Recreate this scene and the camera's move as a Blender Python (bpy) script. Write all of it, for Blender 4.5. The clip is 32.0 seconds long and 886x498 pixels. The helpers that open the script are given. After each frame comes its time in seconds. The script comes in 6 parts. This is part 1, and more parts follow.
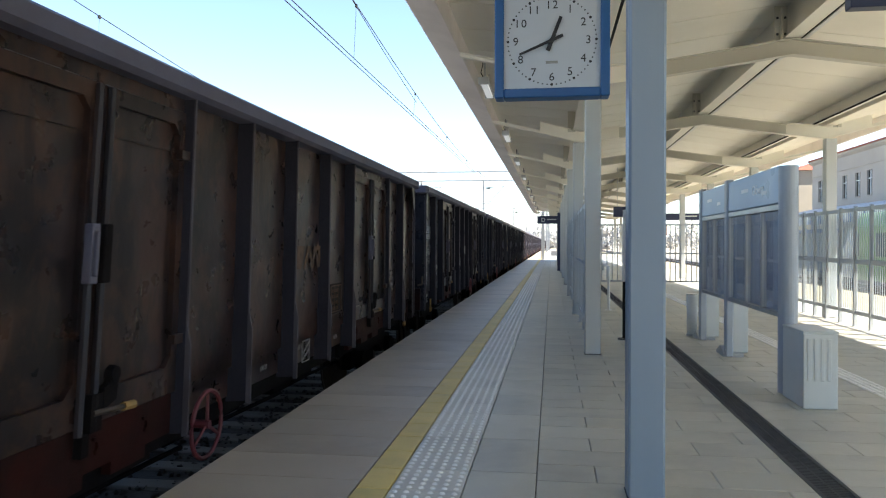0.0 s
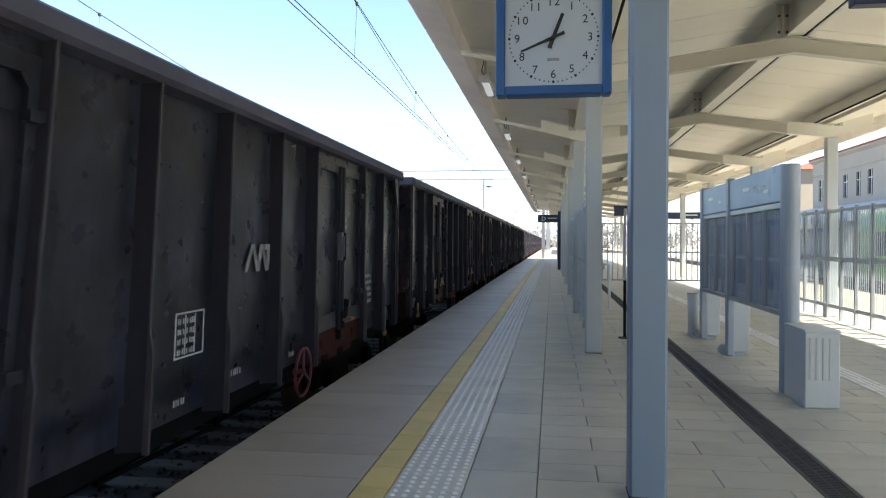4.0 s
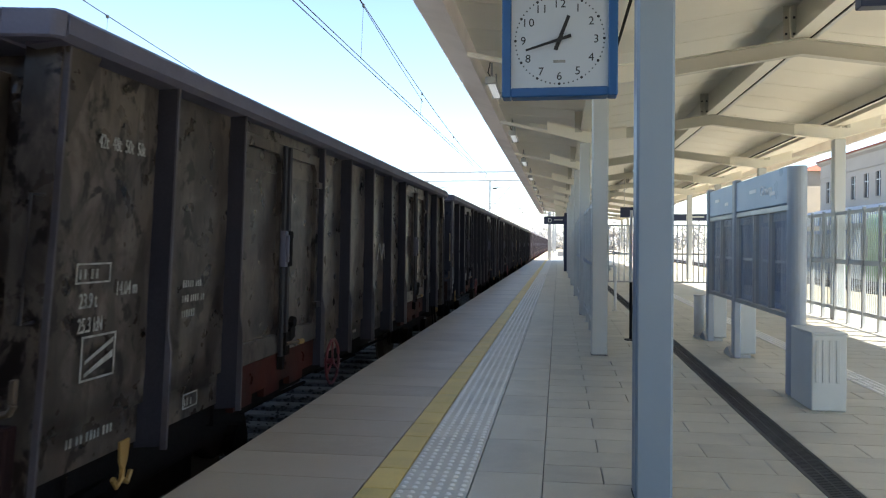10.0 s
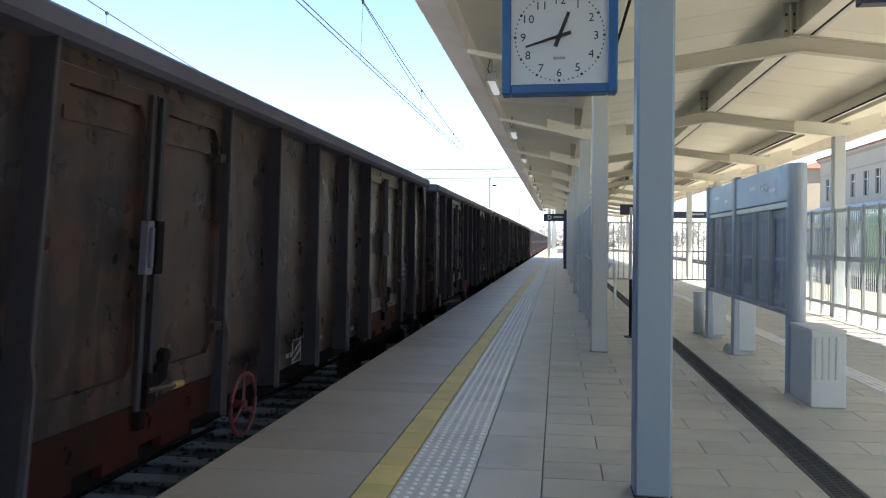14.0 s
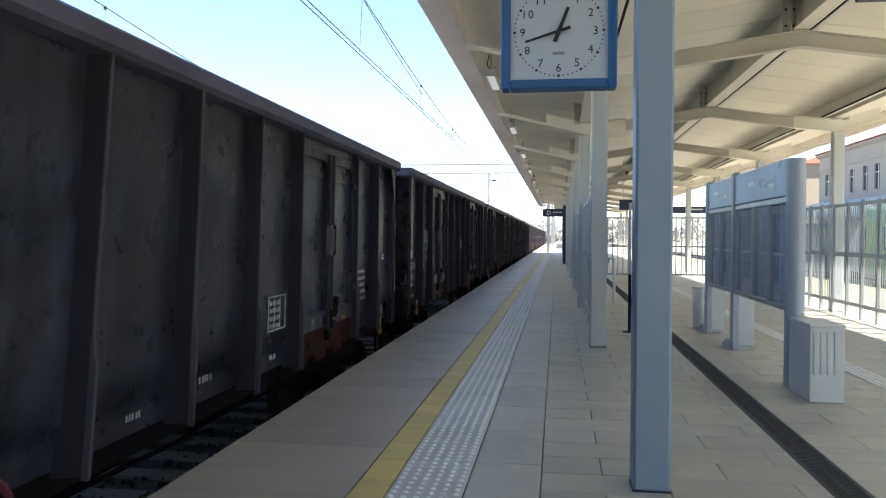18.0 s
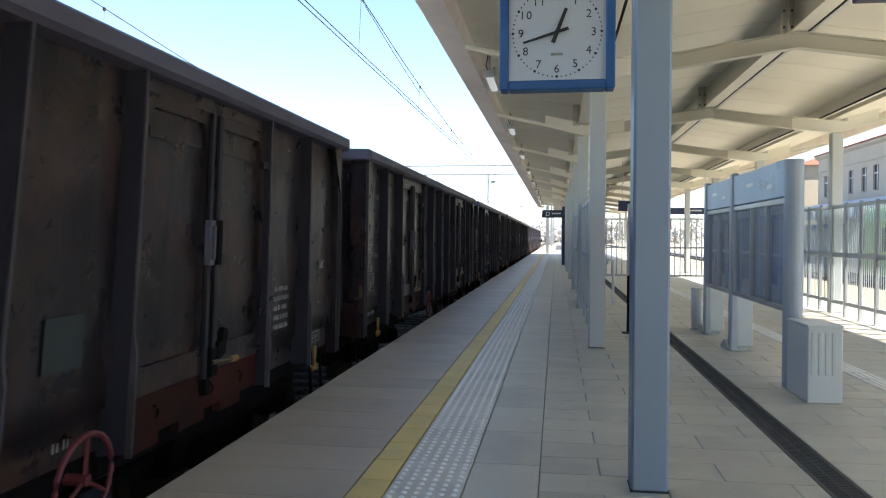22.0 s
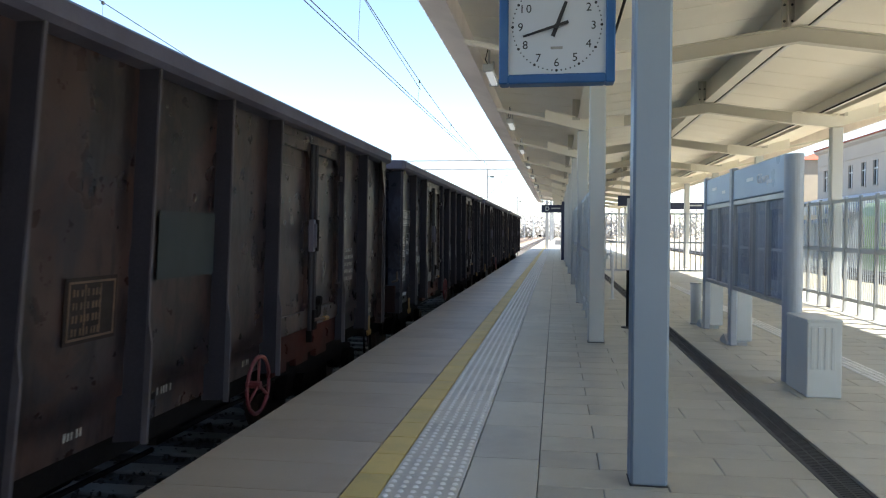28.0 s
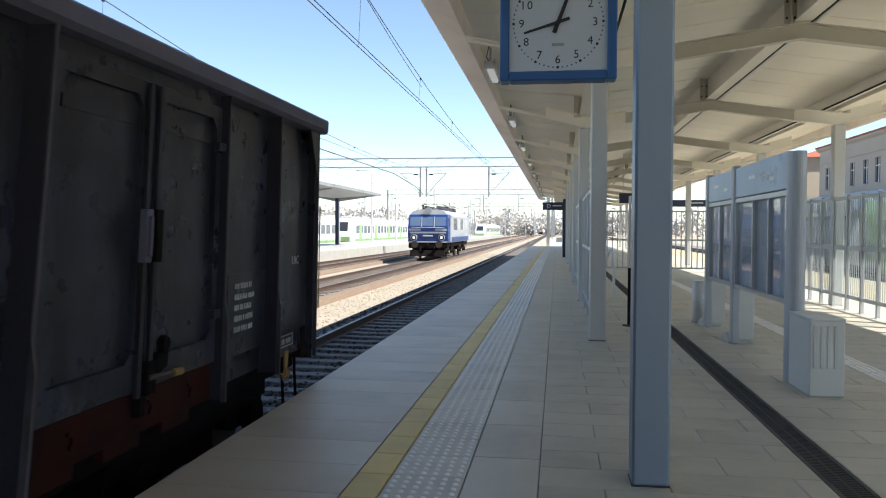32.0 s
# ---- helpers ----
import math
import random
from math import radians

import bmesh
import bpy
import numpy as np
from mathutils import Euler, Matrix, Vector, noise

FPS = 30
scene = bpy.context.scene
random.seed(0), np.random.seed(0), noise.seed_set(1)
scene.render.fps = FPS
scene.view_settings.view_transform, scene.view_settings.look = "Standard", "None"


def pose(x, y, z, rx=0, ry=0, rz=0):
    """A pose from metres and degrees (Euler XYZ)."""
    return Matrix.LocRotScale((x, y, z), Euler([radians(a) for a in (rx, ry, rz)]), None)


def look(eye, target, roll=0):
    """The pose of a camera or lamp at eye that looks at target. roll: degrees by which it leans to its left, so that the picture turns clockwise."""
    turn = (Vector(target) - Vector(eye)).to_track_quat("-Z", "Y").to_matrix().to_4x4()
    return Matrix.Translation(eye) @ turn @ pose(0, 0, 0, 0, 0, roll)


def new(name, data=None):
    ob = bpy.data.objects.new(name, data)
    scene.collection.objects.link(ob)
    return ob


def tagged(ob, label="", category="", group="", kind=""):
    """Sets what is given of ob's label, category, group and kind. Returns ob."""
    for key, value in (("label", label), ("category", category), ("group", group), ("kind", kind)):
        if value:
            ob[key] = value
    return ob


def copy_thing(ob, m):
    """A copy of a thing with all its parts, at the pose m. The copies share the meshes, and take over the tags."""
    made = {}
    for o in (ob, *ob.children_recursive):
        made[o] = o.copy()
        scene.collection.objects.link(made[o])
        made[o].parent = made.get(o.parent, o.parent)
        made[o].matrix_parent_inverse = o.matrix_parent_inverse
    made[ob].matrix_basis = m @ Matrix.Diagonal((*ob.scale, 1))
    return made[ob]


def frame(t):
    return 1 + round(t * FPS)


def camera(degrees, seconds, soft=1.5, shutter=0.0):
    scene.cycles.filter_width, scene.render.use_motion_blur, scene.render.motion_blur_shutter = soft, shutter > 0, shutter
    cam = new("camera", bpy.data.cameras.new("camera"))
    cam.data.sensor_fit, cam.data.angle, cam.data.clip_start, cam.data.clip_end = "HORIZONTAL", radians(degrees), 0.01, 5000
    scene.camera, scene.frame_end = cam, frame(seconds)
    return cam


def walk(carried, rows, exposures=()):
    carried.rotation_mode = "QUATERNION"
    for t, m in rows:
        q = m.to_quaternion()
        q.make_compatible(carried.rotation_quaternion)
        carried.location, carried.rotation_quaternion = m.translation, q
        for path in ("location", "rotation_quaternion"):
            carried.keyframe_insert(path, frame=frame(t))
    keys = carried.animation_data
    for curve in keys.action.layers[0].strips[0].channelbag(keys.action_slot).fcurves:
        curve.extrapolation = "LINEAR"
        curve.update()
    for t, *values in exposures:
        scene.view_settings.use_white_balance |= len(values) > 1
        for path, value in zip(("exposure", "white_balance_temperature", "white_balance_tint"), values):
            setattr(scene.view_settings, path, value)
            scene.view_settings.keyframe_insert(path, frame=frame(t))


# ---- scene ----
# The camera is held in the hand: seconds, eye, yaw to its left, tilt, lean.
cam = camera(60.0, 32.0, soft=1.15, shutter=0.88)
# a phone sensor: it is read line by line from the top, each line open for a short while
scene.cycles.rolling_shutter_type, scene.cycles.rolling_shutter_duration = "TOP", 0.05
ROWS = (
    (0.0, 0.007, -0.017, 1.406, 8.059, -0.414, 0.070),
    (0.5, 0.006, -0.008, 1.404, 8.042, -0.496, 0.082),
    (1.0, 0.005, -0.004, 1.403, 8.029, -0.526, 0.091),
    (1.5, 0.001, -0.004, 1.403, 8.025, -0.522, 0.105),
    (2.0, -0.001, -0.001, 1.402, 8.023, -0.520, 0.123),
    (2.5, -0.002, 0.001, 1.401, 8.019, -0.521, 0.138),
    (3.0, -0.002, 0.002, 1.400, 8.025, -0.516, 0.141),
    (3.5, 0.000, 0.005, 1.401, 8.047, -0.516, 0.143),
    (5.5, -0.003, -0.005, 1.400, 8.176, -0.453, 0.151),
    (6.0, -0.002, -0.005, 1.404, 8.240, -0.446, 0.207),
    (6.5, -0.000, -0.006, 1.405, 8.385, -0.434, 0.234),
    (7.0, 0.002, -0.008, 1.404, 8.504, -0.414, 0.229),
    (7.5, 0.003, -0.007, 1.404, 8.533, -0.399, 0.235),
    (8.0, 0.003, -0.004, 1.403, 8.532, -0.391, 0.257),
    (8.5, 0.001, -0.002, 1.403, 8.525, -0.396, 0.262),
    (9.0, 0.001, -0.001, 1.401, 8.523, -0.408, 0.249),
    (9.5, 0.002, -0.002, 1.400, 8.530, -0.407, 0.235),
    (10.0, 0.003, -0.005, 1.402, 8.530, -0.402, 0.238),
    (10.5, 0.005, -0.008, 1.403, 8.526, -0.402, 0.255),
    (11.0, 0.006, -0.009, 1.403, 8.526, -0.430, 0.269),
    (11.5, 0.006, -0.005, 1.402, 8.521, -0.478, 0.266),
    (12.0, 0.006, -0.001, 1.399, 8.514, -0.495, 0.260),
    (12.5, 0.005, -0.002, 1.398, 8.514, -0.487, 0.269),
    (13.0, 0.004, -0.005, 1.400, 8.518, -0.476, 0.269),
    (13.5, 0.004, -0.005, 1.399, 8.514, -0.515, 0.265),
    (14.0, 0.003, -0.003, 1.399, 8.506, -0.610, 0.272),
    (14.5, 0.003, -0.010, 1.400, 8.505, -0.647, 0.271),
    (16.5, 0.002, -0.011, 1.400, 8.444, -0.931, 0.289),
    (17.0, 0.001, -0.011, 1.397, 8.442, -0.908, 0.274),
    (17.5, 0.002, -0.011, 1.398, 8.442, -0.934, 0.264),
    (18.0, 0.002, -0.010, 1.399, 8.443, -0.966, 0.261),
    (18.5, 0.002, -0.009, 1.395, 8.442, -0.950, 0.270),
    (19.0, 0.002, -0.009, 1.394, 8.442, -0.925, 0.279),
    (19.5, 0.002, -0.011, 1.395, 8.444, -0.927, 0.280),
    (20.0, 0.003, -0.010, 1.397, 8.447, -0.928, 0.274),
    (20.5, 0.006, -0.010, 1.396, 8.440, -0.914, 0.260),
    (21.0, 0.007, -0.015, 1.396, 8.416, -0.900, 0.257),
    (21.5, 0.006, -0.018, 1.396, 8.393, -0.889, 0.262),
    (22.0, 0.009, -0.014, 1.395, 8.387, -0.871, 0.258),
    (22.5, 0.011, -0.009, 1.393, 8.388, -0.858, 0.267),
    (23.0, 0.012, -0.006, 1.393, 8.385, -0.859, 0.280),
    (23.5, 0.011, -0.009, 1.393, 8.377, -0.861, 0.281),
    (24.0, 0.012, -0.012, 1.392, 8.377, -0.922, 0.284),
    (24.5, 0.012, -0.012, 1.393, 8.385, -1.075, 0.290),
    (25.0, 0.010, -0.009, 1.394, 8.382, -1.203, 0.287),
    (25.5, 0.007, -0.005, 1.396, 8.379, -1.235, 0.271),
    (27.5, 0.008, -0.006, 1.391, 8.332, -1.256, 0.288),
    (28.0, 0.008, -0.007, 1.390, 8.343, -1.249, 0.278),
    (28.5, 0.008, -0.006, 1.389, 8.348, -1.273, 0.292),
    (29.0, 0.008, -0.006, 1.389, 8.357, -1.348, 0.297),
    (29.5, 0.009, -0.005, 1.389, 8.364, -1.416, 0.294),
    (30.0, 0.009, -0.005, 1.388, 8.359, -1.442, 0.298),
    (30.5, 0.006, -0.007, 1.389, 8.339, -1.443, 0.299),
    (31.0, 0.005, -0.001, 1.391, 8.352, -1.439, 0.290),
    (31.5, 0.006, 0.016, 1.393, 8.406, -1.442, 0.279),
    (32.0, 0.009, 0.027, 1.396, 8.437, -1.449, 0.277),
)


def held(x, y, z, yaw, tilt, lean):
    return pose(x, y, z, 90 + tilt, 0, yaw) @ pose(0, 0, 0, 0, 0, lean)


walk(cam, [(t, held(*v)) for t, *v in ROWS], exposures=((0, 1.69), (1, 1.63), (3, 1.68), (6, 1.72), (7, 1.72), (8, 1.54), (9, 1.73), (12, 1.66), (14, 1.76), (17, 1.74), (19, 1.69), (21, 1.57), (22, 1.72), (25, 1.75), (28, 1.71), (29, 1.62), (30, 1.71), (30.6, 1.64), (31.6, 1.12), (32, 1.04)))

# ---- daylight ----
SUN_WAY = Vector((1.0, -0.30, 1.30)).normalized()
world = bpy.data.worlds.new("sky")
scene.world = world
world.use_nodes = True
wn = world.node_tree.nodes
sky = wn.new("ShaderNodeTexSky")
sky.sky_type, sky.sun_disc = "NISHITA", False
sky.sun_elevation = math.asin(SUN_WAY.z)
sky.sun_rotation = math.atan2(SUN_WAY.x, SUN_WAY.y)
sky.altitude, sky.air_density, sky.dust_density, sky.ozone_density = 800, 1.0, 0.3, 1.6
wn["Background"].inputs["Strength"].default_value = 0.116
world.node_tree.links.new(sky.outputs[0], wn["Background"].inputs["Color"])
sun = new("sun", bpy.data.lights.new("sun", "SUN"))
sun.data.energy, sun.data.angle, sun.data.color = 5.0, radians(0.53), (1.0, 0.95, 0.87)
sun.matrix_world = look(SUN_WAY * 60, (0, 0, 0))


# ---- materials ----
def material(name, color, rough=0.6, metal=0.0, second=None, scale=3.0, mix=0.5, grain=0.12, grain_scale=60.0, bump=0.15,
             bump_scale=None, vary=0.0, island=False, streak=0.0, streak_color=(0.1, 0.05, 0.03), stretch=(1, 1, 1), dirt=0.0,
             dirt_color=(0.05, 0.045, 0.04), dirt_scale=0.7, spec=0.5):
    """A painted or mineral surface: a base colour, broad patches, fine grain, stains and relief in real size."""
    m = bpy.data.materials.new(name)
    m.use_nodes = True
    nt = m.node_tree
    n, l = nt.nodes, nt.links
    b = n["Principled BSDF"]
    b.inputs["Metallic"].default_value = metal
    b.inputs["Specular IOR Level"].default_value = spec
    tc, mp = n.new("ShaderNodeTexCoord"), n.new("ShaderNodeMapping")
    info = n.new("ShaderNodeObjectInfo")
    l.new(tc.outputs["Object"], mp.inputs["Vector"])
    mp.inputs["Scale"].default_value = stretch
    shift = n.new("ShaderNodeVectorMath")
    shift.operation = "MULTIPLY"
    l.new(info.outputs["Random"], shift.inputs[0])
    shift.inputs[1].default_value = (37.0, 53.0, 71.0)
    add = n.new("ShaderNodeVectorMath")
    l.new(mp.outputs[0], add.inputs[0])
    l.new(shift.outputs[0], add.inputs[1])
    vec = add.outputs[0]

    def noise_at(s, detail=5.0, r=0.55):
        t = n.new("ShaderNodeTexNoise")
        t.inputs["Scale"].default_value, t.inputs["Detail"].default_value, t.inputs["Roughness"].default_value = s, detail, r
        l.new(vec, t.inputs["Vector"])
        return t.outputs["Fac"]

    def ramp(src, lo, hi):
        r = n.new("ShaderNodeMapRange")
        r.inputs["From Min"].default_value, r.inputs["From Max"].default_value = lo, hi
        l.new(src, r.inputs["Value"])
        return r.outputs["Result"]

    def blend(fac, a, c, kind="MIX", amount=None):
        x = n.new("ShaderNodeMix")
        x.data_type, x.blend_type = "RGBA", kind
        if amount is not None:
            mu = n.new("ShaderNodeMath")
            mu.operation = "MULTIPLY"
            l.new(fac, mu.inputs[0])
            mu.inputs[1].default_value = amount
            fac = mu.outputs[0]
        l.new(fac, x.inputs["Factor"])
        for slot, v in ((6, a), (7, c)):
            if isinstance(v, tuple):
                x.inputs[slot].default_value = (*v, 1)
            else:
                l.new(v, x.inputs[slot])
        return x.outputs[2]

    second = second or tuple(c * 0.8 for c in color)
    col = blend(ramp(noise_at(scale), 0.38, 0.64), color, second, amount=mix)
    fine = noise_at(grain_scale, 3.0)
    if grain:
        col = blend(ramp(fine, 0.3, 0.7), col, tuple(c * (1 - grain * 2.2) for c in color), amount=min(1, grain * 4))
    if dirt:
        col = blend(ramp(noise_at(dirt_scale, 8.0, 0.65), 0.48, 0.68), col, dirt_color, amount=dirt)
    if streak:
        st = n.new("ShaderNodeTexNoise")
        st.inputs["Scale"].default_value, st.inputs["Detail"].default_value = 1.0, 6.0
        mp2 = n.new("ShaderNodeMapping")
        mp2.inputs["Scale"].default_value = (7, 7, 0.7)
        l.new(vec, mp2.inputs["Vector"])
        l.new(mp2.outputs[0], st.inputs["Vector"])
        col = blend(ramp(st.outputs["Fac"], 0.5, 0.75), col, streak_color, amount=streak)
    if vary:
        src = info.outputs["Random"]
        if island:
            src = n.new("ShaderNodeNewGeometry").outputs["Random Per Island"]
        hs = n.new("ShaderNodeHueSaturation")
        l.new(col, hs.inputs["Color"])
        r = n.new("ShaderNodeMapRange")
        r.inputs["To Min"].default_value, r.inputs["To Max"].default_value = 1 - vary, 1 + vary
        l.new(src, r.inputs["Value"])
        l.new(r.outputs[0], hs.inputs["Value"])
        col = hs.outputs[0]
    l.new(col, b.inputs["Base Color"])
    rr = n.new("ShaderNodeMapRange")
    rr.inputs["To Min"].default_value, rr.inputs["To Max"].default_value = max(0.03, rough - 0.12), min(1.0, rough + 0.12)
    l.new(noise_at(scale * 2.3), rr.inputs["Value"])
    l.new(rr.outputs[0], b.inputs["Roughness"])
    if bump:
        bp = n.new("ShaderNodeBump")
        bp.inputs["Strength"].default_value, bp.inputs["Distance"].default_value = bump, 0.01
        l.new(noise_at(bump_scale or grain_scale, 4.0), bp.inputs["Height"])
        l.new(bp.outputs[0], b.inputs["Normal"])
    return m


def rusty(name, paint, worn, rust, amount, vary=0.2, rough=0.3, flecks=0.5, fleck_scale=8.0):
    """Old freight paint: faded field, rust blooms with ragged edges, dark runs and coal dust, dents."""
    m = material(name, paint, rough, scale=2.2, second=worn, mix=1.0, grain=0.14, grain_scale=45, bump=0.3, bump_scale=7, vary=vary,
                 spec=0.22, streak=0.75, streak_color=tuple(c * 0.45 for c in worn), dirt=amount, dirt_color=rust, dirt_scale=1.7)
    nt = m.node_tree
    n, l = nt.nodes, nt.links
    b = n["Principled BSDF"]
    src = b.inputs["Base Color"].links[0].from_socket
    vec = next(x for x in n if x.type == "VECT_MATH" and x.operation == "ADD").outputs[0]
    dark, chalk, deep = tuple(c * 0.4 for c in worn), tuple(c * 1.7 for c in paint), tuple(c * 0.62 for c in rust)
    for scale, stretch, lo, hi, part_of, tint in ((1.5, (1, 1, 0.6), 0.5, 0.6, 0.5, chalk), (2.1, (1, 1, 0.75), 0.47, 0.57, 0.95, rust),
                                                  (2.8, (1, 1.8, 0.4), 0.5, 0.6, 0.9, dark), (fleck_scale, (1, 1, 0.75), 0.54, 0.61, flecks, deep)):
        mp, t, mr, mx = (n.new("ShaderNode" + k) for k in ("Mapping", "TexNoise", "MapRange", "Mix"))
        mp.inputs["Scale"].default_value = stretch
        mp.inputs["Location"].default_value = (scale * 3, scale * 5, 0)
        t.inputs["Scale"].default_value, t.inputs["Detail"].default_value = scale, 6.0
        t.inputs["Roughness"].default_value, t.inputs["Distortion"].default_value = 0.6, 0.5
        l.new(vec, mp.inputs["Vector"])
        l.new(mp.outputs[0], t.inputs["Vector"])
        mr.inputs["From Min"].default_value, mr.inputs["From Max"].default_value = lo, hi
        mr.inputs["To Max"].default_value = min(1.0, amount * 1.3 * part_of)
        mr.interpolation_type = "SMOOTHSTEP"
        l.new(t.outputs["Fac"], mr.inputs["Value"])
        mx.data_type = "RGBA"
        l.new(mr.outputs[0], mx.inputs["Factor"])
        l.new(src, mx.inputs[6])
        mx.inputs[7].default_value = (*tint, 1)
        src = mx.outputs[2]
    l.new(src, b.inputs["Base Color"])
    return m


def glowing(name, color, strength):
    m = bpy.data.materials.new(name)
    m.use_nodes = True
    b = m.node_tree.nodes["Principled BSDF"]
    b.inputs["Base Color"].default_value = (*color, 1)
    b.inputs["Emission Color"].default_value = (*color, 1)
    b.inputs["Emission Strength"].default_value = strength
    return m


def glass(name, tint=(0.9, 0.95, 0.95), gloss=0.12, rough=0.03):
    """A thin pane: mostly clear, partly a mirror, stronger at grazing views."""
    m = bpy.data.materials.new(name)
    m.use_nodes = True
    nt = m.node_tree
    n, l = nt.nodes, nt.links
    out = n["Material Output"]
    n.remove(n["Principled BSDF"])
    tr, gl, mx, lw = n.new("ShaderNodeBsdfTransparent"), n.new("ShaderNodeBsdfGlossy"), n.new("ShaderNodeMixShader"), n.new("ShaderNodeLayerWeight")
    tr.inputs["Color"].default_value = (*tint, 1)
    gl.inputs["Roughness"].default_value = rough
    pw, ma = n.new("ShaderNodeMath"), n.new("ShaderNodeMath")
    pw.operation, ma.operation = "POWER", "MULTIPLY_ADD"
    l.new(lw.outputs["Facing"], pw.inputs[0])
    pw.inputs[1].default_value = 4.0
    l.new(pw.outputs[0], ma.inputs[0])
    ma.inputs[1].default_value, ma.inputs[2].default_value = gloss * 2, gloss * 0.4
    l.new(ma.outputs[0], mx.inputs[0])
    l.new(tr.outputs[0], mx.inputs[1])
    l.new(gl.outputs[0], mx.inputs[2])
    l.new(mx.outputs[0], out.inputs["Surface"])
    return m


CONCRETE = material("concrete_slab", (0.46, 0.445, 0.4), 0.46, scale=1.2, second=(0.31, 0.31, 0.29), grain=0.1, grain_scale=90, bump=0.25, vary=0.05, dirt=0.25, dirt_color=(0.25, 0.24, 0.21), dirt_scale=1.6, spec=0.7)
EDGE_SLAB = material("platform_edge_slab", (0.5, 0.41, 0.29), 0.46, scale=1.0, second=(0.41, 0.325, 0.22), grain=0.08, grain_scale=90, bump=0.2, vary=0.05, dirt=0.75, dirt_color=(0.3, 0.235, 0.155), dirt_scale=0.55, spec=0.7)
TILE = material("grey_paving", (0.52, 0.49, 0.4), 0.46, scale=1.5, second=(0.44, 0.412, 0.333), grain=0.1, grain_scale=110, bump=0.2, vary=0.06, dirt=0.4, dirt_color=(0.24, 0.23, 0.2), dirt_scale=1.3, spec=0.7)
TILE_REST = material("grey_paving_far", (0.52, 0.49, 0.4), 0.46, scale=1.5, second=(0.44, 0.412, 0.333), grain=0.1, bump=0.2, vary=0.06, island=True, dirt=0.25, dirt_color=(0.25, 0.24, 0.21), spec=0.7)
TACTILE = material("tactile_paving", (0.66, 0.635, 0.56), 0.55, scale=2.0, second=(0.57, 0.55, 0.49), grain=0.08, bump=0.1, vary=0.05, dirt=0.25, dirt_color=(0.26, 0.25, 0.23), dirt_scale=1.5, spec=0.35)
TACTILE_DOT = material("tactile_dot_worn", (0.92, 0.9, 0.84), 0.5, scale=8, second=(0.78, 0.77, 0.73), grain=0.05, bump=0.05)
YELLOW = material("yellow_paving", (0.75, 0.57, 0.19), 0.55, scale=2.5, second=(0.64, 0.5, 0.2), grain=0.08, bump=0.1, vary=0.05, dirt=0.3, dirt_color=(0.3, 0.25, 0.12), dirt_scale=1.5, spec=0.35)
CREAM_PAVING = material("cream_paving", (0.5, 0.42, 0.28), 0.75, scale=1.0, grain=0.08, bump=0.15)
VALANCE = material("blue_valance", (0.07, 0.15, 0.32), 0.5, grain=0.04, bump=0.02)
JOINT = material("joint_mortar", (0.08, 0.075, 0.068), 0.9, grain=0.2)
DRAIN = material("drain_iron", (0.06, 0.062, 0.065), 0.6, 0.3, grain=0.15, bump=0.2)
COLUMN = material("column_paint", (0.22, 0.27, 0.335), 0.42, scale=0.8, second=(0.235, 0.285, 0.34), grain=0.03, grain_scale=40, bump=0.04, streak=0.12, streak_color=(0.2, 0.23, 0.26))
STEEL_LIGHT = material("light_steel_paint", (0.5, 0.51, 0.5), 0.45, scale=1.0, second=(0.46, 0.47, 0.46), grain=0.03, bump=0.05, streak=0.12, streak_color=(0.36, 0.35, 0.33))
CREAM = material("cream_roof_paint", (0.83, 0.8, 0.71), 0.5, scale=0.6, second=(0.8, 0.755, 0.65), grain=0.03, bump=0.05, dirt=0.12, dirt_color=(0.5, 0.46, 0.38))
# cream darkened by the shade on rafter and plate faces
CREAM_SHADE = material("cream_beam_shade", (0.56, 0.54, 0.46), 0.45, scale=0.9, second=(0.5, 0.48, 0.42), grain=0.03, bump=0.05, dirt=0.15, dirt_color=(0.45, 0.42, 0.35))
FASCIA = material("fascia_paint", (0.84, 0.77, 0.73), 0.5, scale=0.7, grain=0.04, bump=0.05, dirt=0.2, dirt_color=(0.4, 0.34, 0.3))
BLUE_CASE = material("clock_blue", (0.016, 0.095, 0.26), 0.4, scale=2.0, second=(0.014, 0.08, 0.23), grain=0.04, bump=0.03)
DIAL = material("clock_dial", (0.5, 0.53, 0.57), 0.35, scale=3, second=(0.47, 0.5, 0.54), grain=0.01, bump=0)
INK = material("black_ink", (0.015, 0.015, 0.017), 0.5, grain=0.05, bump=0)
NAVY = material("sign_navy", (0.012, 0.02, 0.06), 0.4, grain=0.04, bump=0.02)
WHITE = material("white_paint", (0.75, 0.75, 0.73), 0.5, scale=4, grain=0.04, bump=0.03, dirt=0.15, dirt_color=(0.5, 0.49, 0.46))
STENCIL = material("stencil_white", (0.62, 0.62, 0.6), 0.6, scale=14, second=(0.3, 0.3, 0.29), mix=0.7, grain=0.1, bump=0)
STENCIL_DIM = material("stencil_faded", (0.36, 0.35, 0.33), 0.7, scale=14, second=(0.12, 0.11, 0.1), mix=0.8, grain=0.1, bump=0)
LOGO_ORANGE = material("logo_orange", (0.5, 0.12, 0.03), 0.6, scale=12, second=(0.3, 0.08, 0.03), grain=0.08, bump=0)
GREY_BOARD = material("board_grey", (0.42, 0.45, 0.49), 0.4, scale=1.5, grain=0.02, bump=0.03, streak=0.1, streak_color=(0.33, 0.35, 0.37))
# light blue base takes in the sky that the header reflects
BOARD_BLUE = material("board_header_blue", (0.42, 0.53, 0.66), 0.3, scale=0.9, second=(0.54, 0.64, 0.75), grain=0.01, bump=0, spec=0.09)
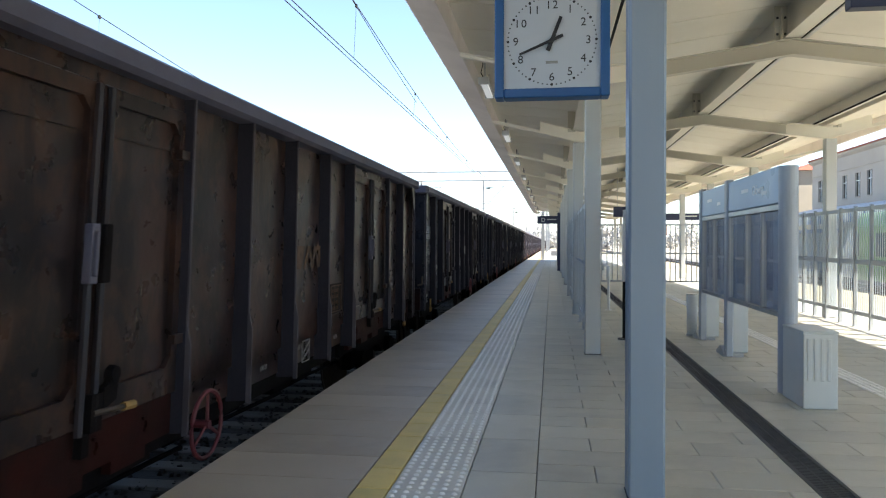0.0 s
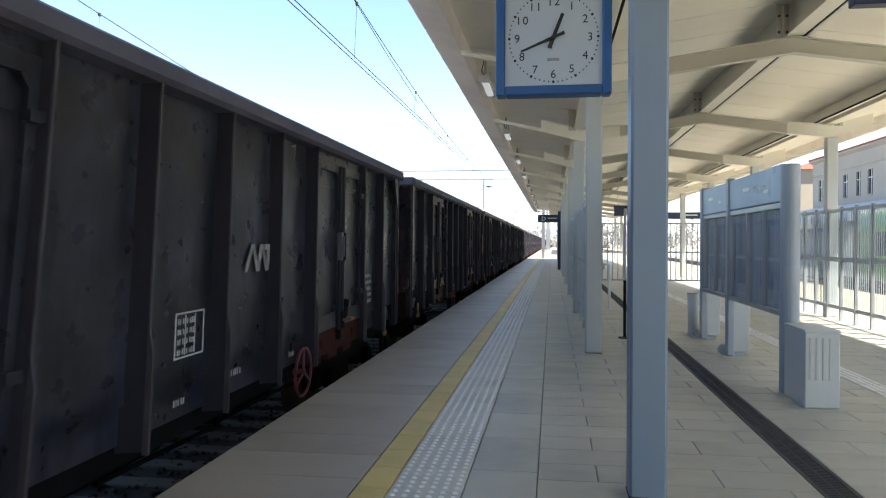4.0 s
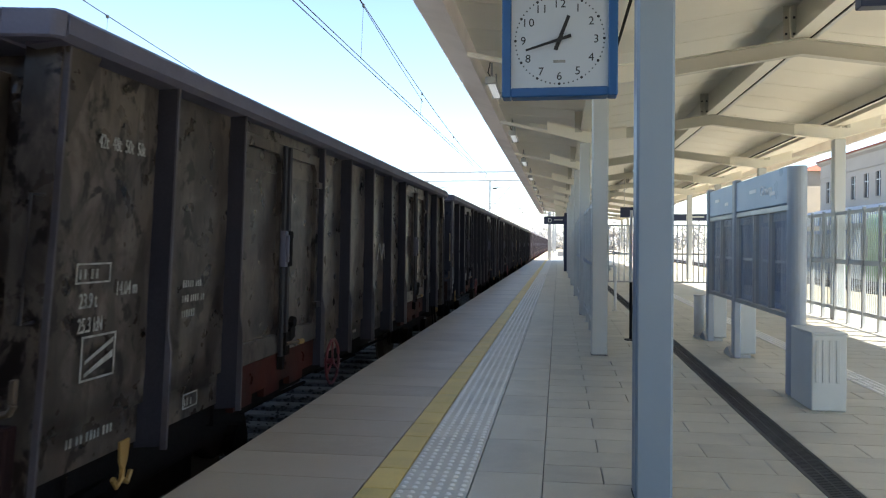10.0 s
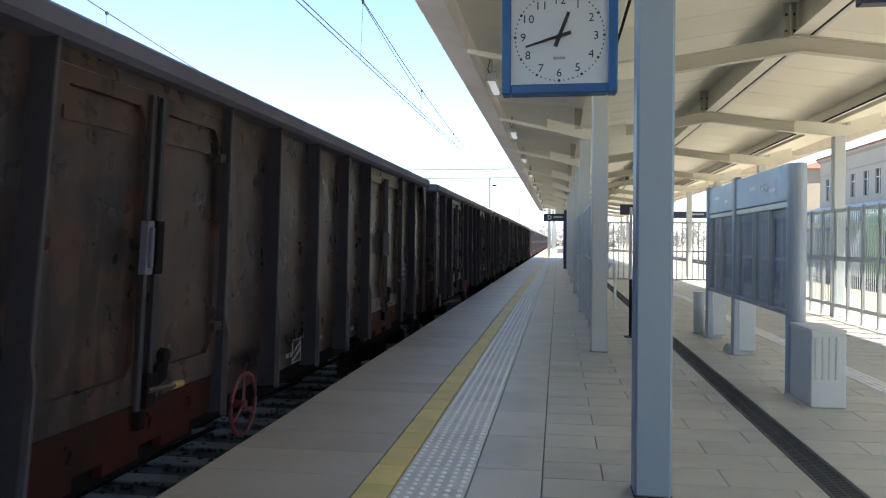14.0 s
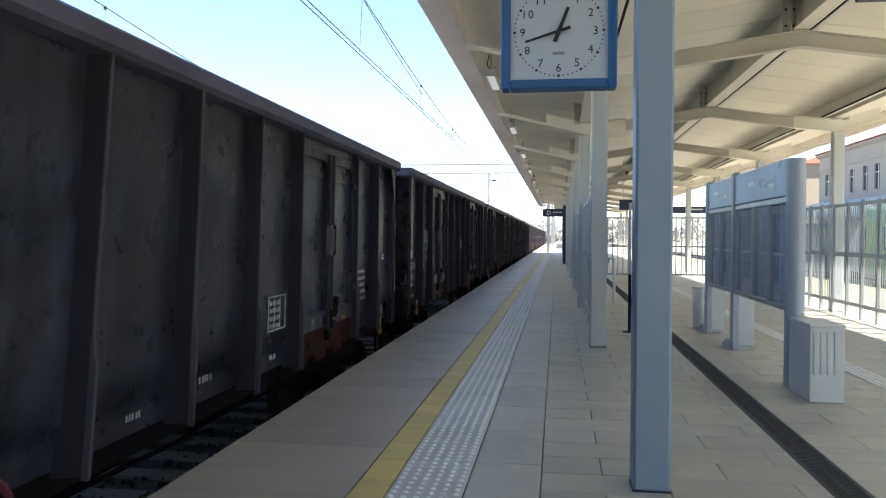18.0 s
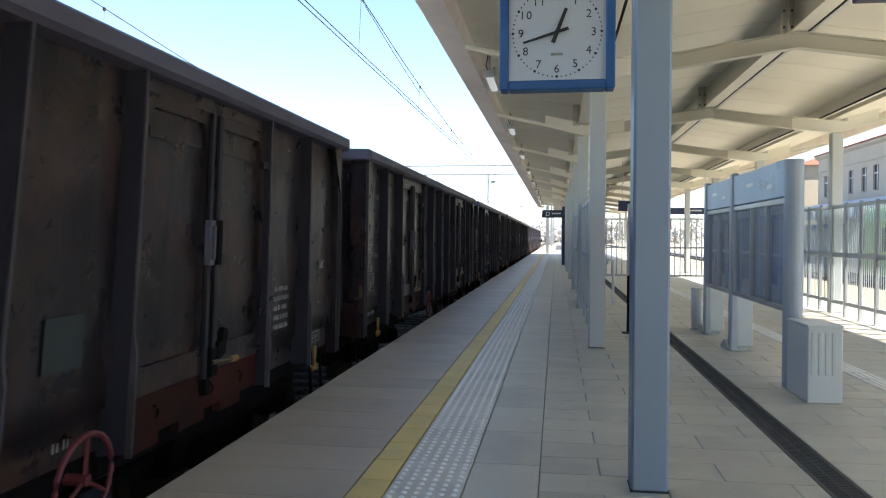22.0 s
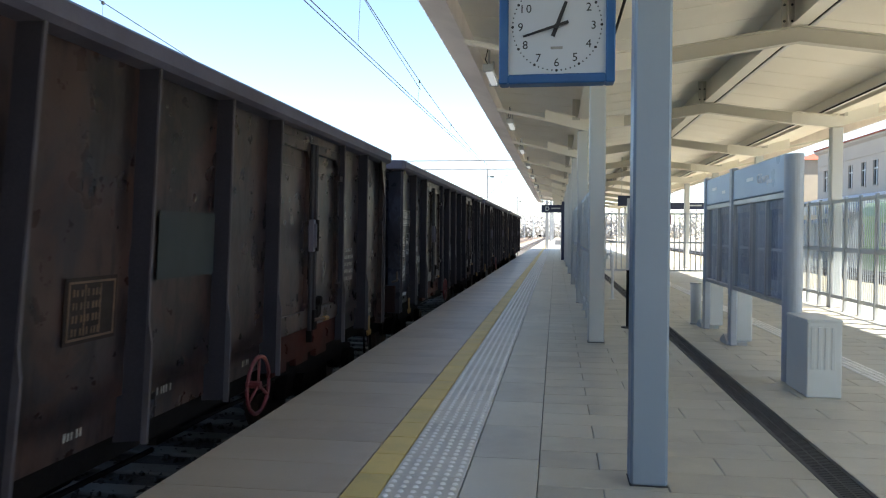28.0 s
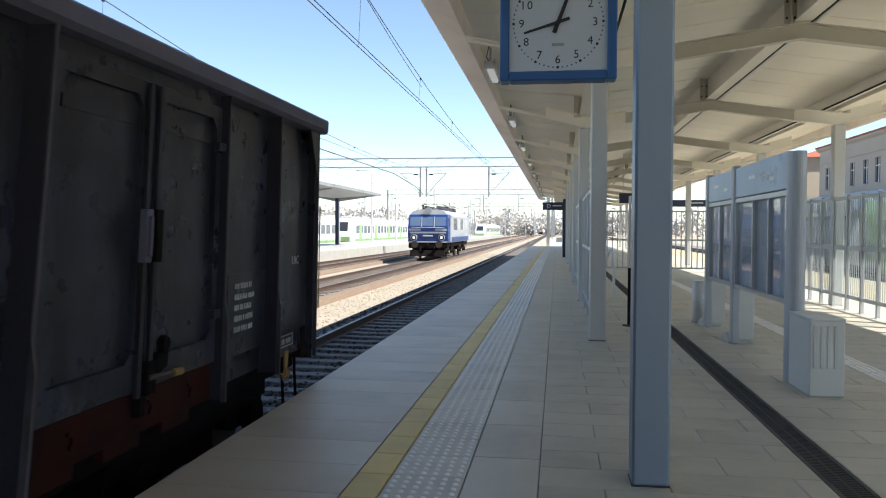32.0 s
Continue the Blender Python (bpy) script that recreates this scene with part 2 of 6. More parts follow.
CASE_BACK = material("case_back_reflection", (0.405, 0.486, 0.621), 0.5, scale=1.5, second=(0.297, 0.3645, 0.486), grain=0.04, bump=0)
POSTER = material("poster_paper", (0.55, 0.6, 0.675), 0.5, scale=2.5, second=(0.45, 0.5, 0.5875), grain=0.05, bump=0)
CABINET = material("cabinet_grey", (0.64, 0.65, 0.62), 0.45, scale=1.2, grain=0.03, bump=0.04, dirt=0.12, dirt_color=(0.33, 0.32, 0.3))
RUBBER = material("black_rubber", (0.012, 0.012, 0.012), 0.8, grain=0.1, spec=0.15)
FENCE = material("fence_grey", (0.4455, 0.4657, 0.4725), 0.45, scale=1.5, grain=0.03, bump=0.04)
GLASS = glass("clear_glass", (0.86, 0.92, 0.93), 0.15)
CASE_GLASS = glass("case_glass", (0.72, 0.79, 0.89), 0.5)
LENS = glowing("lamp_glass", (0.8, 0.83, 0.85), 0.15)
ALUMINIUM = material("lamp_aluminium", (0.5, 0.5, 0.5), 0.35, 0.7, grain=0.05, bump=0.03)
HEADLIGHT = glowing("headlight_glow", (0.8, 0.8, 0.8), 0.08)

# wagon paints: dull freight paint over rust
WAGON_GREY = rusty("wagon_grey_paint", (0.0385, 0.0407, 0.0562), (0.026, 0.0264, 0.0364), (0.0229, 0.0197, 0.0229), 0.55, 0.25)
WAGON_OLIVE = rusty("wagon_olive_paint", (0.102, 0.0805, 0.0676), (0.0655, 0.0537, 0.0479), (0.0187, 0.012, 0.0109), 0.5, 0.25, flecks=1.7, fleck_scale=5.5)
WAGON_RUST = rusty("wagon_rusty_paint", (0.0323, 0.0216, 0.0213), (0.0182, 0.0139, 0.0153), (0.0624, 0.0307, 0.0213), 0.62, 0.35, flecks=0.9)
WAGON_BROWN = rusty("wagon_brown_paint", (0.026, 0.0213, 0.0244), (0.014, 0.0123, 0.0151), (0.052, 0.0278, 0.0229), 0.62, 0.35, flecks=0.8)
PATCH = material("grey_green_patch", (0.036, 0.043, 0.044), 0.6, scale=2.0, second=(0.03, 0.035, 0.036), grain=0.08, bump=0.1, spec=0.25)
# rib colours hold the shading: this dark web, the lighter flange below
RIB_SHADE = material("rib_web_shade", (0.0269, 0.0242, 0.0305), 0.8, scale=2.0, second=(0.0175, 0.0161, 0.0211), grain=0.15, bump=0.2, spec=0.06)
LOCK_BAR = material("worn_lock_bar", (0.0279, 0.0257, 0.031), 0.55, scale=2.2, second=(0.0171, 0.015, 0.0178), mix=0.9, grain=0.15, bump=0.2, dirt=0.5, dirt_color=(0.0349, 0.0171, 0.0109), dirt_scale=2.0, spec=0.3, vary=0.3)
FLANGE_LIT = material("flange_lit", (0.0678, 0.0603, 0.0711), 0.5, scale=2.2, second=(0.0339, 0.0292, 0.035), mix=0.9, grain=0.15, bump=0.2, dirt=0.4, dirt_color=(0.046, 0.0262, 0.0184), dirt_scale=2.2, spec=0.4, vary=0.25)
RIM_STEEL = material("wagon_rim_steel", (0.1149, 0.1073, 0.142), 0.55, scale=1.4, second=(0.0676, 0.0611, 0.0811), grain=0.12, bump=0.25, bump_scale=12, dirt=0.4, dirt_color=(0.0624, 0.0403, 0.0333), spec=0.3)
UNDER = material("underframe_grime", (0.0125, 0.0101, 0.0099), 0.85, scale=2, grain=0.2, bump=0.3, spec=0.05)
RED_FRAME = material("red_frame_paint", (0.052, 0.011, 0.008), 0.65, scale=2.0, second=(0.026, 0.0105, 0.0085), mix=0.9, grain=0.12, bump=0.25, vary=0.35, dirt=0.75, dirt_color=(0.014, 0.0095, 0.008), dirt_scale=1.8, spec=0.1)
RED_WHEEL = material("red_handwheel_paint", (0.12, 0.018, 0.022), 0.55, scale=6, grain=0.1, bump=0.1)
YELLOW_STEEL = material("yellow_lever_paint", (0.3, 0.17, 0.045), 0.6, scale=6, second=(0.16, 0.095, 0.04), grain=0.1, bump=0.1)
FADED_MARK = material("faded_orange_mark", (0.13, 0.075, 0.045), 0.7, scale=10, second=(0.06, 0.04, 0.03), mix=0.8, grain=0.1, bump=0)
RUST_FIELD = material("rusty_field", (0.032, 0.022, 0.019), 0.7, scale=6, second=(0.018, 0.014, 0.014), mix=0.9, grain=0.15, bump=0.1, spec=0.2)
OCHRE_RAIL = material("grab_rail_paint", (0.48, 0.37, 0.22), 0.6, scale=6, second=(0.34, 0.19, 0.08), grain=0.1, bump=0.1)
BUFFER_BEAM = material("buffer_beam_paint", (0.0271, 0.012, 0.012), 0.75, scale=2.0, second=(0.0146, 0.0101, 0.0099), mix=0.9, grain=0.15, bump=0.25, spec=0.1)
WHEEL_STEEL = material("wheel_steel", (0.07, 0.055, 0.045), 0.55, 0.5, grain=0.1, spec=0.2)
RAIL_STEEL = material("rail_steel", (0.11, 0.075, 0.055), 0.6, 0.3, grain=0.1, stretch=(1, 0.2, 1))
RAIL_HEAD = material("polished_rail", (0.3, 0.3, 0.31), 0.45, 0.6, grain=0.03, bump=0)
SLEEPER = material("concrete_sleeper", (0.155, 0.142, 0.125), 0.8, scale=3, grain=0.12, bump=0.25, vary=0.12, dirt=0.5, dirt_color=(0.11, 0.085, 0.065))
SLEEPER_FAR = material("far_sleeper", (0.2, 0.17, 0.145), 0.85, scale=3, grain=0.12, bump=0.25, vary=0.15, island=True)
BALLAST = material("ballast_stone", (0.25, 0.235, 0.21), 0.9, scale=1.3, second=(0.19, 0.175, 0.155), grain=0.25, grain_scale=22, bump=1.0, bump_scale=18, vary=0.25, island=True)
BALLAST_RUST = material("rusty_ballast", (0.3, 0.22, 0.16), 0.9, scale=1.3, second=(0.24, 0.17, 0.12), grain=0.25, grain_scale=22, bump=1.0, bump_scale=18)
SAND = material("sandy_ground", (0.44, 0.38, 0.29), 0.95, scale=0.35, second=(0.36, 0.31, 0.24), grain=0.2, grain_scale=18, bump=0.9, bump_scale=12, dirt=0.25, dirt_color=(0.3, 0.25, 0.19), dirt_scale=0.25)
WIRE = material("wire_copper", (0.02, 0.02, 0.021), 0.7, 0.0, grain=0.05, bump=0)
MAST = material("galvanised_mast", (0.33, 0.34, 0.34), 0.5, 0.3, scale=2, grain=0.06)
# leaf colour lifted to pale grey to stand in for distance haze
LEAF_HAZE = material("leaf_haze", (0.56, 0.54, 0.5), 0.85, scale=0.4, second=(0.6, 0.58, 0.54), grain=0.15, bump=0.2, vary=0.35, island=True)
PLASTER = material("grey_plaster", (0.42, 0.375, 0.32), 0.85, scale=0.5, second=(0.37, 0.33, 0.285), grain=0.08, bump=0.2, streak=0.15, streak_color=(0.3, 0.29, 0.28))
PLASTER_WARM = material("ochre_plaster", (0.6, 0.52, 0.4), 0.85, scale=0.5, grain=0.08, bump=0.2)
ROOF_TILE = material("red_roof_tile", (0.36, 0.1, 0.055), 0.8, scale=1.5, second=(0.28, 0.085, 0.05), grain=0.15, bump=0.4, vary=0.12)
WINDOW_DARK = material("dark_window", (0.03, 0.035, 0.04), 0.12, grain=0.02, bump=0)
AWNING = material("white_awning", (0.7, 0.71, 0.72), 0.5, grain=0.04)
LOCO_BLUE = material("loco_blue", (0.012, 0.045, 0.19), 0.4, scale=1.5, grain=0.05, bump=0.05)
LOCO_LIGHT = material("loco_light_blue", (0.34, 0.37, 0.41), 0.45, scale=1.5, grain=0.05, bump=0.05)
EMU_WHITE = material("railcar_white", (0.62, 0.64, 0.64), 0.35, scale=1.5, grain=0.03, bump=0.02)
EMU_GREEN = material("railcar_lime", (0.25, 0.4, 0.17), 0.4, scale=1.5, grain=0.04, bump=0.02)
# ballast darkened for the shade under the train and canopy
SHADED_BALLAST = material("shaded_ballast", (0.05, 0.043, 0.037), 0.85, scale=1.3, second=(0.03, 0.026, 0.023), grain=0.25, grain_scale=22, bump=1.0, bump_scale=18, vary=0.3, island=True)
LEVER = material("worn_lever", (0.07, 0.045, 0.028), 0.6, scale=6, second=(0.03, 0.02, 0.015), grain=0.12, bump=0.1)
# blue base imitates sky mirrored in the windscreen
LOCO_GLASS = material("loco_windscreen", (0.1, 0.15, 0.24), 0.1, grain=0.02, bump=0)
HEADER_LETTER = material("header_letter_white", (0.88, 0.89, 0.9), 0.3, scale=4, grain=0.01, bump=0, spec=0.12)
FLAT_WHITE = material("flat_white", (0.7, 0.71, 0.72), 0.6, scale=4, second=(0.62, 0.64, 0.66), grain=0.03, bump=0)
RAILCAR_GLASS = material("railcar_glass", (0.13, 0.16, 0.18), 0.12, grain=0.02, bump=0)
HAZARD = material("hazard_yellow", (0.5, 0.45, 0.12), 0.5, scale=6, second=(0.4, 0.37, 0.12), grain=0.05, bump=0)


# ---- mesh helpers ----
class Geo:
    """Collects boxes, prisms and tubes for one mesh."""

    def __init__(self):
        self.v, self.f = [], []

    def add(self, verts, faces):
        o = len(self.v)
        self.v.extend([tuple(p) for p in verts])
        self.f.extend([tuple(i + o for i in q) for q in faces])
        return self

    def box(self, x0, x1, y0, y1, z0, z1, m=None):
        p = [(x, y, z) for z in (z0, z1) for y in (y0, y1) for x in (x0, x1)]
        if m is not None:
            p = [m @ Vector(q) for q in p]
        return self.add(p, [(0, 2, 3, 1), (4, 5, 7, 6), (0, 1, 5, 4), (2, 6, 7, 3), (0, 4, 6, 2), (1, 3, 7, 5)])

    def slab(self, x0, x1, y0, y1, z0, z1, c=0.006):
        """A box with a chamfered upper edge."""
        p = [(x0, y0, z0), (x1, y0, z0), (x1, y1, z0), (x0, y1, z0), (x0, y0, z1 - c), (x1, y0, z1 - c), (x1, y1, z1 - c), (x0, y1, z1 - c),
             (x0 + c, y0 + c, z1), (x1 - c, y0 + c, z1), (x1 - c, y1 - c, z1), (x0 + c, y1 - c, z1)]
        f = [(3, 2, 1, 0), (8, 9, 10, 11)]
        for a in (0, 4):
            f += [(a + i, a + (i + 1) % 4, a + 4 + (i + 1) % 4, a + 4 + i) for i in range(4)]
        return self.add(p, f)

    def prism(self, outline, axis, a, b):
        """An outline of (u, v) drawn out along an axis from a to b; u, v are the other two axes in order."""
        def at(u, v, w):
            return {"x": (w, u, v), "y": (u, w, v), "z": (u, v, w)}[axis]
        k = len(outline)
        p = [at(u, v, w) for w in (a, b) for u, v in outline]
        f = [tuple(range(k)), tuple(range(2 * k - 1, k - 1, -1))]
        f += [(i, k + i, k + (i + 1) % k, (i + 1) % k) for i in range(k)]
        return self.add(p, f)

    def tube(self, points, r, sides=8, closed=False):
        pts = [Vector(p) for p in points]
        k, base, fs, vs = len(pts), 0, [], []
        for i, p in enumerate(pts):
            a, b = (pts[i - 1] if i or closed else p), (pts[(i + 1) % k] if i < k - 1 or closed else p)
            q = (b - a).to_track_quat("Z", "Y")
            vs += [p + q @ Vector((r * math.cos(2 * math.pi * j / sides), r * math.sin(2 * math.pi * j / sides), 0)) for j in range(sides)]
        for i in range(k if closed else k - 1):
            n2 = (i + 1) % k
            fs += [(i * sides + j, i * sides + (j + 1) % sides, n2 * sides + (j + 1) % sides, n2 * sides + j) for j in range(sides)]
        if not closed:
            fs += [tuple(range(sides - 1, -1, -1)), tuple((k - 1) * sides + j for j in range(sides))]
        return self.add(vs, fs)

    def disc(self, c, axis, r, h, sides=16, r2=None):
        """A cylinder or cone frustum from c along an axis by h."""
        r2 = r if r2 is None else r2
        o = []
        for w, rr in ((0, r), (h, r2)):
            for j in range(sides):
                u, v = rr * math.cos(2 * math.pi * j / sides), rr * math.sin(2 * math.pi * j / sides)
                d = {"x": (w, u, v), "y": (u, w, v), "z": (u, v, w)}[axis]
                o.append((c[0] + d[0], c[1] + d[1], c[2] + d[2]))
        f = [tuple(range(sides)), tuple(range(2 * sides - 1, sides - 1, -1))]
        f += [(j, sides + j, sides + (j + 1) % sides, (j + 1) % sides) for j in range(sides)]
        return self.add(o, f)

    def mesh(self, name, mat, bevel=0.0, smooth=False):
        me = bpy.data.meshes.new(name)
        me.from_pydata(self.v, [], self.f)
        bm = bmesh.new()
        bm.from_mesh(me)
        if bevel or len(self.f) < 4000:
            bmesh.ops.recalc_face_normals(bm, faces=bm.faces)
        if bevel:
            es = [e for e in bm.edges if len(e.link_faces) == 2 and e.calc_face_angle(0) > 0.6]
            bmesh.ops.bevel(bm, geom=es, offset=bevel, segments=1, affect="EDGES", clamp_overlap=True)
        for f in bm.faces:
            f.smooth = smooth
        bm.to_mesh(me)
        bm.free()
        me.materials.append(mat)
        return me


def part(name, geo, mat, parent, label="", bevel=0.0, smooth=False, m=None):
    """Links a Geo (or a ready mesh) as one mesh object under a thing or a part."""
    me = geo if isinstance(geo, bpy.types.Mesh) else geo.mesh(name, mat, bevel, smooth)
    ob = new(name, me)
    ob.parent = parent
    if m is not None:
        ob.matrix_basis = m
    if label:
        ob["label"] = label
    return ob


def thing(name, label, category, group="", kind="", m=None):
    ob = tagged(new(name), label, category, group, kind)
    if m is not None:
        ob.matrix_basis = m
    return ob


def solid(name, geo, mat, label, category, group="", kind="", bevel=0.0, smooth=False):
    return tagged(new(name, geo.mesh(name, mat, bevel, smooth)), label, category, group, kind)


def lettering(text, size, mat, thick=0.002):
    """Flat letters as a mesh: in the xy plane, starting at the origin."""
    cu = bpy.data.curves.new("letters", "FONT")
    cu.body, cu.size, cu.extrude, cu.resolution_u = text, size, thick, 3
    ob = bpy.data.objects.new("letters", cu)
    scene.collection.objects.link(ob)
    bpy.context.view_layer.update()
    me = bpy.data.meshes.new_from_object(ob)
    bpy.data.objects.remove(ob)
    bpy.data.curves.remove(cu)
    bm = bmesh.new()
    bm.from_mesh(me)
    bmesh.ops.remove_doubles(bm, verts=bm.verts, dist=0.00005)
    bm.to_mesh(me)
    bm.free()
    me.materials.clear()
    me.materials.append(mat)
    return me


RAIL_Z = -0.70
TRACK = (-3.78, -9.15, -14.15)     # axes of the three tracks
EDGE, FAR_EDGE = -2.16, 8.9       # platform edges
FRAMES = [4.39 + 5.57 * k for k in range(-3, 12)]   # canopy frames along the platform
CANOPY_END = FRAMES[-1] + 0.6
CANOPY_START = FRAMES[0] - 0.6

# ---- ground and tracks ----
g = Geo()
for x0, x1, y0, y1 in ((-900, 900, -900, 1500),):
    g.add([(x0, y0, -1.12), (x1, y0, -1.12), (x1, y1, -1.12), (x0, y1, -1.12)], [(0, 1, 2, 3)])
solid("ground", g, SAND, "sandy gravel ground of the railway yard", "ground", kind="structure")


solid("ballast_field", Geo().box(FAR_EDGE, 21.9, -60, 160, -1.119, -1.0), BALLAST, "dark stone ballast between the platform and the station", "ballast", kind="structure")


def track(axis, index, ballast, sleeper_parts):
    t = thing("track_%d" % index, "railway track with steel rails on ballast and sleepers", "track", kind="structure")
    g = Geo()
    for a, b in ((-140, 0), (0, 60), (60, 140), (140, 420)):
        g.prism([(axis - 2.1, -1.11), (axis - 1.55, -0.905), (axis + 1.55, -0.905), (axis + 1.6, -1.11)], "y", a, b)
    part("ballast_bed", g, ballast, t, "crushed stone ballast bed")
    for s in (-1, 1):
        c = axis + s * 0.7525
        g = Geo().prism([(c - 0.07, -0.872), (c + 0.07, -0.872), (c + 0.07, -0.86), (c + 0.012, -0.845), (c + 0.012, -0.745), (c + 0.034, -0.735), (c + 0.034, -0.704),
                         (c - 0.034, -0.704), (c - 0.034, -0.735), (c - 0.012, -0.745), (c - 0.012, -0.845), (c - 0.07, -0.86)], "y", -140, 420)
        r = part("rail", g, RAIL_STEEL, t, "rusty steel rail")
        part("running_surface", Geo().box(c - 0.03, c + 0.03, -140, 420, -0.705, RAIL_Z), RAIL_HEAD, r, "polished rail head")
    sg = Geo().prism([(-1.25, -0.93), (-1.25, -0.875), (-1.2, -0.862), (-0.5, -0.865), (-0.35, -0.874), (0.35, -0.874), (0.5, -0.865), (1.2, -0.862), (1.25, -0.875), (1.25, -0.93)], "y", -0.125, 0.125)
    if sleeper_parts:
        me = sg.mesh("sleeper", SLEEPER, 0.012)
        for i in range(170):
            part("sleeper", me, None, t, m=pose(axis, -4 + i * 0.6, 0))
    rest = Geo()
    for i in range(90 if sleeper_parts else 260):
        y = (98 if sleeper_parts else 10) + i * 0.6
        rest.add([(axis + p[0], p[1] + y, p[2]) for p in sg.v], sg.f)
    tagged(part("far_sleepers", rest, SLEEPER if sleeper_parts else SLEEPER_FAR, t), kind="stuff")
    return t


track(TRACK[0], 1, SHADED_BALLAST, True)
track(TRACK[1], 2, BALLAST_RUST, False)
track(TRACK[2], 3, BALLAST_RUST, False)
track(11.0, 4, BALLAST, False)
track(15.6, 5, BALLAST, False)


def loose_stones(name, count, x0, x1, y0, y1, z, mat, size, seed):
    rnd = random.Random(seed)
    g = Geo()
    for _ in range(count):
        x, y, s = rnd.uniform(x0, x1), y0 + (y1 - y0) * rnd.random() ** 1.6, rnd.uniform(0.5, 1.2) * size
        m = pose(x, y, z + s * 0.25, rnd.uniform(-40, 40), rnd.uniform(-40, 40), rnd.uniform(0, 360))
        p = [m @ Vector((s * a * rnd.uniform(0.6, 1), s * b * rnd.uniform(0.6, 1), s * c * rnd.uniform(0.5, 0.8))) for a, b, c in ((1, 0, 0), (-1, 0, 0), (0, 1, 0), (0, -1, 0), (0, 0, 1), (0, 0, -1))]
        g.add(p, [(0, 2, 4), (2, 1, 4), (1, 3, 4), (3, 0, 4), (2, 0, 5), (1, 2, 5), (3, 1, 5), (0, 3, 5)])
    return solid(name, g, mat, "loose crushed ballast stones between the sleepers", "ballast stones", kind="stuff")


loose_stones("ballast_stones", 9000, -5.3, -2.25, 2, 60, -0.9, SHADED_BALLAST, 0.045, 5)
loose_stones("gravel_stones", 5000, -8.0, -5.3, 12, 80, -1.12, SAND, 0.035, 6)

# ---- platform ----
platform = thing("platform", "long station platform paved with grey slabs and tactile strips", "platform", kind="structure")
g = Geo()
g.box(EDGE + 0.12, FAR_EDGE - 0.12, -40, 150, -1.2, -0.03)
part("core", g, JOINT, platform, "dark joint mortar between the slabs")
g = Geo().box(EDGE + 0.02, EDGE + 0.118, -40, 150, -1.2, -0.15).box(FAR_EDGE - 0.118, FAR_EDGE - 0.02, -40, 150, -1.2, -0.15)
part("edge_wall", g, CONCRETE, platform, "concrete platform wall")

FLOOR_NEAR = (2.0, 24.0)
rest = Geo()


def lay(name, x0, x1, step, mat, shape, gap=0.004, shift=0.0, far_end=150.0, near_end=FLOOR_NEAR[1], rest_too=True):
    """A course of pieces along the platform: parts near the camera, joined slabs past them."""
    geo = shape(x1 - x0 - gap, step - gap)
    me = geo.mesh(name, mat)
    if shape in (bump_slab, ridge_slab):
        me.materials.append(TACTILE_DOT)
        for f in me.polygons:
            f.material_index = 1 if f.index >= 10 else 0
    y = FLOOR_NEAR[0] + shift
    while y < near_end:
        part(name, me, None, platform, m=pose(x0 + gap / 2, y + gap / 2, 0))
        y += step
    if rest_too:
        far = Geo()
        while y < far_end:
            far.slab(x0 + gap / 2, x1 - gap / 2, y + gap / 2, y + step - gap / 2, -0.06, 0.0, 0.004)
            y += step
        y = FLOOR_NEAR[0] + shift - step
        while y > -30:
            far.slab(x0 + gap / 2, x1 - gap / 2, y + gap / 2, y + step - gap / 2, -0.06, 0.0, 0.004)
            y -= step
        tagged(part("far_" + name, far, mat, platform), kind="stuff")


def flat_slab(w, d):
    return Geo().slab(0, w, 0, d, -0.06, 0.0, 0.005)


def edge_slab(w, d):
    return Geo().prism([(0, -0.16), (0, -0.012), (0.012, 0), (w, 0), (w, -0.16)], "y", 0, d)


def bump_slab(w, d):
    g = Geo().slab(0, w, 0, d, -0.06, 0.0, 0.004)
    for i in range(6):
        for j in range(5):
            g.disc((w * (i + 0.5) / 6, d * (j + 0.5) / 5, 0.0), "z", 0.0185, 0.008, 8, 0.012)
    return g


def ridge_slab(w, d):
    g = Geo().slab(0, w, 0, d, -0.06, 0.0, 0.004)
    for i in range(4):
        c = w * (i + 0.5) / 4
        g.prism([(c - 0.02, -0.001), (c - 0.015, 0.008), (c + 0.015, 0.008), (c + 0.02, -0.001)], "y", 0.01, d - 0.01)
    return g


lay("edge_slab", EDGE, -1.11, 0.5, EDGE_SLAB, edge_slab, 0.005, 0.42)
lay("yellow_slab", -1.11, -0.91, 0.4, YELLOW, flat_slab, 0.007, 0.28)
lay("tactile_slab", -0.91, -0.49, 0.4, TACTILE, bump_slab, 0.009, 0.28, near_end=36)
lay("strip_slab", -0.49, -0.08, 0.8, TILE, flat_slab, 0.005, 0.3)


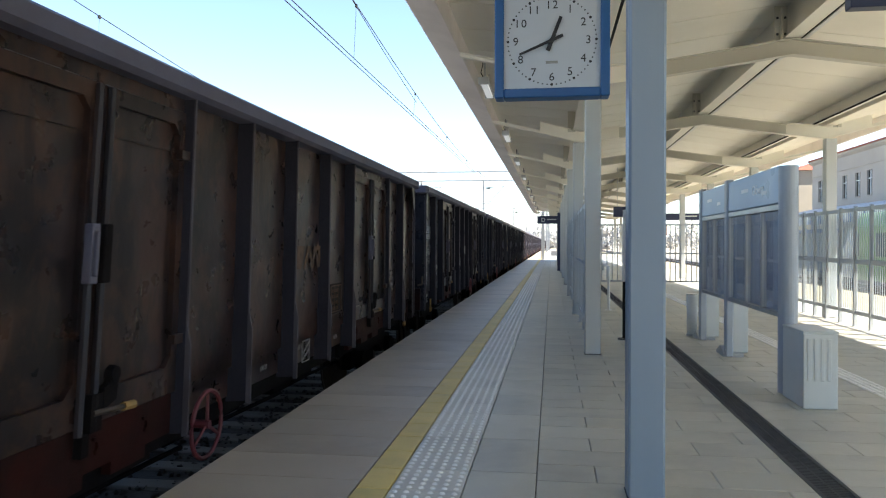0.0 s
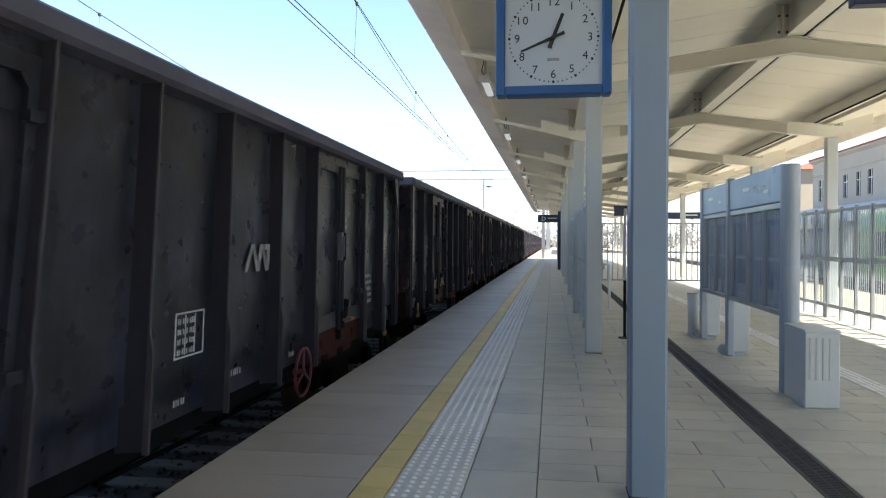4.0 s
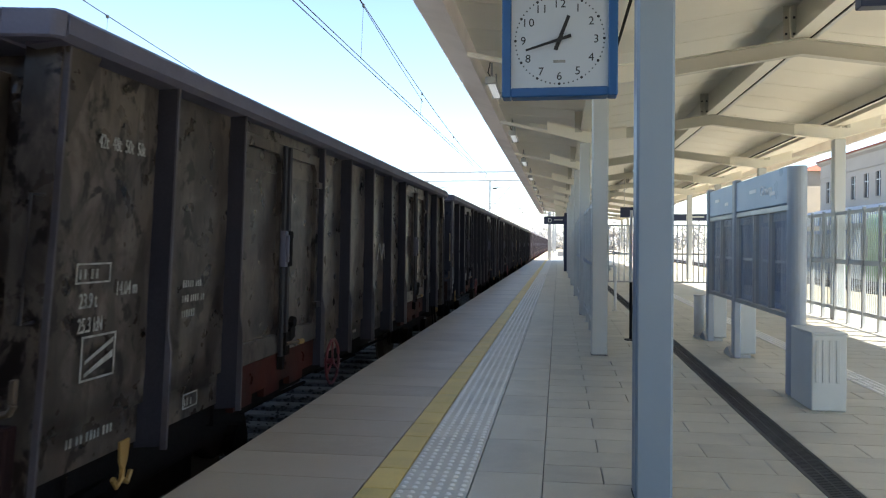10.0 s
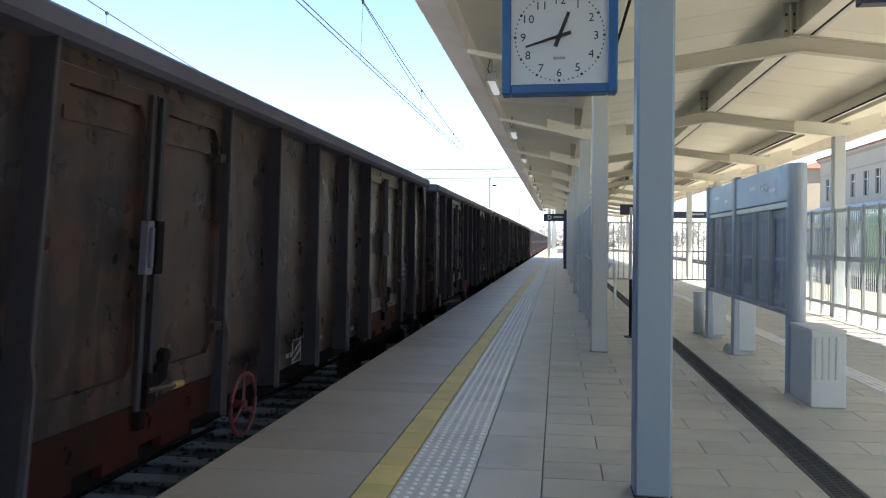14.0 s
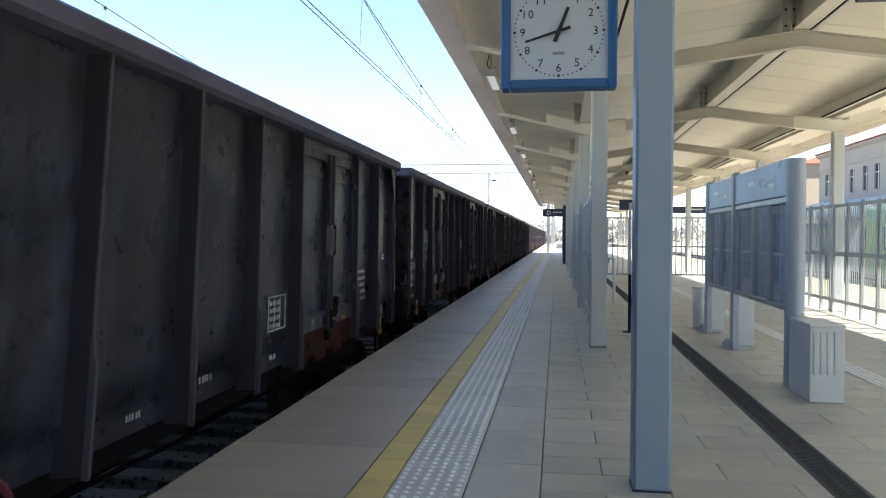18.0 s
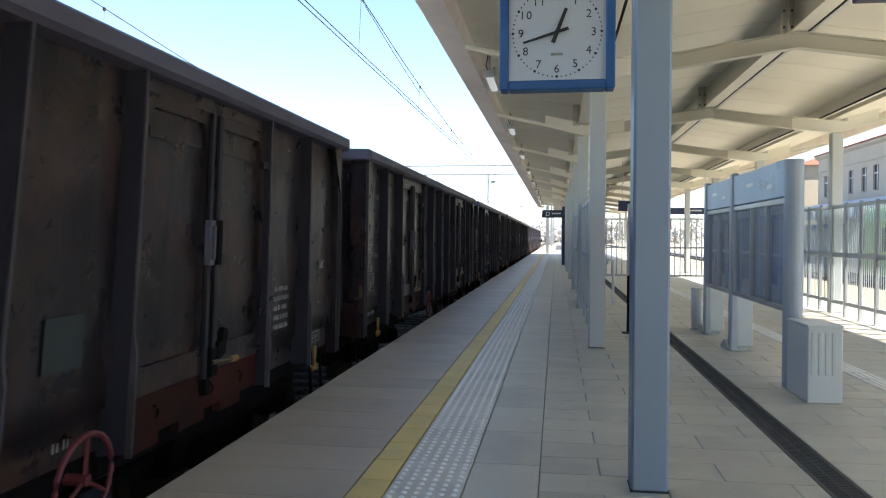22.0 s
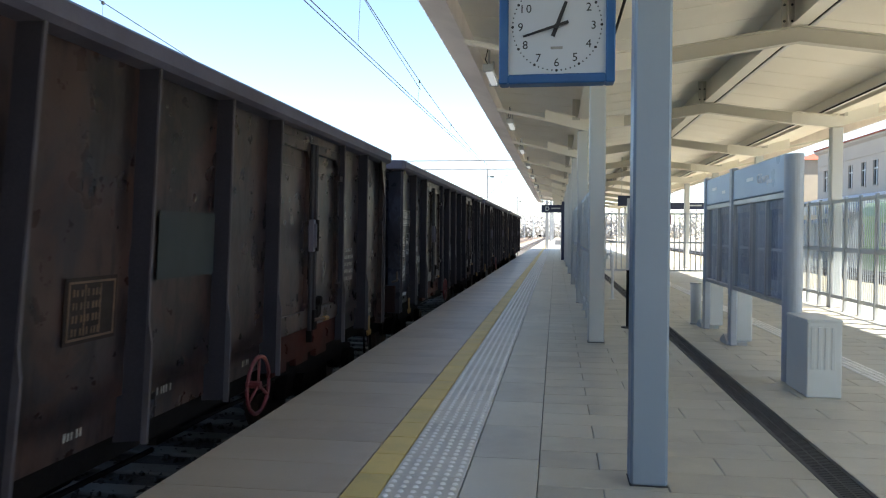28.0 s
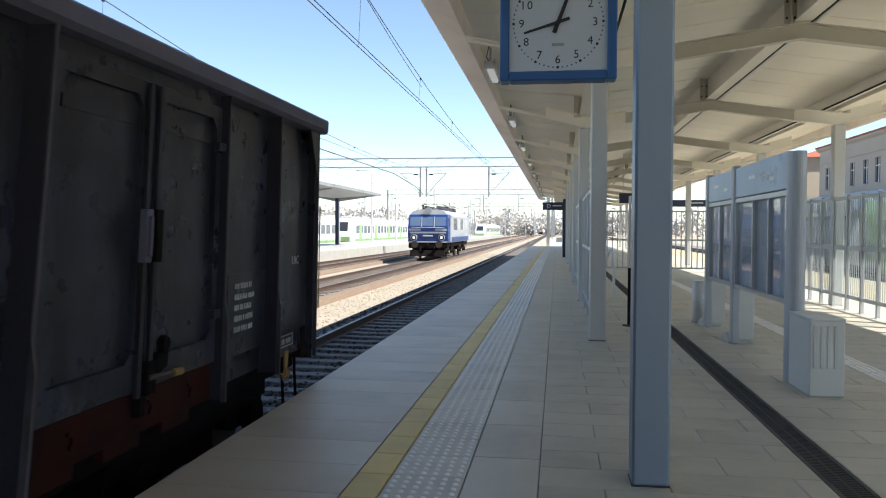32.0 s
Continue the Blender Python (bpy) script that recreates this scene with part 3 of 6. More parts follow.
def bond(x0, x1, near, w=0.71, d=0.345, start=2.15, far_end=90.0, gap=0.005):
    """Running-bond paving between x0 and x1: parts within the near stretch, the rest joined."""
    shared, far = {}, Geo()
    n = int((far_end - start) / d)
    for r in range(-60, n):
        y = start + r * d
        cuts = [x0] + [c for c in np.arange(x0 + (w / 2 if r % 2 else w), x1 - 0.03, w)] + [x1]
        for a, b in zip(cuts, cuts[1:]):
            if near[0] < y < near[1]:
                key = round(b - a, 3)
                if key not in shared:
                    shared[key] = flat_slab(b - a - gap, d - gap).mesh("paving_slab", TILE)
                part("paving_slab", shared[key], None, platform, m=pose(a + gap / 2, y + gap / 2, random.uniform(-0.0015, 0.0)))
            else:
                far.slab(a + gap / 2, b - gap / 2, y + gap / 2, y + d - gap / 2, -0.06, 0.0, 0.004)
    tagged(part("far_paving", far, TILE_REST, platform), kind="stuff")


bond(-0.08, 1.50, (2.6, 15.5))
bond(1.71, 3.0, (4.5, 14.5), start=2.3)
lay("ridged_slab", 3.0, 3.25, 0.4, TACTILE, ridge_slab, 0.004, 0.1)
bond(3.25, 5.05, (8.0, 15.5), start=2.2)
lay("platform_slab", 5.05, 6.5, 0.8, TILE, flat_slab, 0.005, near_end=2)
lay("cream_slab", 6.5, FAR_EDGE, 0.8, CREAM_PAVING, flat_slab, 0.006, near_end=2)

drain = thing("drain_channel", "dark cast iron slotted drain channel set in the paving", "drain", kind="structure")
part("channel", Geo().box(1.50, 1.71, -20, 90, -0.05, -0.028), RUBBER, drain)
for a, b in ((1.50, 1.525), (1.685, 1.71)):
    part("side_rail", Geo().box(a, b, -20, 90, -0.04, -0.002), DRAIN, drain)
g = Geo()
for i in range(16):
    g.box(1.527, 1.683, i * 0.0312 + 0.004, i * 0.0312 + 0.018, -0.03, -0.004)
g.box(1.60, 1.61, 0, 0.496, -0.03, -0.004)
grate = g.mesh("grating", DRAIN)
for i in range(70):
    part("grating", grate, None, drain, m=pose(0, 2 + i * 0.5, 0))

# ---- canopy ----
canopy = thing("platform_canopy", "cream steel platform canopy with folded roof and blue-grey columns", "canopy", kind="structure")
XL, XV, XR, XW = -1.57, 0.525, 2.93, 7.55     # left edge, valley, ridge, right edge
XV2 = 5.26


def roof_z(x):
    return float(np.interp(x, (XL, XV, XR, XV2, XW), (4.24, 4.03, 4.37, 4.03, 4.26)))


prof = [(x, roof_z(x)) for x in (XL, XV, XR, XV2, XW)]
g = Geo().prism(prof + [(x, z + 0.09) for x, z in reversed(prof)], "y", CANOPY_START, CANOPY_END)
ceil = solid("ceiling", g, CREAM, "cream ribbed sheet underside of the canopy roof", "ceiling", kind="structure")
# gutters along both eaves
for s, x in ((1, XL), (-1, XW)):
    z = roof_z(x)
    part("gutter", Geo().prism([(x + s * 0.38, z - 0.33), (x + s * 0.02, z - 0.225), (x - s * 0.02, z - 0.17), (x - s * 0.02, z + 0.1), (x + s * 0.0, z + 0.1), (x + s * 0.38, z - 0.03)], "y", CANOPY_START - 0.02, CANOPY_END + 0.02),
         FASCIA, canopy, "beige box gutter along the eave", 0.008)


def i_beam(u0, z0, u1, z1, depth, width, y, g=None):
    """A sloping I-section across the platform; z0, z1: its underside at both ends."""
    g = g or Geo()
    for a, b, w in ((0, 0.012, width), (0.012, depth - 0.012, 0.01), (depth - 0.012, depth, width)):
        g.add([(u, y + s * w / 2, z + h) for s in (-1, 1) for u, z in ((u0, z0), (u1, z1)) for h in (a, b)],
              [(0, 1, 3, 2), (4, 6, 7, 5), (0, 4, 5, 1), (2, 3, 7, 6), (0, 2, 6, 4), (1, 5, 7, 3)])
    return g


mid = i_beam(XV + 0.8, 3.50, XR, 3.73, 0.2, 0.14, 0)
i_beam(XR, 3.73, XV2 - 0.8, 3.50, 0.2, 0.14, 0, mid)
mid = mid.mesh("rafter", CREAM_SHADE)
hl = Geo()
i_beam(XV - 0.75, 3.62, XV, 3.42, 0.24, 0.16, 0, hl)
i_beam(XV, 3.40, XV + 0.8, 3.495, 0.24, 0.16, 0, hl)
hl = hl.mesh("haunch", CREAM)
hr = Geo()
i_beam(XV2 - 0.8, 3.495, XV2, 3.40, 0.24, 0.16, 0, hr)
i_beam(XV2, 3.42, XV2 + 0.75, 3.62, 0.24, 0.16, 0, hr)
hr = hr.mesh("haunch", CREAM)
tl = i_beam(-1.18, 3.84, XV - 0.75, 3.62, 0.06, 0.1, 0).mesh("bracket", CREAM)
tr = i_beam(XV2 + 0.75, 3.62, 7.18, 3.87, 0.06, 0.1, 0).mesh("bracket", CREAM)
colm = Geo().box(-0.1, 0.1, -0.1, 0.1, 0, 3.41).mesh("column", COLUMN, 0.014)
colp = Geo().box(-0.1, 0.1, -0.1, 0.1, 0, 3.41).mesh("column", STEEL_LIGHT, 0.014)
basem = Geo().slab(-0.103, 0.103, -0.103, 0.103, 0.0, 0.006, 0.002).mesh("base_plate", DRAIN)
for k, y in enumerate(FRAMES):
    for name, me in (("rafter", mid), ("haunch", hl), ("haunch", hr), ("bracket", tl), ("bracket", tr)):
        part(name, me, None, canopy, m=pose(0, y, 0))
    for x in (XV, XV2):
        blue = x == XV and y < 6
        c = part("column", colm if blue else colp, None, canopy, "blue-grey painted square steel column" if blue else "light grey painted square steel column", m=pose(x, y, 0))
        part("base_plate", basem, None, c)


def purlin(x, zb, zt, w=0.2, name="purlin"):
    return part(name, Geo().box(x - w / 2, x + w / 2, CANOPY_START, CANOPY_END, zb, zb + 0.014).box(x - 0.006, x + 0.006, CANOPY_START, CANOPY_END, zb + 0.014, zt), CREAM, canopy)


for x, zb in ((XV, 3.665), (XR, 3.935), (XV2, 3.665)):
    purlin(x, zb, roof_z(x))
stub = Geo().box(-0.075, 0.075, -0.01, 0.01, 3.92, 4.34).box(-0.012, 0.012, -0.09, 0.09, 3.92, 4.3).mesh("hanger_plate", CREAM_SHADE)
bolt = Geo().disc((0.0, -0.012, 3.99), "y", 0.016, -0.012, 8).mesh("bolt", DRAIN)
for y in FRAMES:
    pl = part("hanger_plate", stub, None, canopy, m=pose(XR - 0.13, y, 0))
    for dx in (-0.045, 0.045):
        part("bolt", bolt, None, pl, m=pose(dx, 0, 0))
        part("bolt", bolt, None, pl, m=pose(dx, 0, 0.2))
    for x in (XV - 0.13, XV2 + 0.13):
        part("hanger_plate", stub, None, canopy, m=pose(x, y, -0.29))
# electrical conduit and lamp tray beside the ridge
part("conduit", Geo().box(XR + 0.16, XR + 0.21, CANOPY_START, CANOPY_END, 3.95, 4.01), WHITE, canopy, "white cable tray under the ridge")
part("conduit", Geo().box(XV2 - 0.24, XV2 - 0.19, CANOPY_START, CANOPY_END, 3.70, 3.76), WHITE, canopy, "white cable tray")
# thin dark tubes stand in for the dark gap beside each purlin
for x, z in ((XR + 0.12, 3.95), (XV2 - 0.28, 3.7), (XV + 0.14, 3.69)):
    part("cable", Geo().tube([(x, CANOPY_START, z), (x, CANOPY_END, z)], 0.016, 6), RUBBER, canopy, "dark strip for the gap along the purlin")
for y in np.arange(2.2, 52, 1.1):
    for x0, x1 in ((XL + 0.4, XV - 0.02), (XV + 0.02, XR - 0.02), (XR + 0.02, XV2 - 0.02), (XV2 + 0.02, XW - 0.4)):
        z0, z1 = roof_z(x0), roof_z(x1)
        part("roof_seam", Geo().add([(x0, y, z0 - 0.005), (x1, y, z1 - 0.005), (x1, y + 0.014, z1 - 0.005), (x0, y + 0.014, z0 - 0.005), (x0, y, z0), (x1, y, z1), (x1, y + 0.014, z1), (x0, y + 0.014, z0)],
                                    [(3, 2, 1, 0), (0, 1, 5, 4), (1, 2, 6, 5), (2, 3, 7, 6), (3, 0, 4, 7)]), CREAM, canopy)


# ---- things on the platform ----
def digit(text, size, x, z, y, parent, mat=None, name="numeral"):
    """Upright letters that face the near end of the platform, centred at x, z."""
    me = lettering(text, size, mat or INK, 0.0015)
    xs, ys = [v.co.x for v in me.vertices], [v.co.y for v in me.vertices]
    cx, cy = (min(xs) + max(xs)) / 2, (min(ys) + max(ys)) / 2
    return part(name, me, None, parent, m=pose(x - cx, y, z - cy, 90, 0, 0))


CLOCK_Y, CLOCK_Z = 5.2, 2.778
clock = thing("station_clock", "square blue station clock with white dial and black numerals", "clock", m=pose(0.005, CLOCK_Y, CLOCK_Z))
H = 0.385
g = Geo()
for a, b, c, d in ((-H, -H + 0.062, -H, H), (H - 0.062, H, -H, H), (-H + 0.062, H - 0.062, -H, -H + 0.062), (-H + 0.062, H - 0.062, H - 0.062, H)):
    g.box(a, b, 0, 0.15, c, d)
part("case", g, BLUE_CASE, clock, "blue painted steel case", 0.008)
part("back", Geo().box(-H + 0.02, H - 0.02, 0.1, 0.14, -H + 0.02, H - 0.02), BLUE_CASE, clock)
part("dial", Geo().box(-H + 0.058, H - 0.058, 0.03, 0.05, -H + 0.058, H - 0.058), DIAL, clock, "white square dial")
for k in range(60):
    a = 2 * math.pi * k / 60
    big = k % 5 == 0
    part("minute_dot", Geo().disc((0.296 * math.sin(a), 0.0295, 0.296 * math.cos(a)), "y", 0.0095 if big else 0.0052, -0.002, 10), INK, clock)
for k in range(1, 13):
    a = 2 * math.pi * k / 12
    for q, ch in enumerate(str(k)):
        digit(ch, 0.078, 0.243 * math.sin(a) + (0.0 if k < 10 else 0.046 * (q - 0.5)), 0.243 * math.cos(a), 0.029, clock)
part("maker_plate", Geo().box(-0.04, 0.04, 0.027, 0.0295, -0.155, -0.137), STENCIL_DIM, clock, "small grey maker bar")
hand = Geo().prism([(-0.014, -0.075), (0.014, -0.075), (0.011, 0.17), (-0.011, 0.17)], "y", 0.018, 0.022)
part("hour_hand", hand, INK, clock, "black hour hand", m=pose(0, 0, 0, 0, 21.2, 0))
minute_hand = part("minute_hand", Geo().prism([(-0.011, -0.08), (0.011, -0.08), (0.007, 0.235), (-0.007, 0.235)], "y", 0.012, 0.016), INK, clock, "black minute hand")
part("hub", Geo().disc((0, 0.028, 0), "y", 0.016, -0.018, 14), INK, clock)
for x in (-0.15, 0.15):
    part("hanger_rod", Geo().tube([(x, 0.08, H - 0.01), (x, 0.08, 1.33)], 0.014, 8), STEEL_LIGHT, clock)


def sign(name, x0, x1, y, z0, z1, label, letters=(), rods=True):
    s = thing(name, label, "sign")
    part("panel", Geo().box(x0, x1, y, y + 0.1, z0, z1), NAVY, s, bevel=0.006)
    for text, size, x in letters:
        digit(text, size, x, (z0 + z1) / 2, y - 0.003, s, WHITE, "letter")
    w = x1 - x0
    part("text_bar", Geo().box(x0 + w * 0.45, x0 + w * 0.86, y - 0.004, y - 0.001, (z0 + z1) / 2 - 0.01, (z0 + z1) / 2 + 0.05), STENCIL, s, "white unreadable line")
    if rods:
        for x in (x0 + 0.15, x1 - 0.15):
            part("hanger_rod", Geo().tube([(x, y + 0.05, z1), (x, y + 0.05, roof_z(x))], 0.014, 6), STEEL_LIGHT, s)
    return s


d_sign = sign("sector_sign", -0.73, 0.40, 39.95, 2.43, 2.83, "dark blue sector sign with a white letter D", (("D", 0.3, -0.42),), rods=False)
part("post", Geo().box(0.30, 0.46, 39.93, 40.12, 0, 3.0), NAVY, d_sign, "dark sign post")
sign("hanging_sign", 1.73, 3.1, 4.75, 2.785, 3.1, "dark blue sign hanging under the canopy")
sign("hanging_sign", 2.35, 3.7, 30.0, 2.43, 2.82, "dark blue direction sign hanging under the canopy")
sign("hanging_sign", 4.75, 6.6, 35.0, 2.45, 2.75, "dark blue direction sign hanging under the canopy")

# lamps under the eave
lamp = thing("canopy_lamp", "tubular fluorescent lamp under the canopy eave", "lamp", "lamps under the eave")
part("housing", Geo().prism([(-0.075, -0.01), (0.075, -0.01), (0.06, 0.05), (-0.06, 0.05)], "y", -0.6, 0.6), ALUMINIUM, lamp, bevel=0.006)
part("tube_cover", Geo().prism([(-0.055, -0.012), (-0.045, -0.045), (0.045, -0.045), (0.055, -0.012)], "y", -0.56, 0.56), LENS, lamp, "frosted lamp cover")
for s in (-1, 1):
    part("end_cap", Geo().box(-0.08, 0.08, s * 0.6 - 0.03, s * 0.6 + 0.03, -0.05, 0.06), FENCE, lamp, "grey end cap", 0.006)
    part("bracket", Geo().box(-0.015, 0.015, s * 0.4 - 0.02, s * 0.4 + 0.02, 0.05, 0.32), FENCE, lamp)
part("cable", Geo().tube([(0, -0.6, 0.05), (-0.03, -0.72, 0.1), (0, -0.76, 0.2), (0.0, -0.66, 0.3)], 0.008, 5), RUBBER, lamp)
for k in range(-2, 10):
    m = pose(-1.02, 12.2 + 5.55 * k, 3.87)
    if k == -2:
        lamp.matrix_basis = m
    else:
        copy_thing(lamp, m)


# fences of steel bars
def fence(name, p0, p1, label, panel=0.67, n_bars=4, post_w=0.06, bar_w=0.014, glazed=False):
    """A screen of framed panels with thin upright bars, 2 m high, from p0 to p1."""
    f = thing(name, label, "fence")
    a, b = Vector((*p0, 0)), Vector((*p1, 0))
    L = (b - a).length
    ang = math.degrees(math.atan2(b.y - a.y, b.x - a.x))
    f.matrix_basis = pose(a.x, a.y, 0, 0, 0, ang)
    n = max(1, round(L / panel))
    w = L / n
    post = Geo().box(-post_w / 2, post_w / 2, -post_w / 2, post_w / 2, 0, 2.02).box(-0.05, 0.05, -0.05, 0.05, 0, 0.01)
    post = post.mesh("post", FENCE, 0.004)
    cap = Geo().box(-0.024, 0.024, -0.024, 0.024, 2.02, 2.05).mesh("cap", FENCE)
    bar = Geo().box(-bar_w / 2, bar_w / 2, -0.006, 0.006, 0.25, 1.97).mesh("bar", FENCE)
    rail = {z: Geo().box(post_w / 2, w - post_w / 2, -0.018, 0.018, z, z + 0.05).mesh("rail", FENCE) for z in (0.21, 1.08, 1.97)}
    e0, e1 = post_w / 2 + 0.012, w - post_w / 2 - 0.012
    inner, pane = [], []
    for z0, z1 in ((0.26, 1.08), (1.13, 1.97)):
        ring = [(x, y, z) for y in (-0.014, 0.014) for x, z in ((e0, z0), (e1, z0), (e1, z1), (e0, z1), (e0 + 0.022, z0 + 0.015), (e1 - 0.022, z0 + 0.015), (e1 - 0.022, z1 - 0.015), (e0 + 0.022, z1 - 0.015))]
        faces = []
        for k in range(4):
            q = (k + 1) % 4
            faces += [(k, q, q + 4, k + 4), (k + 12, q + 12, q + 8, k + 8), (k + 4, q + 4, q + 12, k + 12), (k + 8, q + 8, q, k)]
        inner.append(Geo().add(ring, faces).mesh("pane_frame", FENCE))
        pane.append(Geo().add([(e0, 0.0, z0), (e1, 0.0, z0), (e1, 0.0, z1), (e0, 0.0, z1)], [(0, 1, 2, 3)]).mesh("pane", GLASS))
    for i in range(n + 1):
        p = part("post", post, None, f, m=pose(i * w, 0, 0))
        part("cap", cap, None, p)
        if i == n:
            break
        for me in rail.values():
            part("rail", me, None, f, m=pose(i * w, 0, 0))
        if glazed:
            for k in (0, 1):
                part("pane_frame", inner[k], None, f, m=pose(i * w, 0, 0))
                pn = part("pane", pane[k], None, f, "clear pane", m=pose(i * w, 0, 0))
                pn.visible_shadow = False
        for j in range(n_bars):
            part("bar", bar, None, f, m=pose(i * w + w * (j + 1) / (n_bars + 1), 0, 0))
    return f


fence("bar_fence", (5.12, 9.2), (5.12, 24.6), "light grey steel fence with glazed panels and fine bars", n_bars=7, bar_w=0.006, glazed=True)
for k in (1, 2):
    fence("bar_fence", (XV, FRAMES[3 + k] + 0.16), (XV, FRAMES[4 + k] - 0.16), "light grey steel bar fence between two columns", panel=1.3, n_bars=9, post_w=0.05, bar_w=0.02)
fence("bar_fence", (1.25, 24.6), (5.1, 24.6), "light grey steel bar fence across the platform", panel=1.9, n_bars=11, post_w=0.09, bar_w=0.032)

# notice case on three posts
case = thing("notice_case", "grey glazed notice case with light blue header panels", "notice board")
CX0, CX1 = 2.17, 2.27
part("post", Geo().prism([(2.22 + 0.085 * math.cos(a), 7.62 + 0.12 * math.sin(a)) for a in np.linspace(0, 2 * math.pi, 25)[:-1]], "z", 0.0, 2.14), GREY_BOARD, case, "rounded grey post", smooth=False)
for y in (9.95, 11.62):
    part("post", Geo().box(2.15, 2.24, y - 0.07, y + 0.07, 0.0, 2.2), GREY_BOARD, case, "slim grey post", 0.015)
    part("pedestal", Geo().box(2.24, 2.43, y + 0.0, y + 0.3, 0.05, 0.72), CABINET, case, "light grey support", 0.01)
    part("foot", Geo().prism([(y - 0.02, 0.0), (y + 0.4, 0.0), (y + 0.4, 0.035), (y + 0.19, 0.12), (y - 0.02, 0.035)], "x", 2.13, 2.37), STEEL_LIGHT, case, "pitched foot plate")
for y0, y1, cuts in ((7.74, 9.88, (8.4, 9.05)), (10.02, 11.55, (10.8,))):
    part("header_panel", Geo().box(CX0, CX1, y0, y1, 1.80, 2.16), BOARD_BLUE, case, "light blue header panel", 0.008)
    for k, (yy, ww) in enumerate(((0.55, 0.3), (0.2, 0.2))):
        part("header_bar", Geo().box(CX0 - 0.003, CX0 - 0.001, y0 + yy * (y1 - y0), y0 + yy * (y1 - y0) + ww, 1.98 - 0.07 * k, 2.02 - 0.07 * k), HEADER_LETTER, case, "pale lettering bar")
    for z0, z1 in ((0.70, 0.745), (1.735, 1.79)):
        part("case_rail", Geo().box(CX0, CX1, y0, y1, z0, z1), ALUMINIUM, case, bevel=0.004)
    ys = (y0, *cuts, y1)
    for a in ys:
        part("case_stile", Geo().box(CX0 + 0.002, CX1 - 0.002, a - 0.02, a + 0.02, 0.745, 1.735), ALUMINIUM, case, bevel=0.004)
    for i, (a, b) in enumerate(zip(ys, ys[1:])):
        p = part("pane", Geo().add([(CX0 + 0.03, a + 0.02, 0.745), (CX0 + 0.03, a + 0.02, 1.735), (CX0 + 0.03, b - 0.02, 1.735), (CX0 + 0.03, b - 0.02, 0.745)], [(0, 1, 2, 3)]), CASE_GLASS, case, "clear reflecting pane")
        p.visible_shadow = False
        # white strip stands in for the bright reflection at the pane's top
        part("header_strip", Geo().box(CX0 + 0.034, CX0 + 0.038, a + 0.05, b - 0.05 - 0.25 * (i % 2), 1.64, 1.72), FLAT_WHITE, case, "white strip set as a reflection behind the pane")
        # back and notices carry the blue-grey tone that the pane reflects
        part("case_back", Geo().box(CX0 + 0.06, CX0 + 0.068, a + 0.02, b - 0.02, 0.745, 1.735), CASE_BACK, case, "case back in the blue-grey reflected by the pane")
        for z0, z1, p0, p1 in ((0.78, 1.6, 0.3, 0.78), (0.95, 1.5, 0.06, 0.24)) if i % 2 else ((1.12, 1.58, 0.1, 0.82), (0.8, 1.04, 0.2, 0.6)):
            part("notice", Geo().box(CX0 + 0.05, CX0 + 0.055, a + p0 * (b - a), a + p1 * (b - a), z0, z1), POSTER, case, "pinned grey notice")

me = lettering("G\u0142\u00f3wny", 0.15, HEADER_LETTER)
part("lettering", me, None, case, "pale letters of the station name", m=pose(CX0 - 0.002, 8.75, 1.93) @ pose(0, 0, 0, 90, 0, -90))
cabinet = thing("cable_cabinet", "low light grey metal cabinet with vertical grooves on its door", "cabinet")
part("body", Geo().box(2.13, 2.41, 6.87, 7.46, 0.0, 0.645), CABINET, cabinet, bevel=0.008)
part("lid", Geo().slab(2.127, 2.413, 6.867, 7.463, 0.645, 0.665, 0.006), CABINET, cabinet)
for k in range(4):
    part("door_rib", Geo().box(2.16 + 0.055 * k, 2.19 + 0.055 * k, 6.862, 6.871, 0.24, 0.6), CABINET, cabinet, bevel=0.002)

bin_ = thing("litter_bin", "pale grey round litter bin beside the notice case", "bin")
part("body", Geo().disc((0, 0, 0.03), "z", 0.075, 0.6, 20, 0.085), WHITE, bin_, smooth=True)
part("rim", Geo().disc((0, 0, 0.62), "z", 0.09, 0.02, 20), WHITE, bin_)
part("base", Geo().disc((0, 0, 0), "z", 0.09, 0.03, 20), FENCE, bin_)
bin_.matrix_basis = pose(2.14, 12.15, 0)

pole = thing("striped_pole", "thin pole, white above and black below", "pole", m=pose(1.06, 11.5, 0))
part("lower", Geo().tube([(0, 0, 0), (0, 0, 0.85)], 0.022, 8), RUBBER, pole, "black lower part")
part("upper", Geo().tube([(0, 0, 0.85), (0, 0, 1.9)], 0.02, 8), WHITE, pole, "white upper part")
part("foot", Geo().disc((0, 0, 0), "z", 0.09, 0.02, 14), DRAIN, pole)
rail_post = thing("handrail_post", "short pale steel handrail post on the paving", "post", m=pose(1.2, 16.5, 0))
part("upright", Geo().tube([(0, 0, 0), (0, 0, 0.92)], 0.028, 8), WHITE, rail_post)
part("foot", Geo().disc((0, 0, 0), "z", 0.07, 0.015, 12), WHITE, rail_post)
part("handrail", Geo().tube([(0, 0, 0.92), (0.0, 1.6, 0.92), (0.0, 1.75, 0.8)], 0.024, 8), WHITE, rail_post)

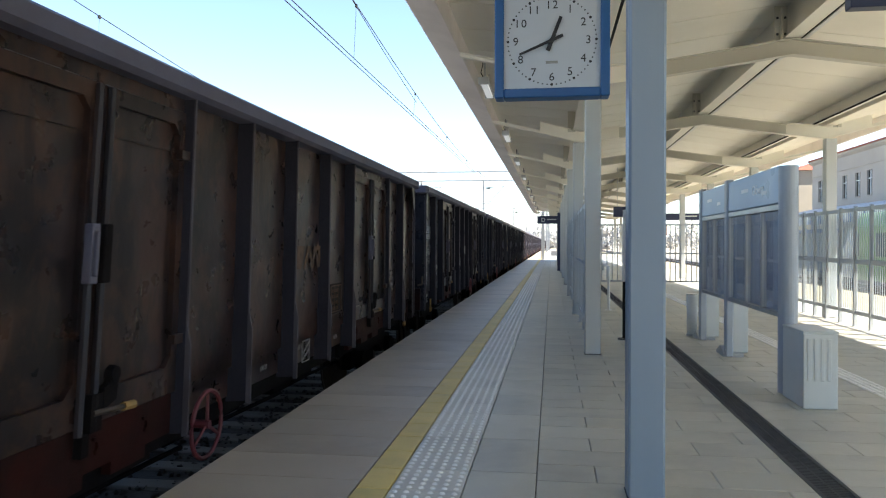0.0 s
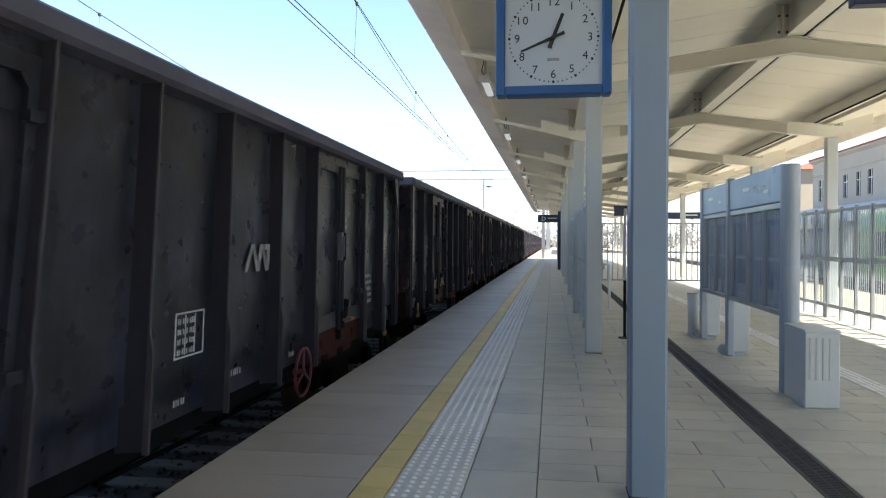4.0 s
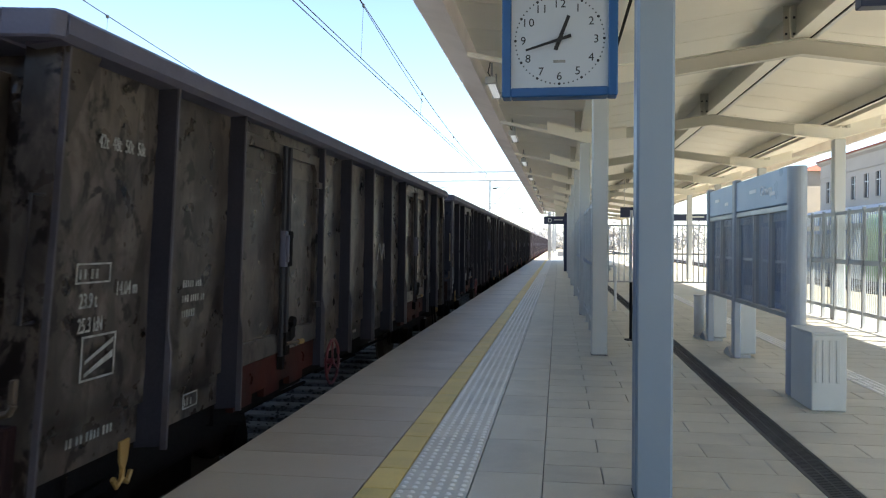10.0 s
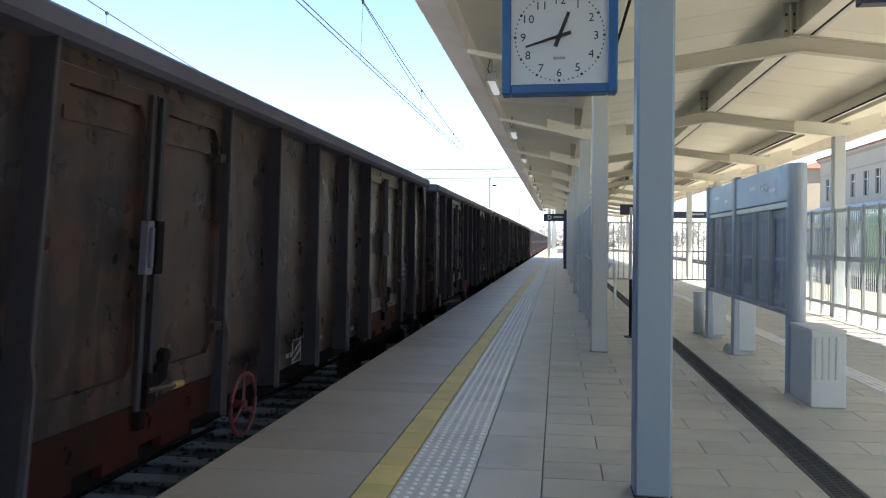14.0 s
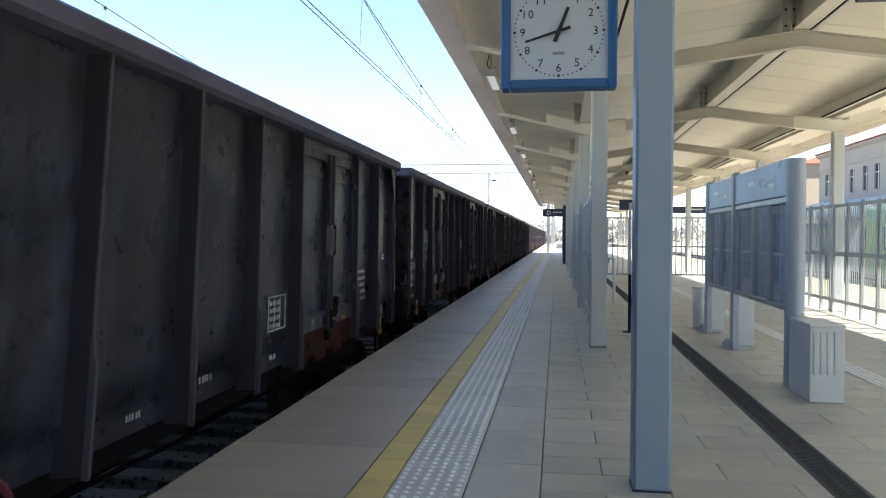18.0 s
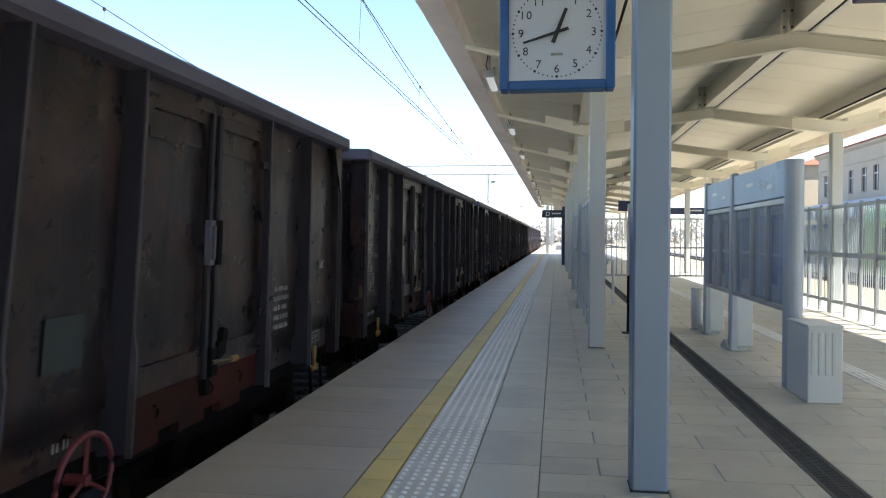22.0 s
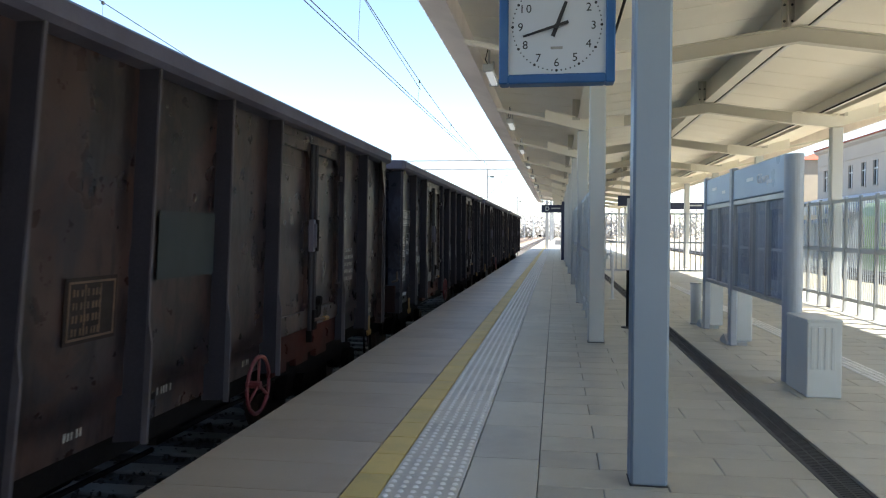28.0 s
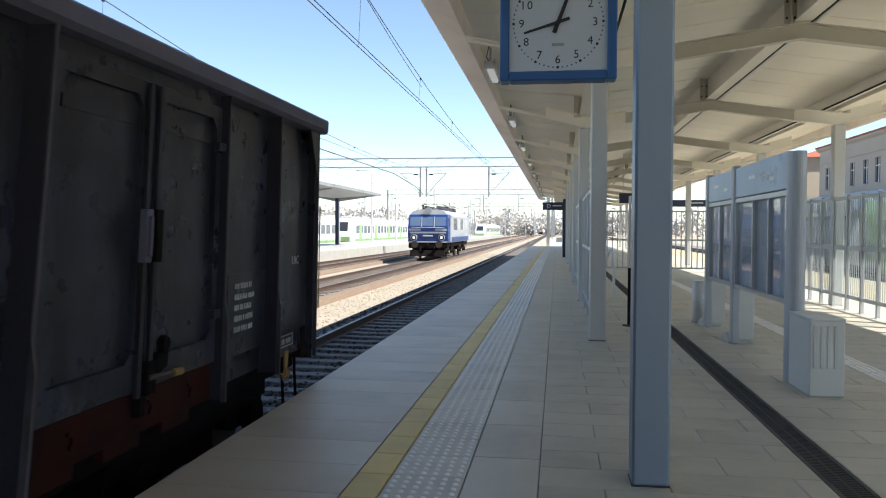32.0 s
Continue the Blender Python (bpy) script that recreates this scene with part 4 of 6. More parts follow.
# ---- overhead line ----
def gantry(y, x0, x1, hangers, legs):
    """A lattice portal across the tracks with hanging posts and cantilevers."""
    gt = thing("catenary_gantry", "grey steel lattice gantry carrying the overhead line", "gantry", "gantries over the tracks")
    for z in (7.0, 7.78):
        for d in (-0.22, 0.22):
            part("chord", Geo().box(x0, x1, y + d - 0.035, y + d + 0.035, z - 0.035, z + 0.035), MAST, gt)
    n = int((x1 - x0) / 1.2)
    w = (x1 - x0) / n
    for i in range(n):
        a = x0 + i * w
        p, q = ((a, 7.0), (a + w, 7.78)) if i % 2 else ((a, 7.78), (a + w, 7.0))
        part("brace", Geo().tube([(p[0], y - 0.22, p[1]), (q[0], y - 0.22, q[1])], 0.02, 4), MAST, gt)
    for x in legs:
        part("leg", Geo().box(x - 0.14, x + 0.14, y - 0.14, y + 0.14, -1.1, 7.8), MAST, gt, bevel=0.01)
    for x, ways in hangers:
        h = part("hanging_post", Geo().box(x - 0.07, x + 0.07, y - 0.07, y + 0.07, 4.3, 7.0), MAST, gt)
        for s in ways:
            part("cantilever", Geo().tube([(x, y, 4.5), (x + s * 1.75, y, 6.4)], 0.035, 6), MAST, h)
            part("top_tube", Geo().tube([(x, y, 6.35), (x + s * 1.9, y, 6.45)], 0.03, 6), MAST, h)
            part("registration_arm", Geo().tube([(x, y, 5.15), (x + s * 2.2, y, 5.1)], 0.022, 6), MAST, h)
            part("insulator", Geo().disc((x + s * 0.25, y, 6.32), "x", 0.07, s * 0.35, 10), RUBBER, h)
    return gt


HANG = ((-6.0, (1,)), (-12.15, (-1,)), (-11.6, (1,)))
for y in (68.0, 122.0, 185.0, 255.0):
    gantry(y, -27.5, -0.6, HANG, (-27.2, -0.75))


def overhead(axis, k):
    """Contact and carrying wires of one track with their droppers."""
    oh = thing("overhead_line", "thin contact wires and sagging carrier over the track", "overhead line", "overhead lines")

    def carrier(y):
        c, hw = (37.0, 31.0) if y < 68 else (95.0, 27.0)
        if y > 122:
            return 6.4
        return 5.1 + 1.75 * ((y - c) / hw) ** 2 * (1.0 if y < 68 else 0.9)

    ys = [y for y in np.arange(-6, 122.1, 4.0)]
    for d in ((-0.05, 0.05) if k == 0 else (0.0,)):
        part("contact_wire", Geo().tube([(axis + d - 0.02, y, 4.95) for y in ys], 0.009, 5), WIRE, oh)
    part("carrier_wire", Geo().tube([(axis + 0.03, y, min(7.2, carrier(y))) for y in ys], 0.01, 5), WIRE, oh)
    if k == 0:
        part("second_carrier", Geo().tube([(axis - 0.12, y, min(7.2, carrier(y) + 0.5 * max(0.0, (21 - y) / 15))) for y in ys if y < 24], 0.008, 5), WIRE, oh)
    for y in np.arange(8, 64, 6.5):
        part("dropper", Geo().tube([(axis - 0.02, y, 4.95), (axis + 0.03, y, carrier(y))], 0.0045, 4), WIRE, oh)
        part("clamp", Geo().box(axis + 0.01, axis + 0.05, y - 0.03, y + 0.03, carrier(y) - 0.045, carrier(y) + 0.02), WIRE, oh)
    return oh


for k, x in enumerate(TRACK):
    overhead(x, k)

feeder = thing("feeder_cable", "thick sagging feeder cable slung from the gantry", "cable")
part("cable", Geo().tube([(-11.9, 67.9, 4.6), (-12.6, 67.4, 5.3), (-14.2, 66, 6.3), (-17.0, 55, 7.2), (-19.5, 40, 8.2)], 0.035, 6), WIRE, feeder)

# ---- locomotive on the second track ----
loco = thing("electric_locomotive", "blue and pale grey electric locomotive with lit headlights", "locomotive", m=pose(TRACK[1], 54.3, RAIL_Z))
LW, LL = 1.47, 13.0


def loco_body(z0, z1, inset, y0, y1, mat, name, label):
    pts = [(-LW + inset, z0), (LW - inset, z0), (LW - inset, z1), (-LW + inset, z1)]
    return part(name, Geo().prism(pts, "y", y0, y1), mat, loco, label, 0.04)


loco_body(1.15, 3.15, 0, 1.9, LL - 0.3, LOCO_LIGHT, "body", "pale grey engine room side")
cab = part("cab", Geo().add([(-LW, 0.12, 1.15), (LW, 0.12, 1.15), (LW, 1.9, 1.15), (-LW, 1.9, 1.15), (-LW, 0.0, 2.25), (LW, 0.0, 2.25), (LW, 1.9, 2.25), (-LW, 1.9, 2.25),
                             (-LW + 0.06, 0.3, 3.2), (LW - 0.06, 0.3, 3.2), (LW - 0.06, 1.9, 3.2), (-LW + 0.06, 1.9, 3.2)],
                            [(0, 3, 2, 1), (0, 1, 5, 4), (1, 2, 6, 5), (2, 3, 7, 6), (3, 0, 4, 7), (4, 5, 9, 8), (5, 6, 10, 9), (6, 7, 11, 10), (7, 4, 8, 11), (8, 9, 10, 11)]), LOCO_BLUE, loco, "blue driver's cab", 0.05)
part("roof", Geo().prism([(-1.4, 3.14), (1.4, 3.14), (1.15, 3.42), (0.6, 3.55), (-0.6, 3.55), (-1.15, 3.42)], "y", 0.32, LL - 0.35), FENCE, loco, "grey rounded roof")
for x0, x1 in ((-1.3, -0.52), (-0.4, 0.4), (0.52, 1.3)):
    part("windscreen", Geo().add([(x0, 0.005, 2.36), (x1, 0.005, 2.36), (x1, 0.22, 3.0), (x0, 0.22, 3.0), (x0, 0.06, 2.36), (x1, 0.06, 2.36), (x1, 0.3, 3.0), (x0, 0.3, 3.0)],
                                 [(0, 1, 2, 3), (4, 7, 6, 5), (0, 4, 5, 1), (1, 5, 6, 2), (2, 6, 7, 3), (3, 7, 4, 0)]), LOCO_GLASS, cab, "windscreen with the sky's blue in its colour")
for s in (-1, 1):
    hl_ = part("headlight", Geo().disc((s * 1.0, 0.02, 1.52), "y", 0.23, -0.12, 20), STEEL_LIGHT, loco, "round silver headlight")
    part("lamp", Geo().disc((s * 1.0, -0.1, 1.52), "y", 0.11, -0.02, 18), HEADLIGHT, hl_, "lit white lamp")
    part("light_band", Geo().box(s * 0.95 - 0.42, s * 0.95 + 0.42, -0.02, 0.05, 2.0, 2.16), LOCO_LIGHT, loco, "pale band on the front")
    bu = part("buffer", Geo().disc((s * 0.875, 0.1, 1.04), "y", 0.12, -0.55, 14), UNDER, loco)
    part("buffer_head", Geo().disc((s * 0.875, -0.45, 1.04), "y", 0.24, -0.05, 18), WHEEL_STEEL, bu)
    for y in (3.0, 3.75, 4.5, 7.2, 8.0):
        part("side_window", Geo().box(min(s * LW, s * (LW + 0.01)), max(s * LW, s * (LW + 0.01)), y, y + 0.5, 2.1, 2.95), WINDOW_DARK, loco, "dark engine room window")
    part("cab_door", Geo().box(min(s * LW, s * (LW + 0.012)), max(s * LW, s * (LW + 0.012)), 1.2, 1.75, 1.2, 2.95), LOCO_LIGHT, loco)
    part("cab_side_window", Geo().box(min(s * LW, s * (LW + 0.01)), max(s * LW, s * (LW + 0.01)), 0.55, 1.05, 2.35, 2.95), WINDOW_DARK, loco)
for s in (-1, 1):
    for y in (5.3, 6.2, 8.9, 9.8, 10.7):
        part("louvre", Geo().box(*sorted((s * LW, s * (LW + 0.012))), y, y + 0.7, 2.15, 2.9), FENCE, loco, "grey louvre panel")
    part("side_band", Geo().box(*sorted((s * LW, s * (LW + 0.008))), 1.95, LL - 0.35, 1.2, 1.55), LOCO_BLUE, loco, "blue band along the side")
    part("cab_step", Geo().box(*sorted((s * 1.2, s * 1.45)), 1.25, 1.7, 0.35, 0.42), UNDER, loco)
part("front_band", Geo().box(-1.4, 1.4, -0.03, 0.12, 1.17, 1.24), STEEL_LIGHT, loco, "silver strip over the buffer beam")
for x in (-0.46, 0.46):
    part("window_pillar", Geo().tube([(x, -0.01, 2.3), (x, 0.2, 3.02)], 0.03, 6), LOCO_LIGHT, cab)
part("handrail", Geo().tube([(-1.2, -0.06, 2.24), (1.2, -0.06, 2.24)], 0.02, 6), STEEL_LIGHT, loco)
for x in (-0.5, 0.5):
    part("brake_hose", Geo().tube([(x, 0, 0.9), (x, -0.2, 0.7), (x + 0.05, -0.2, 0.4)], 0.03, 6), RUBBER, loco)
part("top_lamp", Geo().disc((0, 0.35, 3.45), "y", 0.26, -0.2, 18), MAST, loco, "round roof headlight housing")
part("number_bar", Geo().box(-0.35, 0.35, 0.0, 0.04, 1.6, 1.7), STENCIL, loco, "white number bar")
part("head_stock", Geo().box(-1.4, 1.4, 0.0, 0.25, 0.75, 1.14), UNDER, loco, "dark buffer beam")
part("snow_plough", Geo().prism([(-0.35, 0.18), (0.15, 0.18), (0.1, 0.62), (-0.1, 0.62)], "x", -1.25, 1.25), UNDER, loco)
part("coupling", Geo().box(-0.06, 0.06, -0.4, 0.0, 0.92, 1.1), UNDER, loco)
part("underframe", Geo().box(-1.35, 1.35, 0.3, LL - 0.4, 0.85, 1.14), UNDER, loco)
for y in (2.6, 9.9):
    bg = part("bogie", Geo().box(-1.1, 1.1, y - 1.9, y + 1.9, 0.5, 0.85), UNDER, loco)
    for s in (-1, 1):
        part("side_frame", Geo().prism([(y - 2.0, 0.5), (y - 1.9, 0.88), (y + 1.9, 0.88), (y + 2.0, 0.5), (y + 0.8, 0.5), (y + 0.5, 0.66), (y - 0.5, 0.66), (y - 0.8, 0.5)], "x", *sorted((s * 1.12, s * 1.24))), WHEEL_STEEL, bg)
        for yy in (y - 1.8, y - 1.0, y + 1.0, y + 1.8):
            part("spring", Geo().disc((s * 1.2, yy, 0.34), "z", 0.1, 0.34, 10), UNDER, bg)
        part("sand_box", Geo().box(*sorted((s * 1.1, s * 1.4)), y - 0.45, y + 0.45, 0.66, 1.12), UNDER, bg)
    for yy in (y - 1.4, y + 1.4):
        g = Geo()
        for s in (-1, 1):
            g.disc((s * 0.7, yy, 0.62), "x", 0.62, s * 0.13, 24)
        g.disc((-0.95, yy, 0.62), "x", 0.09, 1.9, 10)
        part("wheelset", g, WHEEL_STEEL, bg)
        for s in (-1, 1):
            part("axle_box", Geo().box(min(s * 1.1, s * 1.25), max(s * 1.1, s * 1.25), yy - 0.2, yy + 0.2, 0.42, 0.78), UNDER, bg)
for y in (2.6, 9.9):
    pg = part("pantograph", Geo().box(-0.6, 0.6, y - 0.6, y + 0.6, 3.56, 3.64), UNDER, loco, "folded pantograph")
    for s in (-1, 1):
        part("pantograph_arm", Geo().tube([(s * 0.5, y - 0.9, 3.7), (s * 0.45, y + 0.9, 3.85)], 0.03, 6), UNDER, pg)
    part("pan_head", Geo().tube([(-0.95, y, 3.85), (-0.6, y, 4.0), (0.6, y, 4.0), (0.95, y, 3.85)], 0.03, 6), UNDER, pg)
for y in np.arange(1.2, 12.0, 0.9):
    for x in (-0.55, 0.5):
        part("insulator", Geo().disc((x, y, 3.5), "z", 0.07, 0.34, 8), UNDER if x < 0 else RIM_STEEL, loco, "ribbed roof insulator")
for x in (-0.55, 0.5):
    part("roof_conduit", Geo().tube([(x, 1.2, 3.84), (x, 11.2, 3.84)], 0.03, 6), UNDER, loco)
for s in (-1, 1):
    part("lamp_rim", Geo().disc((s * 1.0, -0.1, 1.52), "y", 0.2, -0.01, 20), UNDER, loco, "dark headlight rim")
part("nose_band", Geo().box(-1.3, 1.3, 0.0, 0.06, 1.82, 1.95), LOCO_LIGHT, loco, "pale band across the nose")
for y in (4.8, 6.2, 7.4):
    part("roof_box", Geo().box(-0.45, 0.45, y, y + 0.8, 3.5, 3.78), MAST, loco, bevel=0.03)

# ---- second platform with its canopy and railcars ----
plat2 = thing("platform_beyond", "sunlit concrete island platform beyond the tracks", "platform", kind="structure")
part("slab", Geo().box(-25.5, -15.8, -40, 230, -1.2, -0.15), CONCRETE, plat2)
part("edge_line", Geo().box(-16.9, -16.6, -40, 230, -0.149, -0.146), WHITE, plat2)
can2 = thing("canopy_beyond", "grey flat canopy on dark posts over the far platform", "canopy")
part("roof", Geo().prism([(-24.6, 4.75), (-21.6, 4.45), (-17.6, 4.75), (-17.6, 5.0), (-21.6, 4.75), (-24.6, 5.0)], "y", 5, 76), MAST, can2, "grey metal roof")
for y in (12, 24, 36, 48, 60, 74):
    part("post", Geo().box(-21.75, -21.45, y - 0.25, y + 0.25, -0.15, 4.5), NAVY, can2, "dark post")
    part("arm", Geo().prism([(-24.2, 4.62), (-21.6, 4.1), (-18.0, 4.62), (-18.0, 4.7), (-24.2, 4.7)], "y", y - 0.08, y + 0.08), MAST, can2)


def railcar(y0, y1, label, x=-28.0, paint=None):
    """A low-floor railcar set in white and lime; the nose at the near end."""
    r = thing("railcar", label, "railcar", "parked railcars", m=pose(x, 0, RAIL_Z))
    hw = 1.43
    part("body", Geo().prism([(-hw, 0.45), (hw, 0.45), (hw, 2.9), (hw - 0.35, 3.55), (-hw + 0.35, 3.55), (-hw, 2.9)], "y", y0 + 2.2, y1 - 2.2), paint or EMU_WHITE, r, "green railcar body" if paint else "white railcar body", 0.05)
    for y, s in ((y0, 1), (y1, -1)):
        part("nose", Geo().add([(-hw, y + s * 2.2, 0.45), (hw, y + s * 2.2, 0.45), (hw - 0.2, y, 0.5), (-hw + 0.2, y, 0.5), (-hw + 0.1, y + s * 0.2, 1.5), (hw - 0.1, y + s * 0.2, 1.5),
                                (-hw, y + s * 2.2, 2.9), (hw, y + s * 2.2, 2.9), (hw - 0.35, y + s * 2.2, 3.55), (-hw + 0.35, y + s * 2.2, 3.55), (-hw + 0.5, y + s * 1.5, 3.3), (hw - 0.5, y + s * 1.5, 3.3)],
                               [(0, 1, 2, 3), (3, 2, 5, 4), (4, 5, 11, 10), (10, 11, 8, 9), (1, 7, 5, 2), (0, 3, 4, 6), (7, 8, 11, 5), (6, 4, 10, 9)]), EMU_WHITE, r, "white sloping nose", 0.04)
        part("nose_band", Geo().box(-hw + 0.1, hw - 0.1, min(y - s * 0.01, y + s * 0.3), max(y - s * 0.01, y + s * 0.3), 0.55, 1.1), EMU_GREEN, r, "lime green band under the windscreen", 0.02)
        part("windscreen", Geo().add([(-0.95, y + s * 0.42, 1.85), (0.95, y + s * 0.42, 1.85), (0.8, y + s * 1.28, 3.05), (-0.8, y + s * 1.28, 3.05)], [(0, 1, 2, 3)]), WINDOW_DARK, r, "dark windscreen")
    for s in (-1, 1):
        a, b = sorted((s * hw, s * (hw + 0.012)))
        y = y0 + 3.0
        while y < y1 - 3.9:
            part("window", Geo().box(a, b, y, y + 1.5, 1.55, 2.6), RAILCAR_GLASS, r, "dark side window")
            y += 2.1
        for k in range(int((y1 - y0) / 9)):
            part("door", Geo().box(*sorted((s * hw, s * (hw + 0.02))), y0 + 4.6 + k * 9, y0 + 6.0 + k * 9, 0.6, 2.75), EMU_GREEN, r, "lime green door")
        part("skirt", Geo().box(a, b, y0 + 2.4, y1 - 2.4, 0.45, 0.8), EMU_GREEN, r, "lime green skirt stripe")
    for k in range(int((y1 - y0) / 6)):
        part("roof_unit", Geo().box(-0.8, 0.8, y0 + 3 + k * 6, y0 + 6 + k * 6, 3.5, 3.8), STEEL_LIGHT, r, bevel=0.05)
    for k in range(int((y1 - y0) / 12) + 1):
        part("bogie", Geo().box(-1.1, 1.1, y0 + 1.8 + k * 11.5, y0 + 4.4 + k * 11.5, 0.0, 0.5), UNDER, r)
    return r


railcar(50, 93, "white and lime green railcar waiting behind the platform")
railcar(97, 162, "long white and lime green railcar with sloping nose")
railcar(205, 262, "distant white railcar parked in the yard", x=-20.5)

# pale lamp posts on the far platform
post2 = thing("lamp_post", "pale steel lamp post with a curved arm", "lamp post", "far platform lamp posts")
part("shaft", Geo().disc((0, 0, -0.2), "z", 0.11, 8.2, 10, 0.06), STEEL_LIGHT, post2)
part("arm", Geo().tube([(0, 0, 8.0), (0.1, 0, 8.3), (0.8, 0, 8.5), (1.6, 0, 8.5)], 0.035, 6), STEEL_LIGHT, post2)
part("lantern", Geo().box(1.4, 2.0, -0.12, 0.12, 8.42, 8.52), STEEL_LIGHT, post2, bevel=0.02)
for i, (x, y) in enumerate(((-24.9, 86), (-22, 90), (-22, 104), (-22, 122), (-22, 140), (-22, 165), (-12, 215), (-17, 240), (-8, 300), (-24, 300), (-30, 330), (-6.7, 240))):
    if i == 0:
        post2.matrix_basis = pose(x, y, 0)
    else:
        copy_thing(post2, pose(x, y, 0, 0, 0, 180 if i % 2 else 0))


# catenary masts of the yard
mast = thing("catenary_mast", "pale galvanised mast with a cantilever over the yard", "mast", "masts of the yard")
part("shaft", Geo().box(-0.11, 0.11, -0.11, 0.11, -1.1, 7.6), STEEL_LIGHT, mast)
part("cantilever", Geo().tube([(0, 0, 5.2), (2.1, 0, 6.6)], 0.04, 5), MAST, mast)
part("top_tube", Geo().tube([(0, 0, 6.7), (2.3, 0, 6.7)], 0.035, 5), MAST, mast)
part("insulator", Geo().disc((0.3, 0, 6.7), "x", 0.08, 0.4, 8), RUBBER, mast)
yard = random.Random(5)
spots = [(yard.uniform(-38, -17), yard.uniform(110, 190)) for _ in range(8)] + [(yard.uniform(-60, -1), yard.uniform(190, 400)) for _ in range(26)]
for i, (x, y) in enumerate(spots):
    m = pose(x, y, 0, 0, 0, 180 * (i % 2))
    if i == 0:
        mast.matrix_basis = m
    else:
        copy_thing(mast, m)


# ---- far trees, banks and buildings ----
def crown(g, c, r, count, rnd, flat=0.8, leaf=0.5):
    """Adds a ragged cloud of leaf clumps round c."""
    for _ in range(count):
        d = Vector((rnd.gauss(0, 1), rnd.gauss(0, 1), rnd.gauss(0, 1))).normalized() * (rnd.random() ** 0.4)
        p = Vector(c) + Vector((d.x * r * rnd.uniform(0.7, 1.15), d.y * r, d.z * r * flat))
        s = leaf * rnd.uniform(0.5, 1.3)
        m = Matrix.Translation(p) @ Euler((rnd.uniform(0, 6), rnd.uniform(0, 6), rnd.uniform(0, 6))).to_matrix().to_4x4()
        g.add([m @ Vector(q) for q in ((-s, -s * 0.5, 0), (s, -s * 0.6, 0.1 * s), (s * 0.7, s * 0.6, -0.1 * s), (-s * 0.6, s * 0.7, 0.15 * s))], [(0, 1, 2), (0, 2, 3)])


rnd = random.Random(11)
woods = Geo()
for i in range(330):
    x, y = rnd.uniform(-230, 60), rnd.uniform(330, 470)
    h = rnd.uniform(6, 13)
    for k in range(3):
        crown(woods, (x + rnd.uniform(-3, 3), y, -1 + h * rnd.uniform(0.25, 0.8)), h * 0.4, 70, rnd, 0.9, 0.6)
solid("far_woods", woods, LEAF_HAZE, "distant belt of trees in hazed colour beyond the yard", "woods", kind="stuff")
woods = Geo()
for i in range(130):
    x, y = rnd.uniform(-75, -40), rnd.uniform(80, 300)
    h = rnd.uniform(5, 9)
    for k in range(3):
        crown(woods, (x + rnd.uniform(-2, 2), y, -1 + h * rnd.uniform(0.25, 0.8)), h * 0.38, 70, rnd, 0.9, 0.33)
solid("trackside_woods", woods, LEAF_HAZE, "bare trackside trees in hazed colour behind the railcars", "woods", kind="stuff")

portal = thing("bridge_portal", "white concrete bridge portal at the end of the tracks", "bridge")
part("wall", Geo().box(-13.5, -10.2, 430, 434, -1.2, 3.0).box(-4.2, -1.5, 430, 434, -1.2, 3.0), WHITE, portal)
part("deck", Geo().box(-13.5, -1.5, 430, 434, 2.0, 4.2), WHITE, portal)
# near-black slab imitates the shade inside the portal
part("opening", Geo().box(-10.2, -4.2, 433, 434, -1.2, 2.0), UNDER, portal)


def far_house(x, y, w, d, h, wall, label):
    b = thing("house", label, "house", m=pose(x, y, -1.1))
    part("wall", Geo().box(0, w, 0, d, 0, h), wall, b)
    part("roof", Geo().prism([(-0.4, h), (w + 0.4, h), (w / 2, h + w * 0.25)], "y", -0.4, d + 0.4), PLASTER, b, "pale gable roof")
    for k in range(int(w / 2.6)):
        for f in range(int(h / 3)):
            part("window", Geo().box(0.8 + k * 2.6, 1.9 + k * 2.6, -0.05, 0.05, 1.0 + f * 2.9, 2.4 + f * 2.9), WINDOW_DARK, b)
    return b


far_house(-60, 330, 14, 10, 6, PLASTER, "distant pale house with pale roof")
far_house(-34, 360, 12, 10, 6, WHITE, "distant white house with pale roof")
far_house(10, 350, 16, 10, 7, PLASTER, "distant grey house with pale roof")
far_house(-95, 340, 18, 10, 7, WHITE, "distant long white house with pale roof")

# ---- station building and its platform beyond the fence ----
st = thing("station_building", "two-storey grey plastered station building with narrow windows", "building")
WINS = [57.3 - 4.4 * k for k in range(0, 8)] + [59.4, 61.9, 67.3]
WINS = sorted(set(round(w, 2) for w in WINS))
# white colour stands in for sunlit brightness on the ground floor
part("lower_wall", Geo().box(22.0, 22.4, 20, 69.2, -1.0, 3.3), WHITE, st, "ground floor wall, white in place of sunlight")
part("middle_wall", Geo().box(22.0, 22.4, 20, 69.2, 3.3, 4.85), PLASTER, st, "grey plaster band over the awnings")
part("upper_wall", Geo().box(22.0, 22.4, 20, 69.2, 6.6, 8.3), PLASTER, st, "grey plaster attic band")
edges = [20.0] + [v for w in WINS for v in (w - 0.45, w + 0.45)] + [69.2]
for a, b in zip(edges[::2], edges[1::2]):
    part("pier", Geo().box(22.0, 22.4, a, b, 4.85, 6.6), PLASTER, st, "grey plaster pier between windows")
for y in (20.0, 68.8):
    part("end_wall", Geo().box(22.4, 34, y, y + 0.4, -1.0, 8.3), PLASTER, st)
